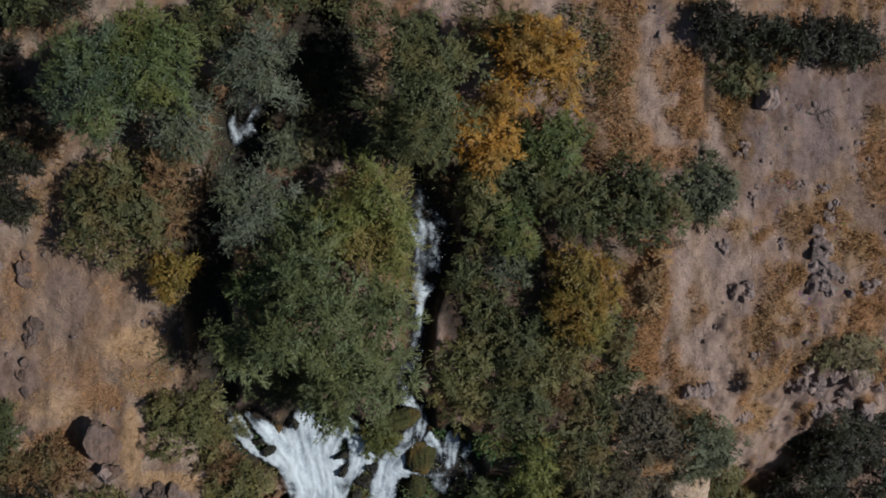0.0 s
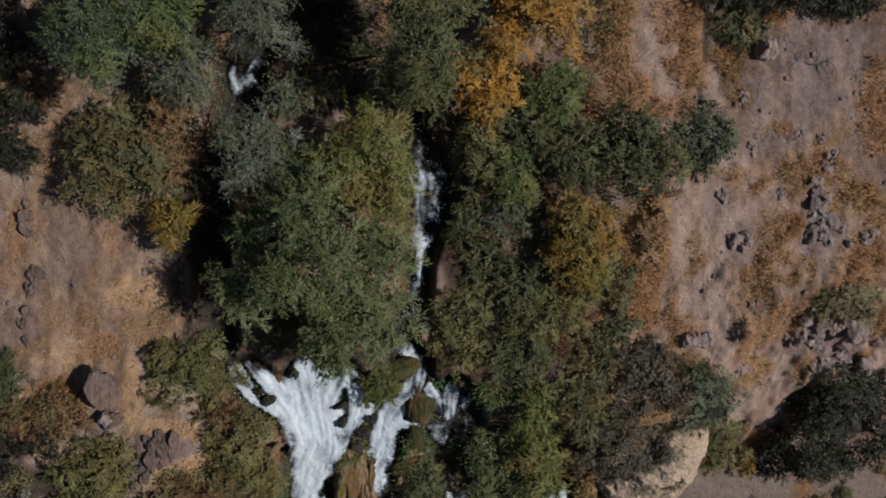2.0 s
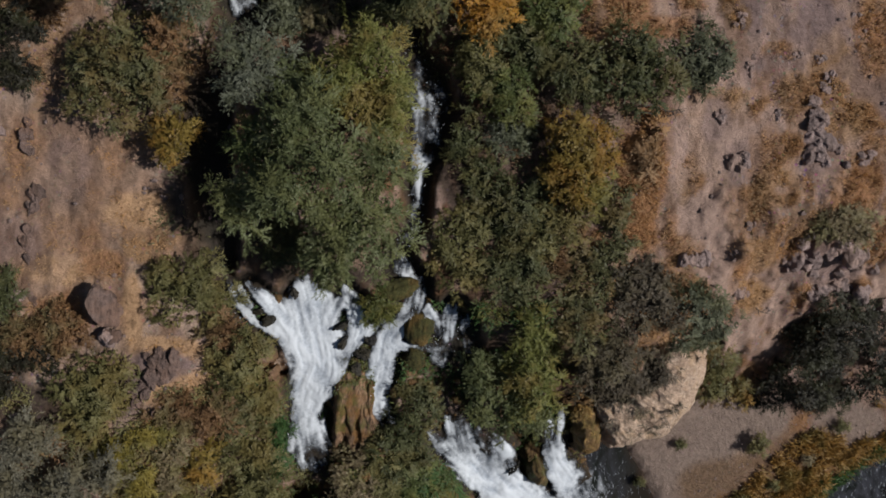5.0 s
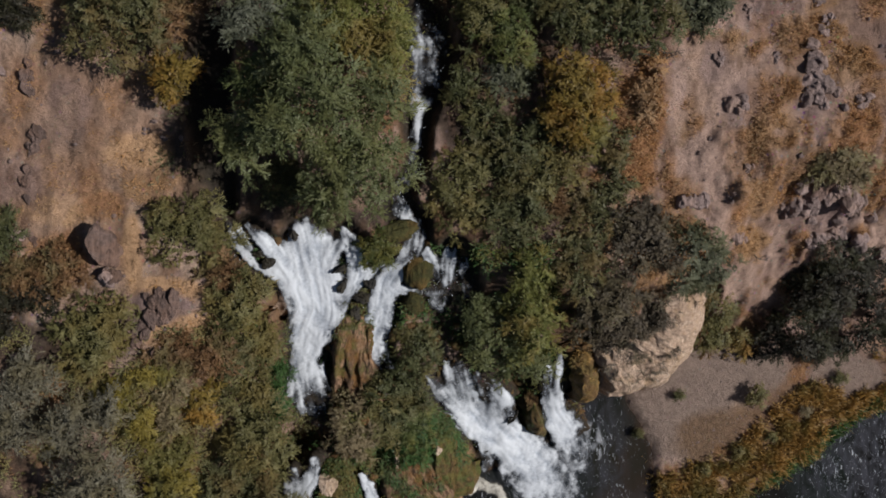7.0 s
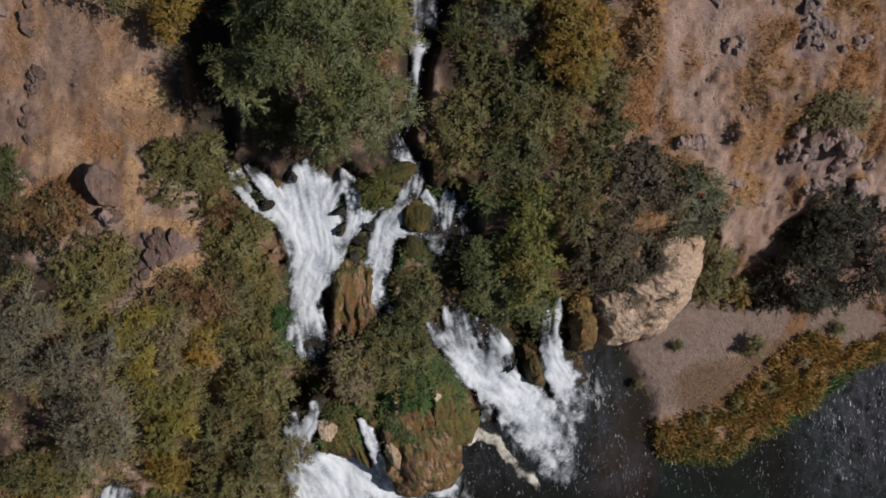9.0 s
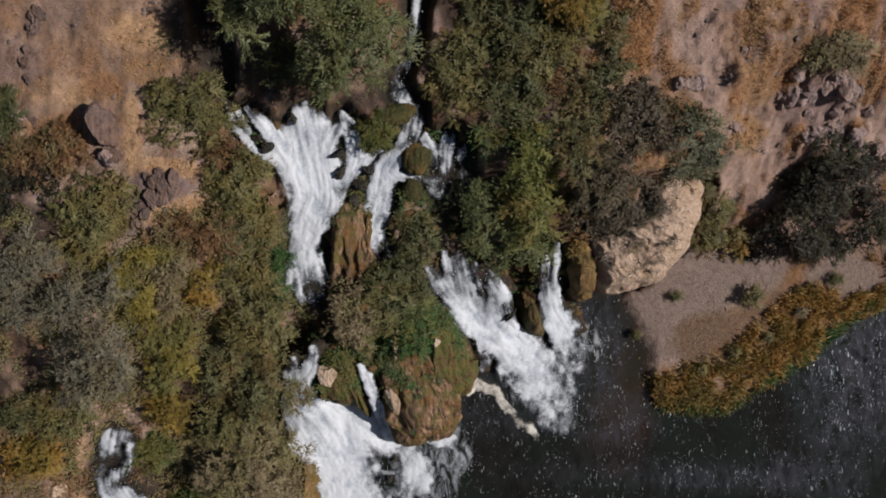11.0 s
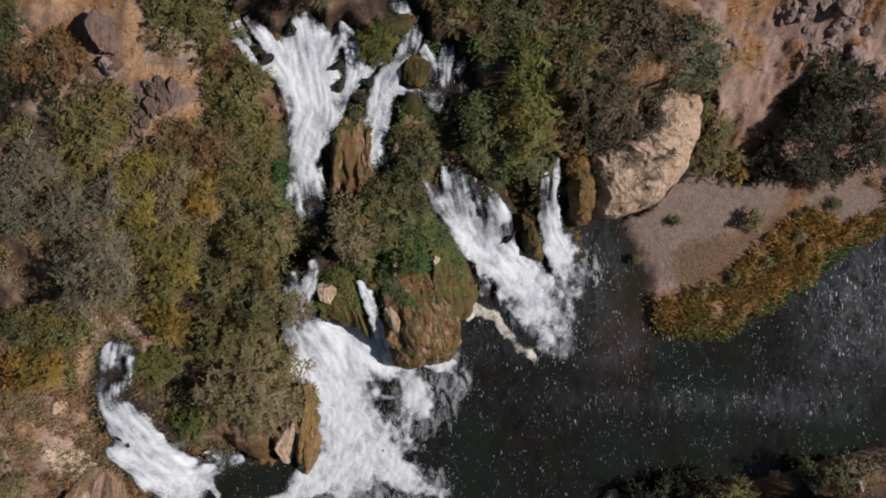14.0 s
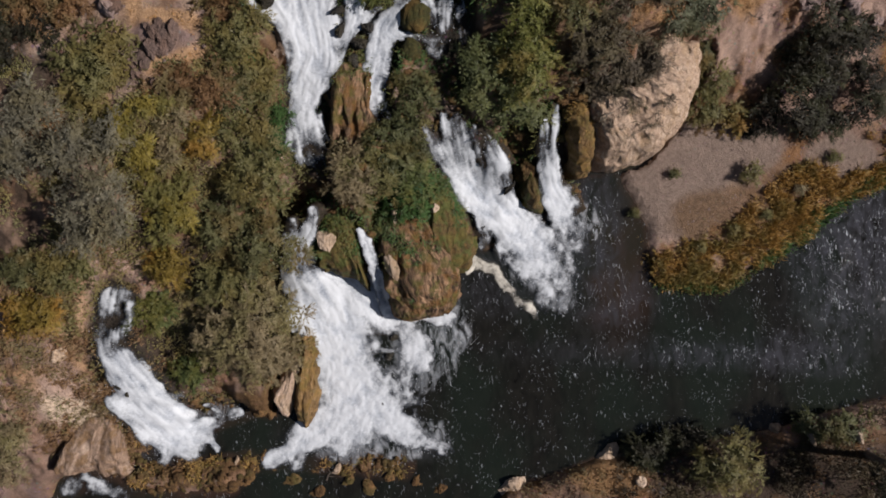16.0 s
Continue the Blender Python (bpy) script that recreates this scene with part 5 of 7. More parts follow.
def plant(kind, x, y, rx, ry, top, leaves, label, tall=None, leaf=0.3, wide=0.06, per_area=3.9, droop=0.25, lobe=0.33, category="", group=""):
    """A tree or bush at (x, y) with a crown rx by ry across that reaches up to `top`."""
    PLANT[0] += 1
    rng = np.random.default_rng(100 + PLANT[0])
    foot = height(x, y)
    top = max(top, foot + 0.8)
    tall = top - foot
    root = new(kind)
    root.location = (x, y, foot - 0.05)
    rx, ry = rx * 1.1, ry * 1.1
    r = min(rx, ry)
    lobe = lobe if r > 1.6 else 0.55
    n = int(np.clip(9 * rx * ry / (r * r) * (0.4 / lobe) ** 2, 5, 34))
    low = max(0.0, tall * (0.5 if tall > 4 else 0.15))
    lobes = []
    for k in range(n):
        a, q = 2.399963 * k + rng.uniform(-0.7, 0.7), math.sqrt((k + 0.3) / n) * rng.uniform(0.85, 1.1)
        lr = r * lobe * rng.uniform(0.8, 1.25)
        lx, ly = math.cos(a) * max(rx - lr * 0.8, 0.1) * q, math.sin(a) * max(ry - lr * 0.8, 0.1) * q
        flat = 0.85 if tall > 4 else 0.7
        dome = math.sqrt(max(0.1, 1 - 0.62 * q * q))
        base = height(x + lx, y + ly) - foot
        lz = max(low + (tall - low) * dome * rng.uniform(0.72, 1.0) - lr * flat, base + lr * 0.25)
        lobes.append((lx, ly, lz, lr, flat))
    leaf = min(leaf, 0.09 + 0.17 * r)
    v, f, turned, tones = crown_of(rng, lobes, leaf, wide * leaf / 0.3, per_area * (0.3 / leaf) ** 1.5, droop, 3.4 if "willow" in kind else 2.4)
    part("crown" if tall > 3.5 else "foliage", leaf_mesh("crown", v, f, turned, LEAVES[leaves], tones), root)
    thick = 0.05 + 0.028 * tall
    if tall > 3.5:
        bend = rng.normal(size=2) * 0.25
        h = tall * 0.55
        trunk = [(bend[0] * s * s, bend[1] * s * s, h * s) for s in (0, 0.25, 0.5, 0.75, 1)]
        stem = part("trunk", mesh_from("trunk", *tube(trunk, [thick * k for k in (1.25, 1, 0.85, 0.7, 0.5)], 8), BARK, True), root)
        start = trunk[2]
    else:
        stem, start = root, (0, 0, 0)
    for lx, ly, lz, lr, _ in lobes[:6]:
        a = np.array(start)
        e = np.array((lx, ly, lz + 0.2 * lr))
        m = a * 0.5 + e * 0.5 + rng.normal(size=3) * 0.15 * lr + (0, 0, 0.1 * lr)
        part("limb" if tall > 3.5 else "stem", mesh_from("limb", *tube([a, m, e], [thick * 0.5, thick * 0.33, thick * 0.12], 5), BARK, True), stem)
    return tagged(root, label, category or ("tree" if tall > 3.5 else "bush"), group)


# near-black scrub laid over the gully, to stand for its deep shade
plant("bush", -31.3, -15.7, 1.6, 2.3, 11.2, "shade_dark", "dark scrub in a shaded gully", group="dark scrub in a shaded gully")
# added to turn the pale corner ground as dark as its shade
plant("tree", -27.1, 18.9, 2.2, 1.7, 16, "shade_dark", "dark leafless tree standing in for deep shade")
plant("bush", -27.7, 9.4, 1.9, 1.2, 13.4, "rust", "rusty dry scrub below willows")
plant("willow_tree", -21.6, 12.3, 3.5, 4.1, 21.3, "teal", "tall blue-green willow at the brook")
plant("willow_tree", -18.5, 13.8, 3.1, 3.7, 21, "green", "tall fresh green willow at the brook")
plant("tree", -14.9, 16.3, 2.7, 2.2, 18, "dark", "dark olive tree in shade")
plant("willow_tree", -17.2, 10.5, 2.1, 2.9, 18, "grey", "grey-green willow over the brook")
plant("willow_tree", -11.9, 13.9, 2.9, 2.7, 19.6, "grey", "silvery grey-green willow on the bank above the falls")
plant("willow_tree", -12.7, 4.7, 2.6, 2.9, 18.6, "grey", "small silvery willow beside the big one")
plant("tree", -21.9, 4.5, 3.7, 4.4, 17.4, "russet", "olive-brown autumn tree on dry ground")
plant("tree", -18.2, 0.1, 1.6, 1.9, 16.5, "gold", "small tree turning yellow")
plant("tree", -18.6, 5.8, 1.8, 3, 16.6, "rust", "rusty brown autumn tree")
plant("willow_tree", -5.3, 4.3, 3.4, 3.6, 19, "lime", "wide yellow-green willow crown")
plant("willow_tree", -3.5, 1.5, 1.6, 4, 17.5, "lime", "yellow-green willow leaning over the brook")
plant("willow_tree", -7.2, -2.3, 5.2, 4.7, 21.6, "willow", "very large grey-green willow above the falls", lobe=0.25)
plant("willow_tree", -5.8, -6.7, 3.9, 3.6, 19, "willow", "drooping willow crown over the cascade", lobe=0.28)
plant("willow_tree", -12.1, -3.8, 2.7, 3.2, 19, "willow", "side crown of willow green")
plant("willow_tree", -11.9, -0.5, 2, 1.8, 18.5, "green", "small green willow on the bank above the falls")
plant("willow_tree", -9.5, 3.3, 2.2, 2.2, 18, "willow", "grey-green young willow on the bank above the falls")
plant("willow_tree", -1.3, 12.2, 3.3, 4.5, 21.8, "dark", "dark grey-green willow in half shade")
plant("willow_tree", -2.6, 9.1, 2.5, 2.2, 17, "dark", "dark low willow by the brook")
plant("tree", 5.9, 13.7, 3.3, 3.5, 19.4, "orange", "bright orange autumn tree")
plant("tree", 3, 9.8, 2.4, 3.2, 17.5, "orange", "orange-yellow autumn tree on the bank above the falls")
plant("tree", 4.3, 15.9, 2.9, 2.2, 17.5, "olive", "olive tree behind the orange one")
plant("tree", 7.5, 9, 2.8, 2.4, 16.5, "green", "dark green spiky tree")
plant("tree", 5.6, 7.3, 2.7, 2.3, 15.5, "dark", "very dark green tree")
plant("tree", 2.9, 5.6, 1.9, 2.3, 15, "olive", "olive bush tree at the brook")
plant("tree", 13.1, 5.3, 4.1, 2.8, 16, "dark", "dark grey-green spreading tree")
plant("bush", 18.6, 6.2, 2.1, 2.5, 14.2, "sage", "greyish green bush on dry slope")
plant("tree", 9, 5, 2.5, 2.7, 15.5, "dark", "dark green tree on the bank above the falls")
plant("tree", 4.5, 3.5, 2.3, 2.3, 15, "green", "green tree with bright tips")
plant("tree", 4.8, 0.8, 1.7, 1.6, 13.6, "grey", "small grey-green tree at the brook")
plant("tree", 9.3, -1.1, 2.8, 3.4, 16, "gold", "golden olive autumn tree by the brook")
plant("bush", 10.1, -3, 1.5, 2.3, 15.2, "yellow", "bush turning golden yellow")
plant("tree", 5.7, -4.2, 2.3, 2.7, 14.3, "dark", "dark green tree above the falls", group="dark green tree above the falls")
plant("tree", 7.7, -5.7, 2.3, 2.3, 14.6, "olive", "olive autumn tree above the falls")
plant("tree", 5.7, -6.5, 2.3, 2, 14, "dark", "dark green tree above the falls", group="dark green tree above the falls")
plant("bush", 2.8, -3.1, 1.8, 2.4, 13.5, "dark", "dark bush at the brook")
plant("bush", 1.6, -7, 2.4, 3.2, 13.6, "olive", "olive bush at the head of the falls")
plant("bush", 5.4, -9.1, 2.6, 2.4, 12.8, "dark", "rounded dark bush near the cliff edge")
plant("bush", 12.3, -5.6, 1.3, 3.2, 13.6, "russet", "russet-olive bush on the cliff edge")
plant("bush", 8.9, -7.4, 2, 2, 13.2, "rust", "rusty dry bush on the bank above the falls")
plant("bush", 14.5, -0.1, 1.2, 2.2, 13.1, "straw", "tawny dry scrub on the bank above the falls")
plant("tree", 6.7, -15.7, 2.3, 4.2, 12.3, "lime", "yellow-green willow hanging over the falls")
plant("tree", 3.7, -17.4, 2.4, 3.2, 11.6, "willow", "grey-green willow beside the dark grotto")
plant("bush", 5.9, -19.6, 2.9, 1.9, 10, "willow", "grey-green tuft overhanging the fall")
plant("tree", 18.6, -12.3, 2.7, 2.9, 11, "sage", "grey-green tree on the cliff")
plant("tree", 14.4, -10.8, 2.9, 2.5, 11.5, "bare", "dark shaded scrub on the cliff")
plant("bush", 12.2, -14.5, 2.5, 2.3, 10.5, "bare", "grey-brown bare scrub on the bank above the falls")
plant("bush", 21.4, -14.6, 0.9, 1.7, 7.2, "russet", "olive-brown scrub in a cleft behind the bluff")
plant("bush", 13.9, -17.1, 3.7, 1.7, 8.4, "bare", "dark brown dead scrub hanging over tufa")
plant("bush", 14.5, -16.7, 2.3, 1.3, 8.6, "bare", "dead grey-brown scrub draped over the pale bluff")
plant("tree", 30.4, -16.4, 3.1, 3.7, 5.4, "shade_dark", "dark bushy tree at the foot of the slope")
plant("tree", 32.6, -13, 3.8, 3, 6.4, "shade_dark", "dark bushy tree in brown shade")
plant("bush", 36.4, -16.5, 2.3, 2.8, 4, "shade_dark", "dark brown bush under the slope")
plant("bush", 22.8, -18.4, 1.9, 1.3, 3, "rust", "rusty reeds at the foot of the bluff")
plant("bush", 25.4, -18.9, 1.6, 1.1, 2.8, "reed", "golden-brown reeds at the foot of the bluff")
plant("bush", 23, -17.1, 2.6, 2.4, 3, "olive", "low olive scrub at the foot of the cliff")
plant("bush", -8.7, 9.2, 1.7, 1.4, 14.2, "brown", "grey-brown scrub in the shade of willows")
plant("bush", -10.8, 9.2, 1.5, 1.5, 14.5, "grey", "small grey willow bush over the brook")
# takes the place of the shadow band left of the autumn tree
plant("bush", -29.3, 8.2, 2.2, 1.4, 13.4, "shade_dark", "dark brown scrub in place of a shadow band on the bank")
# two thickets added where the willow's shadow lies on the ground
plant("bush", -31.6, 17, 2, 2.3, 14, "shade_dark", "dark thicket shaded by willows", group="dark thicket shaded by willows")
plant("bush", -30.9, 12.4, 2, 2, 13.6, "shade_dark", "dark thicket shaded by willows", group="dark thicket shaded by willows")
# unseen tree past the right edge, added to throw shade on the bank
plant("tree", 36.4, -47.3, 3.4, 3, 10, "shade_dark", "tall dark tree added out of view to shade the far bank")
# three trees centred beyond the view's top edge, added to darken it
plant("tree", -27.4, 19.2, 2.8, 2.5, 19, "dark", "dark green tree added to deepen the willows' shade")
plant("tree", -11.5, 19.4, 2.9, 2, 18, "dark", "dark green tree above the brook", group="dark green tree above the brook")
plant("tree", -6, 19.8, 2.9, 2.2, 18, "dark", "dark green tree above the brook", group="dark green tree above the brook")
# fills the deep shadow between the willows with near-black leaves
plant("tree", -7.2, 14.5, 1.5, 3.1, 14.5, "shade_dark", "dark leafless thicket filling in for deep shade")
plant("bush", 25.5, -28.4, 0.5, 0.4, 1.2, "olive", "olive-brown tussock among orange reeds")
plant("bush", 31.3, -24.7, 0.5, 0.4, 1.2, "brown", "dry brown tussock among orange reeds")
plant("bush", 22.6, -29.8, 0.4, 0.4, 1.1, "olive", "brown tussock among orange reeds", group="brown tussock among orange reeds")
plant("bush", 34.3, -22, 0.6, 0.4, 1.1, "olive", "brown tussock among orange reeds", group="brown tussock among orange reeds")
plant("bush", 28.4, -26.9, 0.5, 0.4, 1.2, "olive", "olive tussock among orange reeds")
plant("bush", 26.5, -19.8, 0.7, 0.5, 1.4, "shade_dark", "dark low bush on gravel")
plant("bush", 24.9, 16.4, 4.9, 1.7, 16, "shade_dark", "dark shaded thicket on the bank above the falls")
plant("bush", 28.5, 16.1, 2.3, 1.5, 15, "shade_dark", "dark shaded thicket on the slope")
plant("bush", 19, 17.3, 2.3, 1.9, 15.5, "shade_dark", "dark brown thicket on the bank above the falls")
plant("bush", 20.9, 14.3, 2, 1.8, 13.6, "russet", "brown-olive bush on dry slope")
plant("bush", 29.1, -5.4, 2.5, 1.5, 10, "brown", "grey dry bush on the rocky slope")
plant("bush", -17.8, -9.9, 3.4, 3, 13.6, "olive", "olive-brown bush above the cascade")
plant("bush", -15.4, -13, 1.8, 1.6, 12.6, "rust", "orange-rust bush on the bank above the falls")
plant("bush", -27, -13, 2.4, 2.2, 12.8, "rust", "rust-brown dry bush on the bank above the falls")
plant("bush", -30.5, -10.6, 1.4, 2.2, 13, "dark", "dark blue-green bush on the bank above the falls")
plant("bush", -14.5, -15, 2.5, 2.5, 11.8, "olive", "olive bush at the edge of the cascade")
plant("willow_tree", -23.4, -27.8, 3.2, 2.6, 15.6, "ash", "large grey feathery willow on the bank above the falls")
plant("willow_tree", -25.7, -23.7, 2.1, 2, 15.2, "ash", "grey feathery willow in a thicket")
plant("willow_tree", -23, -22.9, 1.4, 1.6, 14.6, "ash", "slender grey willow in a thicket")
plant("willow_tree", -28.7, -20.6, 2.1, 1.8, 14.2, "ash", "grey-olive willow over a shaded gully")
plant("willow_tree", -29.7, -23.8, 1.5, 1.8, 14, "ash", "grey willow at the edge of a thicket")
plant("tree", -24.2, -17.4, 3.1, 3.1, 14.2, "olive", "round grey-olive tree beside the rocks")
plant("bush", -27.5, -32.3, 2.7, 1.5, 11.6, "olive", "sage and olive scrub over the small fall")
plant("bush", -30.3, -31.9, 1.8, 1.5, 11.4, "russet", "russet scrub over the small fall")
plant("bush", -30.3, -35.3, 2.7, 1.9, 10.6, "gold", "golden-brown scrub over the small fall")
plant("bush", -22.9, -22, 1.6, 1.7, 12.6, "yellow", "golden bush beside grey willows")
plant("bush", -20.9, -24, 1.3, 1.7, 12.4, "yellow", "yellow-brown bush beside grey willows")
plant("bush", -20.4, -20.3, 1.8, 0.7, 12, "yellow", "low bright yellow bush")
plant("bush", -19.4, -27.9, 2.1, 3, 12.4, "yellow", "bush with golden-olive leaves")
plant("bush", -19.8, -31.7, 1.6, 1.9, 11.2, "gold", "golden-brown bush above a pale ledge")
plant("bush", -17, -22.3, 1.3, 1.9, 12.2, "gold", "bush turning gold on the slope")
plant("bush", -19, -22.5, 1.1, 2.3, 11.6, "brown", "bare grey-brown shrub among golden bushes")
plant("bush", -17.5, -18.9, 3.3, 1.6, 12.2, "rust", "rust-brown scrub on the slope")
plant("bush", -14.7, -18.9, 1.6, 1.9, 12, "russet", "russet-olive scrub on the slope")
plant("bush", -13, -17.9, 1.6, 2.3, 11.8, "olive", "dry olive bush beside the cascade")
plant("bush", -13.7, -21.9, 2.1, 1.9, 12.2, "olive", "olive-grey bush on the slope")
plant("tree", -13.1, -25.4, 2.8, 2.6, 12.8, "olive", "broad olive bush beside the fall")
plant("bush", -13.1, -30.4, 3, 2.7, 11.8, "russet", "olive-gold bush beside the fall")
plant("bush", -15.6, -32.7, 2.5, 1.7, 11, "olive", "olive scrub above the island")
plant("bush", -11.8, -21.6, 0.8, 2.6, 11.4, "lush", "fresh green fringe along the cascade")
plant("bush", -16.2, -28.7, 1.7, 2.3, 11.4, "russet", "russet bush on the slope")
plant("bush", -21.7, -35, 1.7, 1.9, 8.5, "moss", "yellow-green mossy bush on the bank above the falls")
plant("bush", -19.7, -39.9, 1.8, 1.6, 6, "moss", "bright green mossy tuft")
plant("tree", -14.4, -35.7, 4, 4.4, 10.4, "brown", "grey-brown dry bush on the rock island")
plant("bush", -13, -38.7, 2.2, 2, 7, "brown", "grey-brown dry bush at the island tip")
plant("bush", -11.2, -38.8, 1, 1.6, 3.5, "rust", "rusty scrub on the island edge")
plant("bush", -34.6, -46.4, 1.7, 3.4, 6, "brown", "grey-brown dry scrub on the bank above the falls")
plant("bush", -6.6, -24.6, 2.1, 2.6, 9.2, "brown", "grey-brown shrub on the rock between falls")
plant("bush", -4.9, -24.6, 2.2, 2.8, 9.4, "olive", "olive shrub on the rock between falls")
plant("bush", -2.4, -26, 1.9, 2.2, 8.2, "lush", "fresh green grass hanging between falls")
plant("bush", -3.4, -22.3, 2.8, 3.2, 9.3, "dark", "green shrub on the rock between falls")
plant("bush", -2.1, -24.3, 1.5, 2.8, 8.2, "green", "green hanging tuft on the bank above the falls")
plant("bush", -1.7, -18.6, 1.8, 2.3, 10.2, "dark", "dark green shrub between chutes")
plant("bush", -4.5, -11.1, 1.4, 1.8, 12, "moss", "mossy tuft on a rock between chutes")
plant("bush", 0.1, -26.1, 0.9, 1, 5.8, "moss", "yellow mossy tuft on tufa")
plant("tree", 23.9, -47.9, 2.7, 2.6, 5.2, "olive", "olive-green tree on the far bank")
plant("bush", 17.9, -47.2, 2.1, 1.5, 2.6, "shade_dark", "dark brown bush on the far bank")
plant("bush", 33.7, -45.1, 3.8, 1.4, 2.2, "dark", "dark green bank scrub")
plant("bush", 20.5, -23.5, 0.4, 0.4, 1, "dark", "small round dark green shrub on gravel", group="small round dark green shrub on gravel")
plant("bush", 17.1, -26.8, 0.4, 0.3, 0.9, "dark", "small round dark green shrub on gravel", group="small round dark green shrub on gravel")
plant("bush", 27, -23.4, 0.9, 1, 2.2, "olive", "round green bush on the gravel bar")
plant("bush", -29.4, -13.7, 1.7, 1.9, 12.4, "rust", "rust-brown scrub over a gully")
# second near-black bush for the gully's shade
plant("bush", -28.4, -15.1, 1.8, 1.2, 11.8, "shade_dark", "dark scrub in a shaded gully", group="dark scrub in a shaded gully")
plant("willow_tree", -10.6, -7.1, 2.2, 1.9, 15, "dark", "drooping willow in shade of a larger one")
# stands for the shadow that the dark tree throws on the ground
plant("bush", 28.1, -18.2, 1.7, 1.9, 3.6, "shade_dark", "dark bush in place of a tree's shadow")
plant("bush", 33, -19.2, 2.8, 1.3, 3, "shade_dark", "dark brown scrub at the back of the gravel bar")
plant("bush", 9.6, -12.1, 1.8, 2.8, 11.6, "russet", "russet dry scrub above the bluff", group="russet dry scrub above the bluff")
plant("bush", 11.1, -15.1, 1.6, 1.9, 9.6, "bare", "grey-brown bare scrub on the cliff")
plant("bush", 13.9, -9.4, 2, 1.8, 12, "bare", "grey-brown bare scrub above the bluff")
plant("bush", 11.2, -8.6, 1.9, 2, 12.4, "russet", "russet dry scrub above the bluff", group="russet dry scrub above the bluff")
plant("bush", 1.7, 0.7, 1.3, 2.4, 12.9, "dark", "dark bush in shade by the brook")
# stands for the wider shadow left of the autumn tree
plant("bush", -29.9, 4.9, 1.5, 1.7, 13.2, "shade_dark", "dark leafless scrub standing in for a tree's shadow")
plant("bush", 21, -46.2, 2.5, 1.2, 2.4, "shade_dark", "dark low scrub on the far bank")

# ---- rocks ----
def rock_mesh(seed, mat, cuts=12, rough=0.1, detail=3, stretch=1.0, cracks=1.2):
    """A broken stone: a ball cut by planes, with worn, cracked faces."""
    rng = np.random.default_rng(seed)
    bm = bmesh.new()
    bmesh.ops.create_icosphere(bm, subdivisions=detail, radius=1.0)
    planes = [(Vector(rng.normal(size=3) * (1, 1, 0.6)).normalized(), rng.uniform(0.5, 0.85)) for _ in range(cuts)]
    for v in bm.verts:
        p = v.co.copy()
        for n, d in planes:
            over = p.dot(n) - d
            if over > 0:
                p -= n * over * 0.95
        q = Vector((p.x * stretch, p.y / stretch, p.z)) + Vector((seed * 3.1, 0, 0))
        crack = abs(noise.noise(q * 1.6))
        p += v.co.normalized() * rough * (1.6 * noise.noise(q * 1.3) + noise.noise(q * 3.4) + 0.6 * noise.noise(q * 7.5) - cracks * max(0.0, 0.25 - crack) * 4)
        v.co = p
    me = bpy.data.meshes.new("stone")
    bm.to_mesh(me)
    bm.free()
    me.materials.append(mat)
    return me


STONES = {"basalt": [rock_mesh(k, BASALT, 9, 0.09, 3, 1.7) for k in range(1, 7)], "tufa": [rock_mesh(k, TUFA, 9, 0.07, 4, 1.3) for k in range(11, 15)],
          "wet": [rock_mesh(k, WET_TUFA, 7, 0.13, 4, 1.6) for k in range(21, 25)], "cracked": [rock_mesh(k, CRACKED, 15, 0.07, 4, 2.3, 1.9) for k in range(71, 76)], "black": [rock_mesh(k, BLACK, 8, 0.12, 4, 1.5) for k in range(61, 65)],
          "mossy": [rock_mesh(k, MOSSY_TUFA, 1, 0.08, 4, 1.5) for k in range(41, 44)]}
for _me in STONES["mossy"]:
    _me.polygons.foreach_set("use_smooth", np.ones(len(_me.polygons), dtype=bool))
ROCK = [0]


def rock(x, y, sx, sy, sz, stone, label, sink=0.3, turn=None, z=None, name="boulder", group=""):
    ROCK[0] += 1
    rng = random.Random(ROCK[0])
    ob = new(name, STONES[stone][ROCK[0] % len(STONES[stone])])
    foot = height(x, y) if z is None else z
    ob.matrix_world = pose(x, y, foot + sz * (1 - 2 * sink), rng.uniform(-12, 12), rng.uniform(-12, 12), rng.uniform(0, 360) if turn is None else turn) @ Matrix.Diagonal((sx, sy, sz, 1))
    return tagged(ob, label, "rock", group)


def on_face(x, y):
    """The height of the tufa faces at a place."""
    p = np.concatenate([f.p.reshape(-1, 3) for f in Face.made])
    return float(p[np.argmin(np.hypot(p[:, 0] - x, p[:, 1] - y)), 2])


for _x, _y, _sx, _sy, _turn, _label in (
        (-8.64, -29.5, 0.95, 1.2, 10, "pale tufa knob beside the fall"), (-3.5, -31.7, 0.55, 1.7, 24, "pale tufa flute on a wet apron"),
        (-3.3, -27.6, 0.3, 0.9, 8, "pale streak of tufa in moss"), (-0.2, -27.0, 0.5, 0.4, 70, "pale chip of tufa in moss")):
    rock(_x, _y, _sx, _sy, 0.4, "tufa", _label, sink=0.4, turn=_turn, z=on_face(_x, _y), group="pale tufa rocks")
rock(-3.4, -10.2, 0.8, 1.9, 0.9, "mossy", "mossy brown rock between chutes", sink=0.5, group="mossy tufa rocks")
rock(-1.6, -13, 1.2, 1.3, 0.9, "mossy", "mossy rock in the chute", sink=0.6, group="mossy tufa rocks")
rock(-2.1, -15.3, 1, 0.9, 0.8, "mossy", "small mossy rock in the chute", sink=0.6, group="mossy tufa rocks")
rock(-29.7, -38.4, 1.2, 0.9, 0.7, "tufa", "pinkish tufa ledge on the bank", sink=0.55, group="pale tufa rocks")
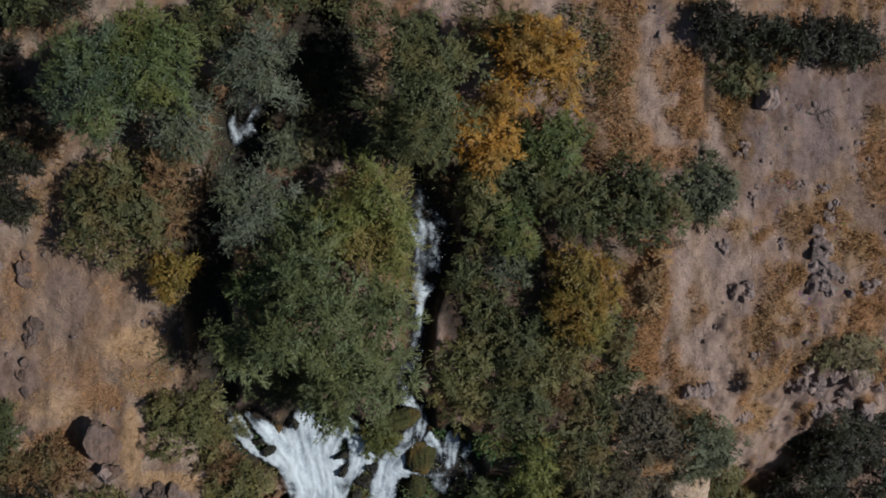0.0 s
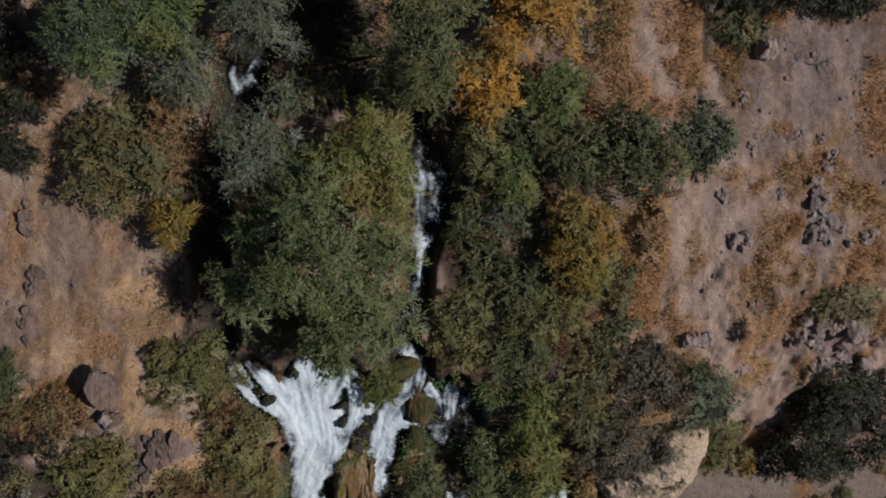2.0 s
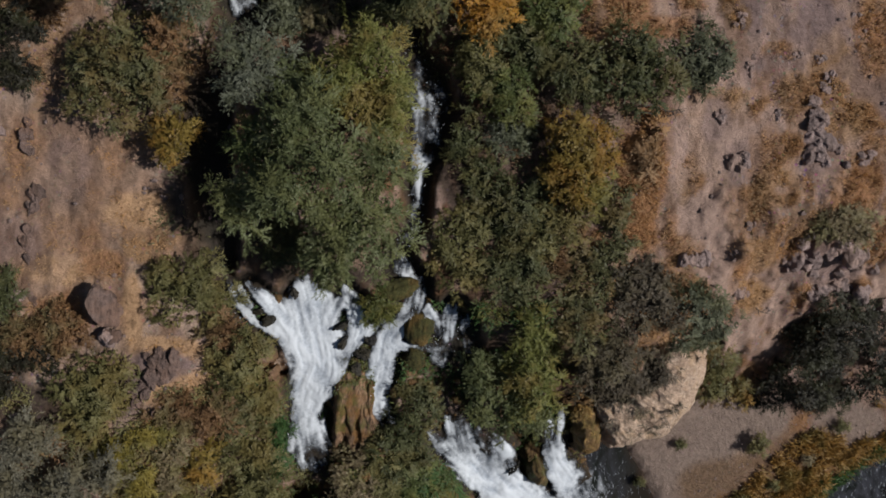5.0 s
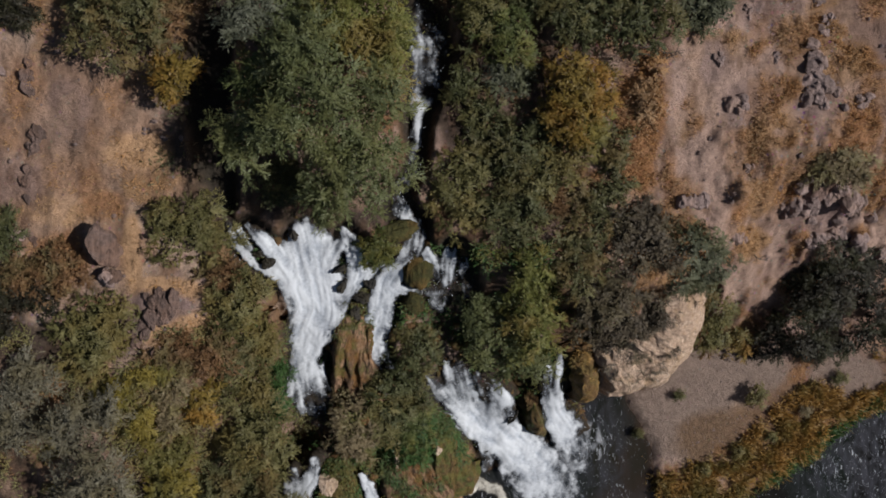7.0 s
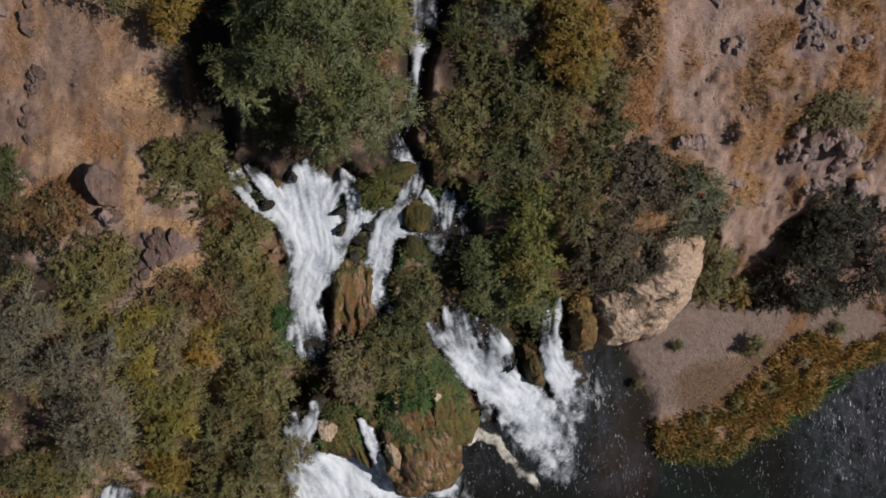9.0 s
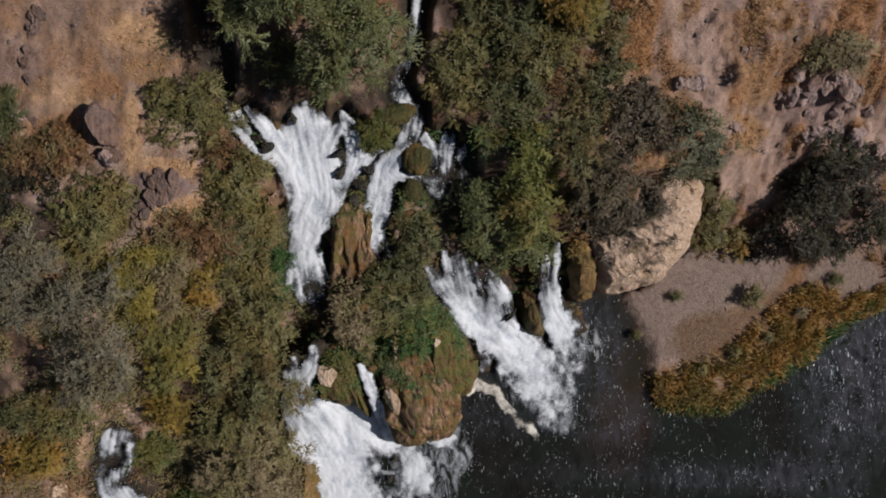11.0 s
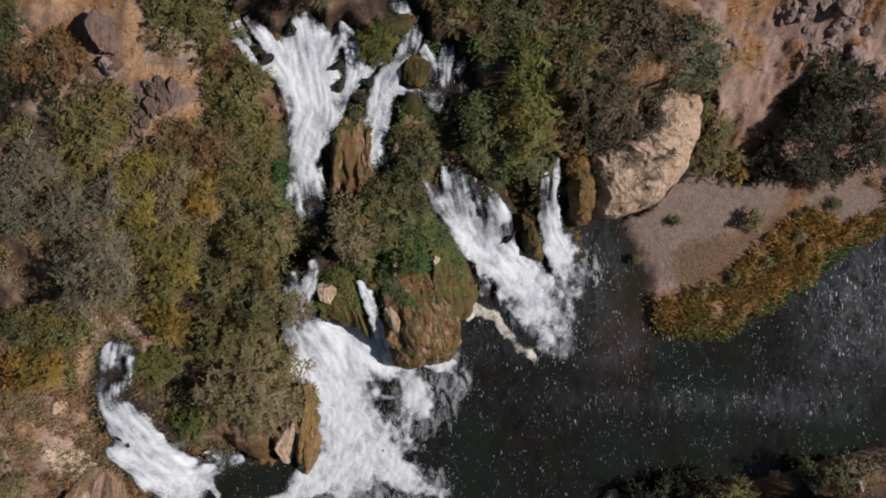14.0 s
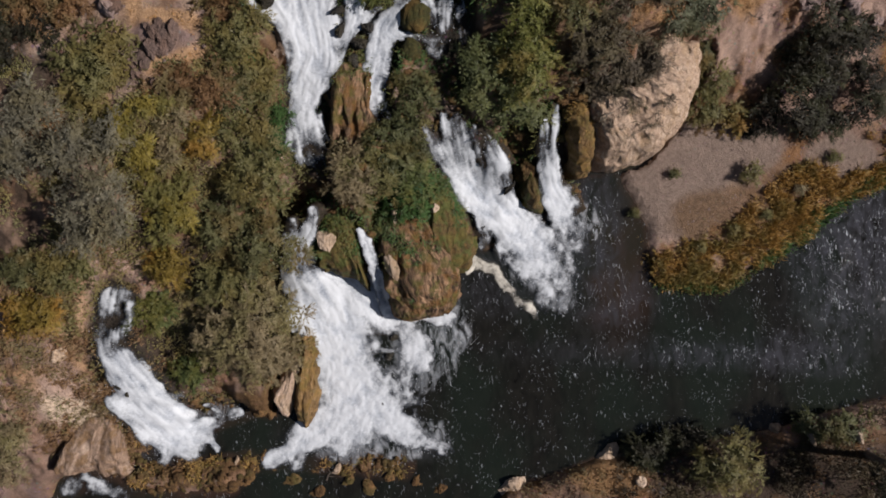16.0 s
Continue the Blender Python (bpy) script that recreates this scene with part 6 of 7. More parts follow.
rock(14.9, -47.5, 1.3, 1.2, 0.9, "tufa", "pale rock at the water's edge", group="pale tufa rocks")
rock(6.6, -50.5, 1.5, 1.2, 0.7, "tufa", "pale flat rock in the river", group="pale tufa rocks")
rock(21.5, -1.1, 0.5, 0.5, 0.4, "basalt", "dark mauve stone on the dry slope", sink=0.6, group="weathered basalt stones")
rock(20.4, -0.7, 0.3, 0.4, 0.3, "basalt", "dark mauve stone on the dry slope", sink=0.6, group="weathered basalt stones")
rock(27.2, -1, 0.6, 0.6, 0.5, "basalt", "dark mauve boulder on the dry slope", sink=0.6, group="weathered basalt stones")
rock(28.2, -0.1, 0.5, 0.5, 0.4, "basalt", "dark mauve boulder on the dry slope", sink=0.6, group="weathered basalt stones")
rock(26.5, 0.4, 0.5, 0.6, 0.4, "basalt", "dark mauve boulder on the dry slope", sink=0.6, group="weathered basalt stones")
rock(28.8, -1.2, 0.4, 0.4, 0.3, "basalt", "dark mauve stone on the dry slope", sink=0.6, group="weathered basalt stones")
rock(22.7, 12.5, 0.9, 1, 0.7, "basalt", "bluish grey weathered boulder", group="weathered basalt stones")
rock(26.9, 2.1, 0.3, 0.5, 0.3, "basalt", "dark mauve stone on the dry slope", sink=0.6, group="weathered basalt stones")
rock(25.6, -4.5, 0.4, 0.3, 0.3, "basalt", "dark stone on the steep slope", sink=0.6, group="weathered basalt stones")
rock(31, -8.8, 0.7, 0.6, 0.5, "basalt", "dark stone on the steep slope", sink=0.6, group="weathered basalt stones")
rock(33.3, -10.1, 0.9, 0.7, 0.5, "basalt", "dark stone on the steep slope", sink=0.6, group="weathered basalt stones")
rock(28.8, -8.8, 0.6, 0.5, 0.4, "basalt", "dark stone on the steep slope", sink=0.6, group="weathered basalt stones")
rock(33.9, -8.4, 0.7, 0.6, 0.5, "basalt", "dark stone on the steep slope", sink=0.6, group="weathered basalt stones")
rock(35.7, -11.4, 0.7, 0.7, 0.5, "basalt", "dark stone on the steep slope", sink=0.6, group="weathered basalt stones")
rock(24.8, -6.7, 0.4, 0.4, 0.3, "basalt", "dark stone on the steep slope", sink=0.6, group="weathered basalt stones")
rock(17, -7.9, 0.6, 0.5, 0.5, "basalt", "pale brown stone at the cliff edge", group="weathered basalt stones")
rock(-29.6, -10.6, 0.6, 0.5, 0.5, "basalt", "brown stone on the dry bank", group="weathered basalt stones")
rock(-30.7, 0.9, 0.4, 0.6, 0.4, "basalt", "brown stone on the dry bank", group="weathered basalt stones")
rock(-23.2, -13.4, 0.8, 0.7, 0.7, "basalt", "brown boulder on the dry bank", group="weathered basalt stones")
rock(29.3, -45.4, 0.6, 0.7, 0.5, "tufa", "pale rock on the river bank", group="pale tufa rocks")
rock(17.3, -49.7, 0.6, 0.5, 0.4, "tufa", "pale rock on the river bank", group="pale tufa rocks")
rock(35.8, -45.9, 1, 0.5, 0.5, "tufa", "pinkish rock on the river bank", group="pale tufa rocks")
rock(31.9, -46.1, 0.8, 0.4, 0.4, "tufa", "pinkish rock on the river bank", group="pale tufa rocks")
rock(27.6, -45, 0.7, 0.5, 0.4, "tufa", "pinkish rock on the river bank", group="pale tufa rocks")
rock(10.7, -18.8, 0.7, 1.5, 1.1, "wet", "wet brown rock beside the slim fall", sink=0.5, group="wet brown tufa rocks")
rock(7.3, -23.3, 1, 1.3, 0.9, "wet", "wet brown rock between two falls", sink=0.5, group="wet brown tufa rocks")
rock(-18.2, -49.2, 1.1, 0.8, 0.6, "wet", "rusty brown wet rock on the river sill", z=-0.05, sink=0.7, group="wet brown tufa rocks")
rock(-16.3, -50, 0.9, 0.7, 0.6, "wet", "rusty brown wet rock on the river sill", z=-0.05, sink=0.7, group="wet brown tufa rocks")
rock(-14.7, -48, 0.8, 0.6, 0.6, "wet", "rusty brown wet rock on the river sill", z=-0.05, sink=0.7, group="wet brown tufa rocks")
rock(-20.7, -49.9, 1, 0.8, 0.6, "wet", "rusty brown wet rock on the river sill", z=-0.05, sink=0.7, group="wet brown tufa rocks")
rock(-8.6, -49, 0.7, 0.5, 0.6, "tufa", "pale worn rock on the river sill", z=-0.05, sink=0.58, group="pale tufa rocks")
rock(-4, -49.6, 0.9, 0.7, 0.6, "wet", "rusty brown wet rock on the river sill", z=-0.05, sink=0.7, group="wet brown tufa rocks")
rock(-1.5, -50.1, 0.8, 0.6, 0.6, "wet", "rusty brown wet rock on the river sill", z=-0.05, sink=0.7, group="wet brown tufa rocks")
rock(-5.9, -50.6, 1, 0.8, 0.6, "wet", "rusty brown wet rock on the river sill", z=-0.05, sink=0.7, group="wet brown tufa rocks")
rock(-12.4, -50.2, 1, 0.8, 0.6, "wet", "rusty brown wet rock on the river sill", z=-0.05, sink=0.7, group="wet brown tufa rocks")
rock(-10.3, -51.1, 0.9, 0.7, 0.6, "wet", "rusty brown wet rock on the river sill", z=-0.05, sink=0.7, group="wet brown tufa rocks")
rock(-23.1, -50.6, 0.9, 0.7, 0.6, "wet", "rusty brown wet rock on the river sill", z=-0.05, sink=0.7, group="wet brown tufa rocks")
rock(-17.3, -48.4, 0.6, 0.4, 0.6, "tufa", "pale worn rock on the river sill", z=-0.05, sink=0.58, group="pale tufa rocks")
rock(0.4, -50.9, 0.8, 0.6, 0.6, "wet", "rusty brown wet rock on the river sill", z=-0.05, sink=0.7, group="wet brown tufa rocks")
rock(-7.7, -50.1, 0.8, 0.6, 0.6, "wet", "rusty brown wet rock on the river sill", z=-0.05, sink=0.7, group="wet brown tufa rocks")
def rubble(x, y, rx, ry, count, label, stone="basalt", big=1.0):
    """Broken stones lying close together."""
    rng = random.Random(int(x * 70 + y * 13))
    for k in range(count):
        a, q = 2.399963 * k + rng.uniform(-0.6, 0.6), math.sqrt((k + 0.3) / count)
        size = (min(rx, ry) * rng.uniform(0.3, 0.75) + 0.06) * big
        rock(x + rx * q * math.cos(a), y + ry * q * math.sin(a), size, size * rng.uniform(0.9, 1.5), size * 0.8, stone, label, sink=0.5, turn=rng.uniform(-25, 25) if stone == "cracked" else None, group="weathered basalt stones")


rock(-23.6, -11.2, 1.65, 1.85, 1.5, "cracked", "large cracked dark brown boulder on the dry bank", sink=0.35, turn=4, group="cracked basalt rocks")
rock(-22.8, -13.4, 0.85, 0.85, 0.8, "cracked", "cracked brown boulder beside a larger one", sink=0.4, turn=-10, group="cracked basalt rocks")
rubble(-19.6, -15.4, 1.36, 1.04, 13, "low cracked rock beside a sandy path", "cracked")
rubble(-21.4, -17.3, 0.72, 1.36, 9, "low cracked rock beside a sandy path", "cracked")
rubble(-19.8, -18.9, 0.64, 0.56, 4, "low cracked rock beside a sandy path", "cracked")
rubble(-29.1, 0.6, 0.3, 1.1, 4, "upright dark slab of rock on the dry bank", "cracked", 2.3)
rubble(-28.6, -3.6, 0.3, 1.3, 5, "broken dark stone in the dry bank", "cracked", 2.2)
rubble(-29, -7, 0.28, 1.36, 5, "thin dark slab of rock in the dry bank", "cracked", 2.3)
rubble(-28.7, -10.8, 0.48, 0.48, 3, "pale brown stone at the gully's rim", "cracked")
rubble(26.6, 2.3, 0.64, 1.44, 8, "dark broken basalt stone on the dry slope", big=1.25)
rubble(26.6, -0.1, 0.88, 1.04, 9, "dark broken basalt stone among dry grass", big=1.25)
rubble(21.2, -1.1, 0.56, 0.64, 5, "dark basalt stone on pale earth", big=1.25)
rubble(21, 9, 0.44, 0.8, 5, "dark rock at the foot of a brown bank")
rubble(21.8, 5.7, 0.36, 0.88, 5, "dark rock among dry earth")
rubble(25, 6.4, 0.44, 0.32, 4, "small dark rock in mauve earth")
rubble(26.7, 6.3, 0.44, 0.36, 4, "small dark rock in mauve earth")
rubble(27.3, 4.8, 0.44, 1.04, 5, "dark rock in mauve earth")
rubble(19.6, 2.2, 0.48, 0.48, 4, "dark stone beside dry bushes")
rubble(23.8, 2.3, 0.32, 0.32, 4, "small dark stone among dry grass")
rubble(21.9, -5.5, 0.36, 0.36, 4, "small dark stone on pale earth")
rubble(20.6, -7.6, 0.24, 0.48, 4, "dark stone at the edge of the slope")
rubble(30.3, -0.7, 0.56, 0.56, 5, "dark broken stone beside dry grass")
rubble(27.8, -7.8, 0.75, 0.5, 6, "broken brown rock on the steep slope", big=1.5)
rubble(26.3, -8.1, 0.67, 0.59, 6, "broken brown rock on the steep slope", big=1.5)
rubble(29.8, -7, 0.59, 0.75, 6, "broken brown rock on the steep slope", big=1.5)
rubble(31.5, -7.7, 0.92, 0.75, 6, "broken brown rock on the steep slope", big=1.5)
rubble(29.5, -10.3, 0.69, 0.52, 6, "broken brown rock on the steep slope", big=1.5)
rubble(31.4, -9.9, 1.12, 0.6, 6, "broken brown rock on the steep slope", big=1.5)
rubble(33, -11, 0.69, 0.61, 6, "broken brown rock on the steep slope", big=1.5)
rubble(22.5, -10.4, 0.68, 0.34, 6, "broken brown rock on the steep slope", big=1.5)
rubble(18.1, -7.9, 0.81, 0.56, 6, "broken brown rock on the steep slope", big=1.5)
rubble(26.9, -6.4, 0.66, 0.5, 6, "broken brown rock on the steep slope", big=1.5)

rock(-7.3, -12.7, 0.32, 0.8, 0.5, "black", "black wet rock standing out of the white water", z=10.7, sink=0.55, group="black wet rocks")
rock(-7.2, -14.1, 0.34, 0.7, 0.5, "black", "black wet rock standing out of the white water", z=10.2, sink=0.55, group="black wet rocks")
rock(-12.5, -12.4, 0.55, 0.4, 0.4, "black", "black wet rock standing out of the white water", z=11.2, sink=0.55, group="black wet rocks")
rock(-13.2, -11.7, 0.3, 0.45, 0.35, "black", "black wet rock standing out of the white water", z=11.4, sink=0.55, group="black wet rocks")
rock(-5.3, -13.9, 0.6, 0.5, 0.5, "black", "black wet rock standing out of the white water", z=10.1, sink=0.55, group="black wet rocks")
rock(-5.8, -14.9, 0.5, 0.7, 0.5, "black", "black wet rock standing out of the white water", z=9.8, sink=0.55, group="black wet rocks")
rock(-6.3, -16.1, 0.55, 0.6, 0.5, "black", "black wet rock standing out of the white water", z=9.3, sink=0.55, group="black wet rocks")
rock(-8.2, -18.3, 0.3, 0.7, 0.4, "black", "black wet rock standing out of the white water", z=8.8, sink=0.55, group="black wet rocks")
rock(-10.5, -10.4, 0.5, 0.45, 0.4, "black", "black wet rock standing out of the white water", z=11.6, sink=0.55, group="black wet rocks")
rock(-2.6, -13.6, 0.3, 0.5, 0.4, "black", "black wet rock standing out of the white water", z=9.9, sink=0.55, group="black wet rocks")
rock(-2.4, -15.5, 0.5, 0.6, 0.5, "black", "black wet rock standing out of the white water", z=9.3, sink=0.55, group="black wet rocks")
rock(3.9, -27.9, 0.35, 0.5, 0.3, "black", "black wet rock standing out of the white water", z=1.3, sink=0.55, group="black wet rocks")
rock(6, -25, 0.4, 0.8, 0.6, "black", "black wet rock standing out of the white water", z=2.9, sink=0.55, group="black wet rocks")
rock(-25.5, -41.2, 0.7, 0.4, 0.4, "black", "black wet rock standing out of the white water", z=5.3, sink=0.55, group="black wet rocks")
rock(-24.9, -41.7, 0.5, 0.3, 0.35, "black", "black wet rock standing out of the white water", z=4.8, sink=0.55, group="black wet rocks")
rock(-5.6, -38.9, 0.5, 0.35, 0.3, "black", "black wet rock standing out of the white water", z=0.15, sink=0.55, group="black wet rocks")
rock(-4.2, -39.4, 0.6, 0.4, 0.3, "black", "black wet rock standing out of the white water", z=0.1, sink=0.55, group="black wet rocks")
rock(-3.7, -37.7, 0.5, 0.35, 0.25, "black", "black wet rock standing out of the white water", z=0.1, sink=0.55, group="black wet rocks")
rock(-4.7, -43.5, 0.25, 0.2, 0.2, "black", "black wet rock standing out of the white water", z=0.1, sink=0.55, group="black wet rocks")

for _face in Face.made:
    _face.build()


# ---- ground cover ----
def tufts(name, label, leaves, seed, count, box, chance, blade, wide, per=6, spread_=0.14, lift=0.9):
    """Tufts of blades over a stretch of the land, where chance(x, y) says."""
    rng = np.random.default_rng(seed)
    x, y = rng.uniform(box[0], box[1], count), rng.uniform(box[2], box[3], count)
    keep = rng.uniform(size=count) < chance(x, y)
    x, y = x[keep], y[keep]
    z = heights(x, y)
    n = len(x)
    at = np.repeat(np.stack([x, y, z], 1), per, 0)
    size = np.repeat(rng.uniform(0.6, 1.4, n), per)
    way = rng.normal(size=(n * per, 3)) * (0.6, 0.6, 0.25) + (0, 0, lift)
    root = at + rng.normal(size=(n * per, 3)) * (spread_, spread_, 0.02)
    # normals tilted up and sunward (+x), so the blades shade as lit
    out = np.tile((0.5, 0.0, 0.6), (n * per, 1))
    v, f, turned = blades(rng, root, way, blade, wide, out)
    tones = np.repeat(np.clip(rng.normal(0.5, 0.2, n) + 0.25 * fbm(x, y, 1.2, seed + 300), 0, 1), per)
    tagged(new(name, leaf_mesh(name, v, f, turned, LEAVES[leaves], tones)), label, "grass", kind="stuff")


def off_water(x, y):
    far = np.full(x.shape, 9.0)
    for line in RUNS:
        for px, py, _, w, _ in line[::5]:
            far = np.minimum(far, np.hypot(x - px, y - py) - w / 2)
    return far > 0.15


def dry_grass(x, y):
    """Where the soil bears dry grass."""
    i = np.clip(np.searchsorted(GX, x), 0, len(GX) - 1)
    j = np.clip(np.searchsorted(GY, y), 0, len(GY) - 1)
    return GRASSY[j, i] * (heights(x, y) > 1.2) * off_water(x, y)


tufts("dry_grass", "tufts of rusty dry grass over the slope", "straw", 1, 30000, (10, 44, -16, 26), dry_grass, 0.34, 0.045)
tufts("dry_grass", "tufts of straw-coloured dry grass on the bank", "straw", 2, 7000, (-38, -14, -22, 24), dry_grass, 0.32, 0.045)


def left_slope(x, y):
    bank = smooth((-20.5 - x) / 2) * smooth((-36 - y) / 3)
    return (0.8 - 0.65 * bank) * smooth(fbm(x, y, 2.5, 131) * 2 + 0.6) * (heights(x, y) > 0.3) * off_water(x, y)


tufts("scrub", "low olive and brown scrub on the slope", "olive", 3, 17000, (-36, -9.8, -48, -17), left_slope, 0.42, 0.07, 7, 0.2)
tufts("scrub", "low rusty scrub on the slope", "rust", 4, 9000, (-36, -9.8, -48, -17), lambda x, y: smooth(fbm(x, y, 3.0, 141) * 4 - 0.3) * left_slope(x, y), 0.4, 0.07, 7, 0.2)
tufts("scrub", "rusty scrub and dry grass above the small fall", "rust", 13, 9000, (-38, -21, -50, -33), lambda x, y: 0.8 * smooth(fbm(x, y, 2.2, 143) * 4 + 0.1) * (heights(x, y) > 0.3) * off_water(x, y), 0.38, 0.07, 7, 0.2)
tufts("undergrowth", "dark undergrowth beneath the trees", "dark", 5, 20000, (-34, 14, -14, 26), lambda x, y: smooth(fbm(x, y, 3.0, 151) * 2 + 0.3) * (np.hypot((x + 4) / 19, (y - 5) / 22) < 1) * off_water(x, y), 0.4, 0.08, 6, 0.2)
tufts("moss", "hanging moss and grass on the wet rocks", "moss", 6, 16000, (-14.5, 12, -35, -11), lambda x, y: smooth(fbm(x, y, 2.0, 161) * 2.5 + 0.35) * (heights(x, y) > 0.6) * off_water(x, y), 0.4, 0.07, 7, 0.18, 0.5)
tufts("moss", "dark green hanging grass on the wet rocks", "lush", 7, 6000, (-14.5, 12, -35, -11), lambda x, y: smooth(fbm(x, y, 2.4, 171) * 3 - 0.1) * (heights(x, y) > 0.6) * off_water(x, y), 0.45, 0.07, 7, 0.18, 0.4)


def bar_band(x, y, inner, outer):
    """Between two distances in from the gravel bar's shore."""
    d = y - np.interp(x, BAR_X, BAR_Y)
    return (d > inner) & (d < outer) & (x > 17.4) & (heights(x, y) > -0.4)


def reed_chance(x, y):
    deep = np.interp(x, [17.5, 19, 25, 31, 35, 38, 44], [0.6, 3.2, 6.6, 7.6, 6.0, 5.0, 5.0])
    bare = np.hypot((x - 35.8) / 3.2, (y + 21.6) / 1.5) < 1.0 + 0.3 * fbm(x, y, 1.5, 181)
    return bar_band(x, y, 0.4, deep + 0.9 * fbm(x, y, 2.0, 182)) * ~bare * smooth(fbm(x, y, 1.3, 183) * 3 + 0.75)


tufts("reeds", "orange-brown autumn reeds on the gravel bar", "reed", 8, 26000, (17, 44, -36, -14), reed_chance, 0.62, 0.075, 7, 0.16)
tufts("reeds", "dark green reeds along the water's edge", "lush", 9, 14000, (18.5, 44, -37, -18), lambda x, y: bar_band(x, y, -0.9, 1.2 + 0.7 * smooth((x - 25) / 6) + 0.6 * fbm(x, y, 1.5, 186)) * smooth((x - 18.5) / 1.5) * 0.9, 0.6, 0.08, 7, 0.16)
tufts("bank_scrub", "dark scrub along the far river bank", "bare", 10, 9000, (2, 44, -58, -42), lambda x, y: smooth(fbm(x, y, 2.0, 191) * 3 + 0.5) * (heights(x, y) > 0.2), 0.45, 0.07, 7, 0.2)
tufts("bank_scrub", "rusty grass along the far river bank", "rust", 11, 5000, (2, 44, -58, -42), lambda x, y: smooth(fbm(x, y, 2.6, 193) * 4) * (heights(x, y) > 0.5), 0.4, 0.06, 6, 0.2)


def stones(name, label, mat, seed, count, box, chance, small, large):
    """Loose stones over a stretch of the land, too many to count."""
    rng = np.random.default_rng(seed)
    bm = bmesh.new()
    bmesh.ops.create_icosphere(bm, subdivisions=1, radius=1.0)
    ball = np.array([v.co[:] for v in bm.verts])
    tri = np.array([[v.index for v in f.verts] for f in bm.faces])
    bm.free()
    x, y = rng.uniform(box[0], box[1], count), rng.uniform(box[2], box[3], count)
    keep = rng.uniform(size=count) < chance(x, y)
    x, y = x[keep], y[keep]
    n = len(x)
    size = small + (large - small) * rng.uniform(size=n) ** 3
    v = ball[None] * (1 + rng.uniform(-0.35, 0.25, (n, len(ball), 1))) * (size[:, None] * rng.uniform(0.6, 1.3, (n, 3)))[:, None, :] * (1, 1, 0.8)
    v = v + np.stack([x, y, heights(x, y) - 0.1 * size], 1)[:, None, :]
    f = tri[None] + (np.arange(n) * len(ball))[:, None, None]
    tagged(new(name, mesh_from(name, v.reshape(-1, 3), f.reshape(-1, 3), mat)), label, "stone", kind="stuff")


def stony(x, y):
    return smooth(fbm(x * 1.6, y * 0.8, 2.4, 67) * 4 - 0.5) * (heights(x, y) > 1.0) * off_water(x, y)


stones("loose_stones", "scattered brown stones on the dry slope", BASALT, 31, 3000, (12, 44, -17, 26), stony, 0.05, 0.28)
stones("loose_stones", "scattered brown stones on the dry bank", BASALT, 32, 900, (-38, -15, -20, 14), stony, 0.06, 0.4)
stones("gravel", "fine grey gravel on the bar", BASALT, 33, 5000, (14.5, 44, -33, -17), lambda x, y: (heights(x, y) > 0.05) * (heights(x, y) < 1.6) * 0.9, 0.02, 0.1)
stones("river_stones", "wet brown stones in the shallows", WET_TUFA, 34, 2600, (-28, 2, -52.5, -46), lambda x, y: (heights(x, y) > -0.75) * 0.8, 0.1, 0.5)
stones("wet_rocks", "wet brown rocks at the foot of the falls", WET_TUFA, 35, 900, (-9, 13, -36, -16), lambda x, y: (heights(x, y) > -0.4) * off_water(x, y) * smooth(fbm(x, y, 2.0, 203) * 3 + 0.3), 0.15, 0.8)
stones("wet_rocks", "wet brown rocks at the island's foot", WET_TUFA, 36, 420, (-21, -9, -46.5, -40.5), lambda x, y: (heights(x, y) > -0.5) * (heights(x, y) < 2.2), 0.12, 0.5)
stones("shelf_rocks", "black wet rocks between the chutes", WET_TUFA, 37, 500, (-16, 2, -24, -9), lambda x, y: ~off_water(x, y - 0.5) * off_water(x, y), 0.12, 0.5)
tufts("weir_moss", "orange and green moss on the rocks below the pool", "reed", 12, 15000, (-28, 0, -53.5, -45), lambda x, y: 0.5 * smooth(fbm(x, y, 1.6, 201) * 4 - 0.1) * (heights(x, y) > -0.2) * (heights(x, y) < 1.5), 0.36, 0.07, 6, 0.18, 0.5)


def face_growth(name, label, leaves, seed, faces, high, chance, blade, wide, per=7):
    """Tufts rooted on the faces of tufa, thickest towards their tops."""
    rng = np.random.default_rng(seed)
    at = []
    for k in faces:
        p = Face.made[k].p
        nv, nu = p.shape[:2]
        v = np.linspace(0, 1, nv)[:, None] * np.ones((1, nu))
        on = rng.uniform(size=(nv, nu)) < chance * smooth((high - v) / 0.35 + 1.4 * fbm(p[..., 0], p[..., 1], 1.5, seed + k))
        at.append(p[on])
    at = np.repeat(np.concatenate(at), per, 0)
    n = len(at)
    way = rng.normal(size=(n, 3)) * (0.6, 0.5, 0.2) + (0.1, -0.5, 0.45)
    # these normals, too, are tipped up and towards the sun
    v, f, turned = blades(rng, at + rng.normal(size=(n, 3)) * 0.1, way, blade, wide, np.tile((0.3, 0.0, 0.7), (n, 1)))
    tones = np.repeat(np.clip(rng.normal(0.5, 0.2, n // per), 0, 1), per)
    tagged(new(name, leaf_mesh(name, v, f, turned, LEAVES[leaves], tones)), label, "grass", kind="stuff")


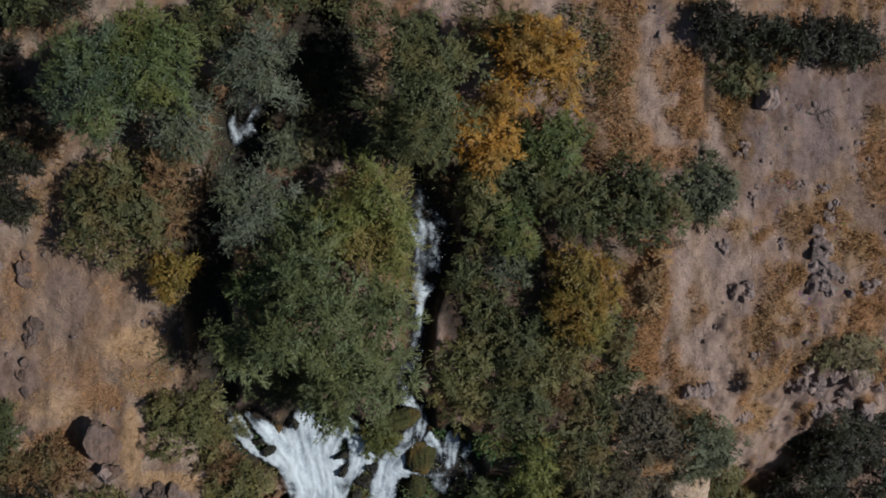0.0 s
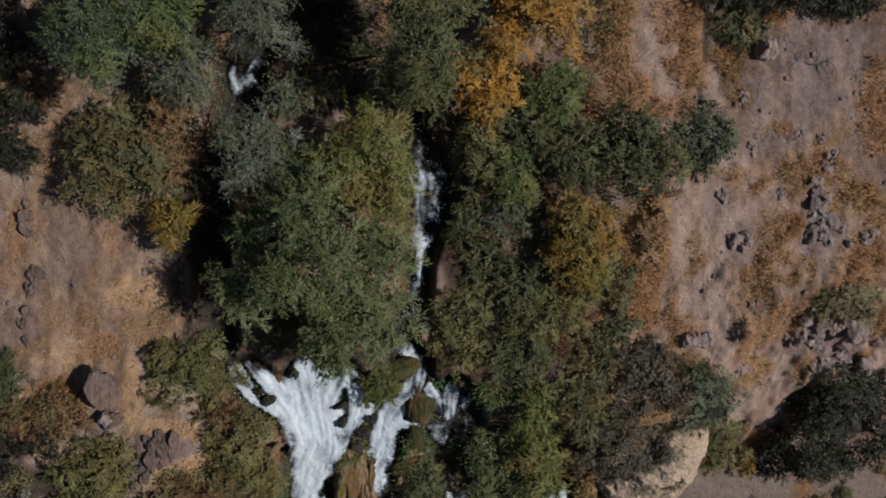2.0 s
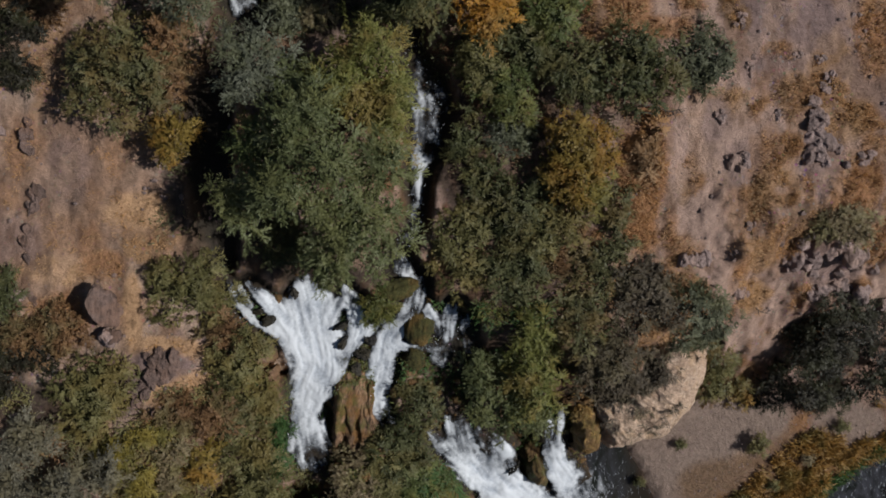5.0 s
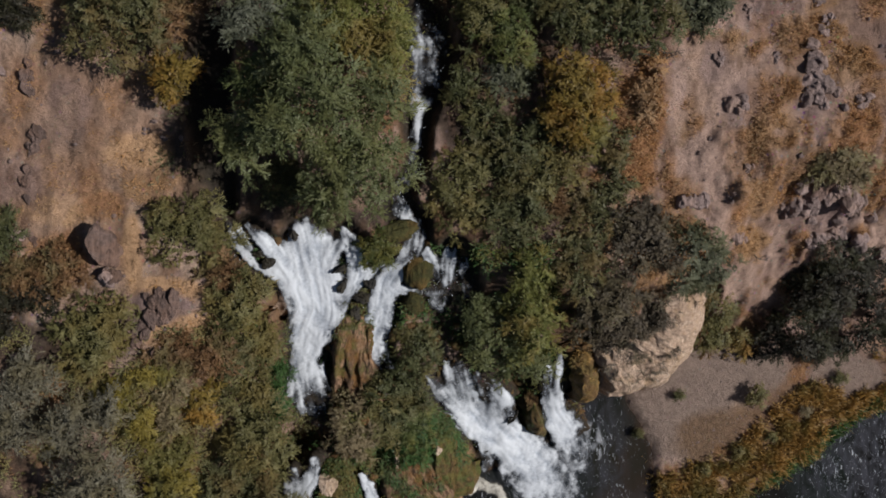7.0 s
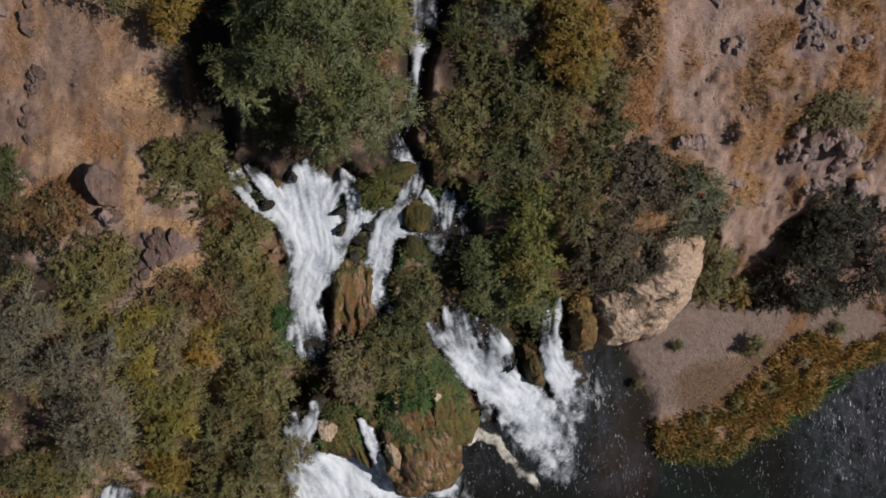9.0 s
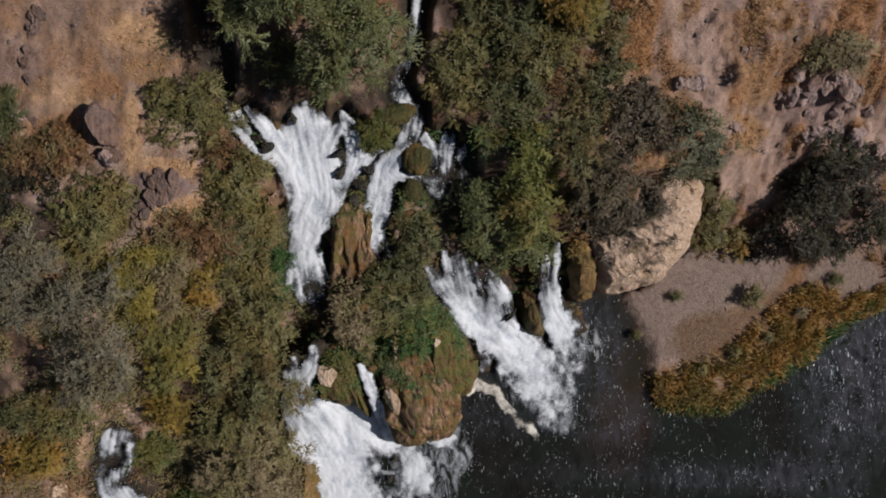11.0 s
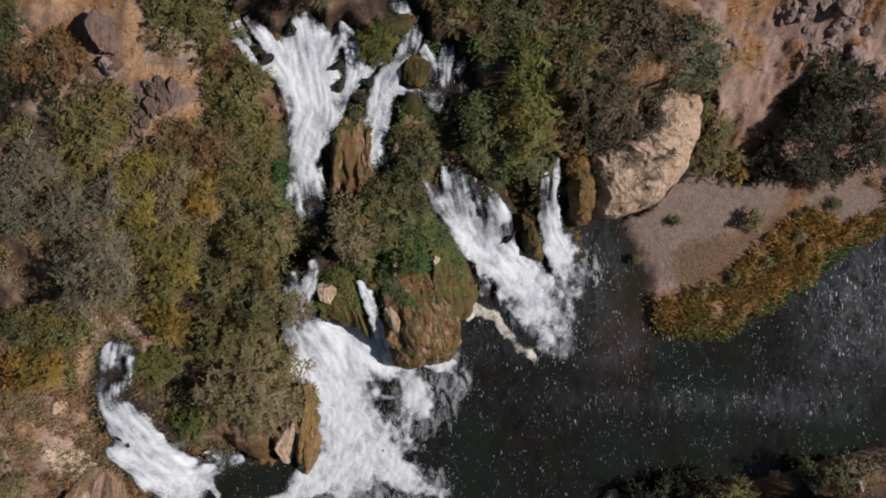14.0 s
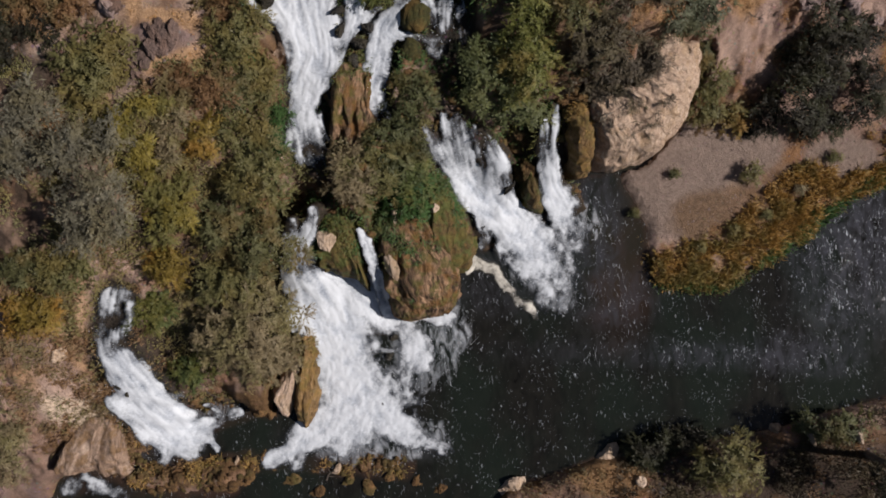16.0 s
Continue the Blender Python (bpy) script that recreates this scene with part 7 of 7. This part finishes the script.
face_growth("moss", "green and yellow moss hanging over wet tufa", "moss", 21, (0, 1, 2, 3), 0.34, 0.34, 0.34, 0.06)
face_growth("moss", "lush green grass hanging over wet tufa", "lush", 22, (1, 2, 3), 0.36, 0.2, 0.42, 0.06)
face_growth("dead_scrub", "grey-brown dead scrub hanging over pale tufa", "bare", 23, (4,), 0.38, 0.3, 0.5, 0.06)
face_growth("moss", "rusty and golden moss on a tufa wall", "reed", 24, (5, 7), 0.4, 0.12, 0.34, 0.06)


# ---- fallen wood ----
def dead_branch(x, y, length, turn, label, twigs=5):
    """A bare branch lying on the ground, with side twigs."""
    rng = np.random.default_rng(int(abs(x * 31 + y * 17)))
    root = new("dead_branch")
    root.location = (x, y, height(x, y) + 0.08)
    root.rotation_euler = (0, 0, radians(turn))
    line = [(length * (k / 6 - 0.5), 0.12 * length * math.sin(k * 1.3) * 0.5, 0.06 + 0.1 * rng.uniform()) for k in range(7)]
    limb = part("limb", mesh_from("limb", *tube(line, [0.07 * (1 - 0.12 * k) for k in range(7)], 6), BARK, True), root)
    for k in range(twigs):
        s = np.array(line[1 + k % 5])
        e = s + np.array((rng.uniform(0.1, 0.4), rng.choice((-1, 1)) * rng.uniform(0.3, 0.8), rng.uniform(0.0, 0.3))) * length * 0.35
        part("twig", mesh_from("twig", *tube([s, (s + e) / 2 + (0, 0, 0.05), e], [0.035, 0.025, 0.01], 5), BARK, True), limb)
    return tagged(root, label, "branch", "dead branches on the slope")


dead_branch(26.1, 11.6, 3.2, 8.0, "bare grey-brown branch lying on the ground")
dead_branch(15.2, 2.2, 3.6, 2.0, "bare grey-brown branch lying on the ground")
dead_branch(15.6, 2.6, 3.0, -6.0, "bare grey-brown branch lying on the ground")
dead_branch(30.4, 15.7, 2.6, 25.0, "bare grey-brown branch lying on the ground")
dead_branch(24.6, -11.6, 2.2, -30.0, "bare grey-brown branch lying on the ground")
dead_branch(28.5, -5.7, 2.6, 4.0, "bare grey-brown branch lying on the ground")
dead_branch(-8.9, -49.1, 2.4, 60.0, "bare grey-brown branch lying on the ground")
dead_branch(-19.2, -42.1, 2.4, -35.0, "bare grey-brown branch lying on the ground")
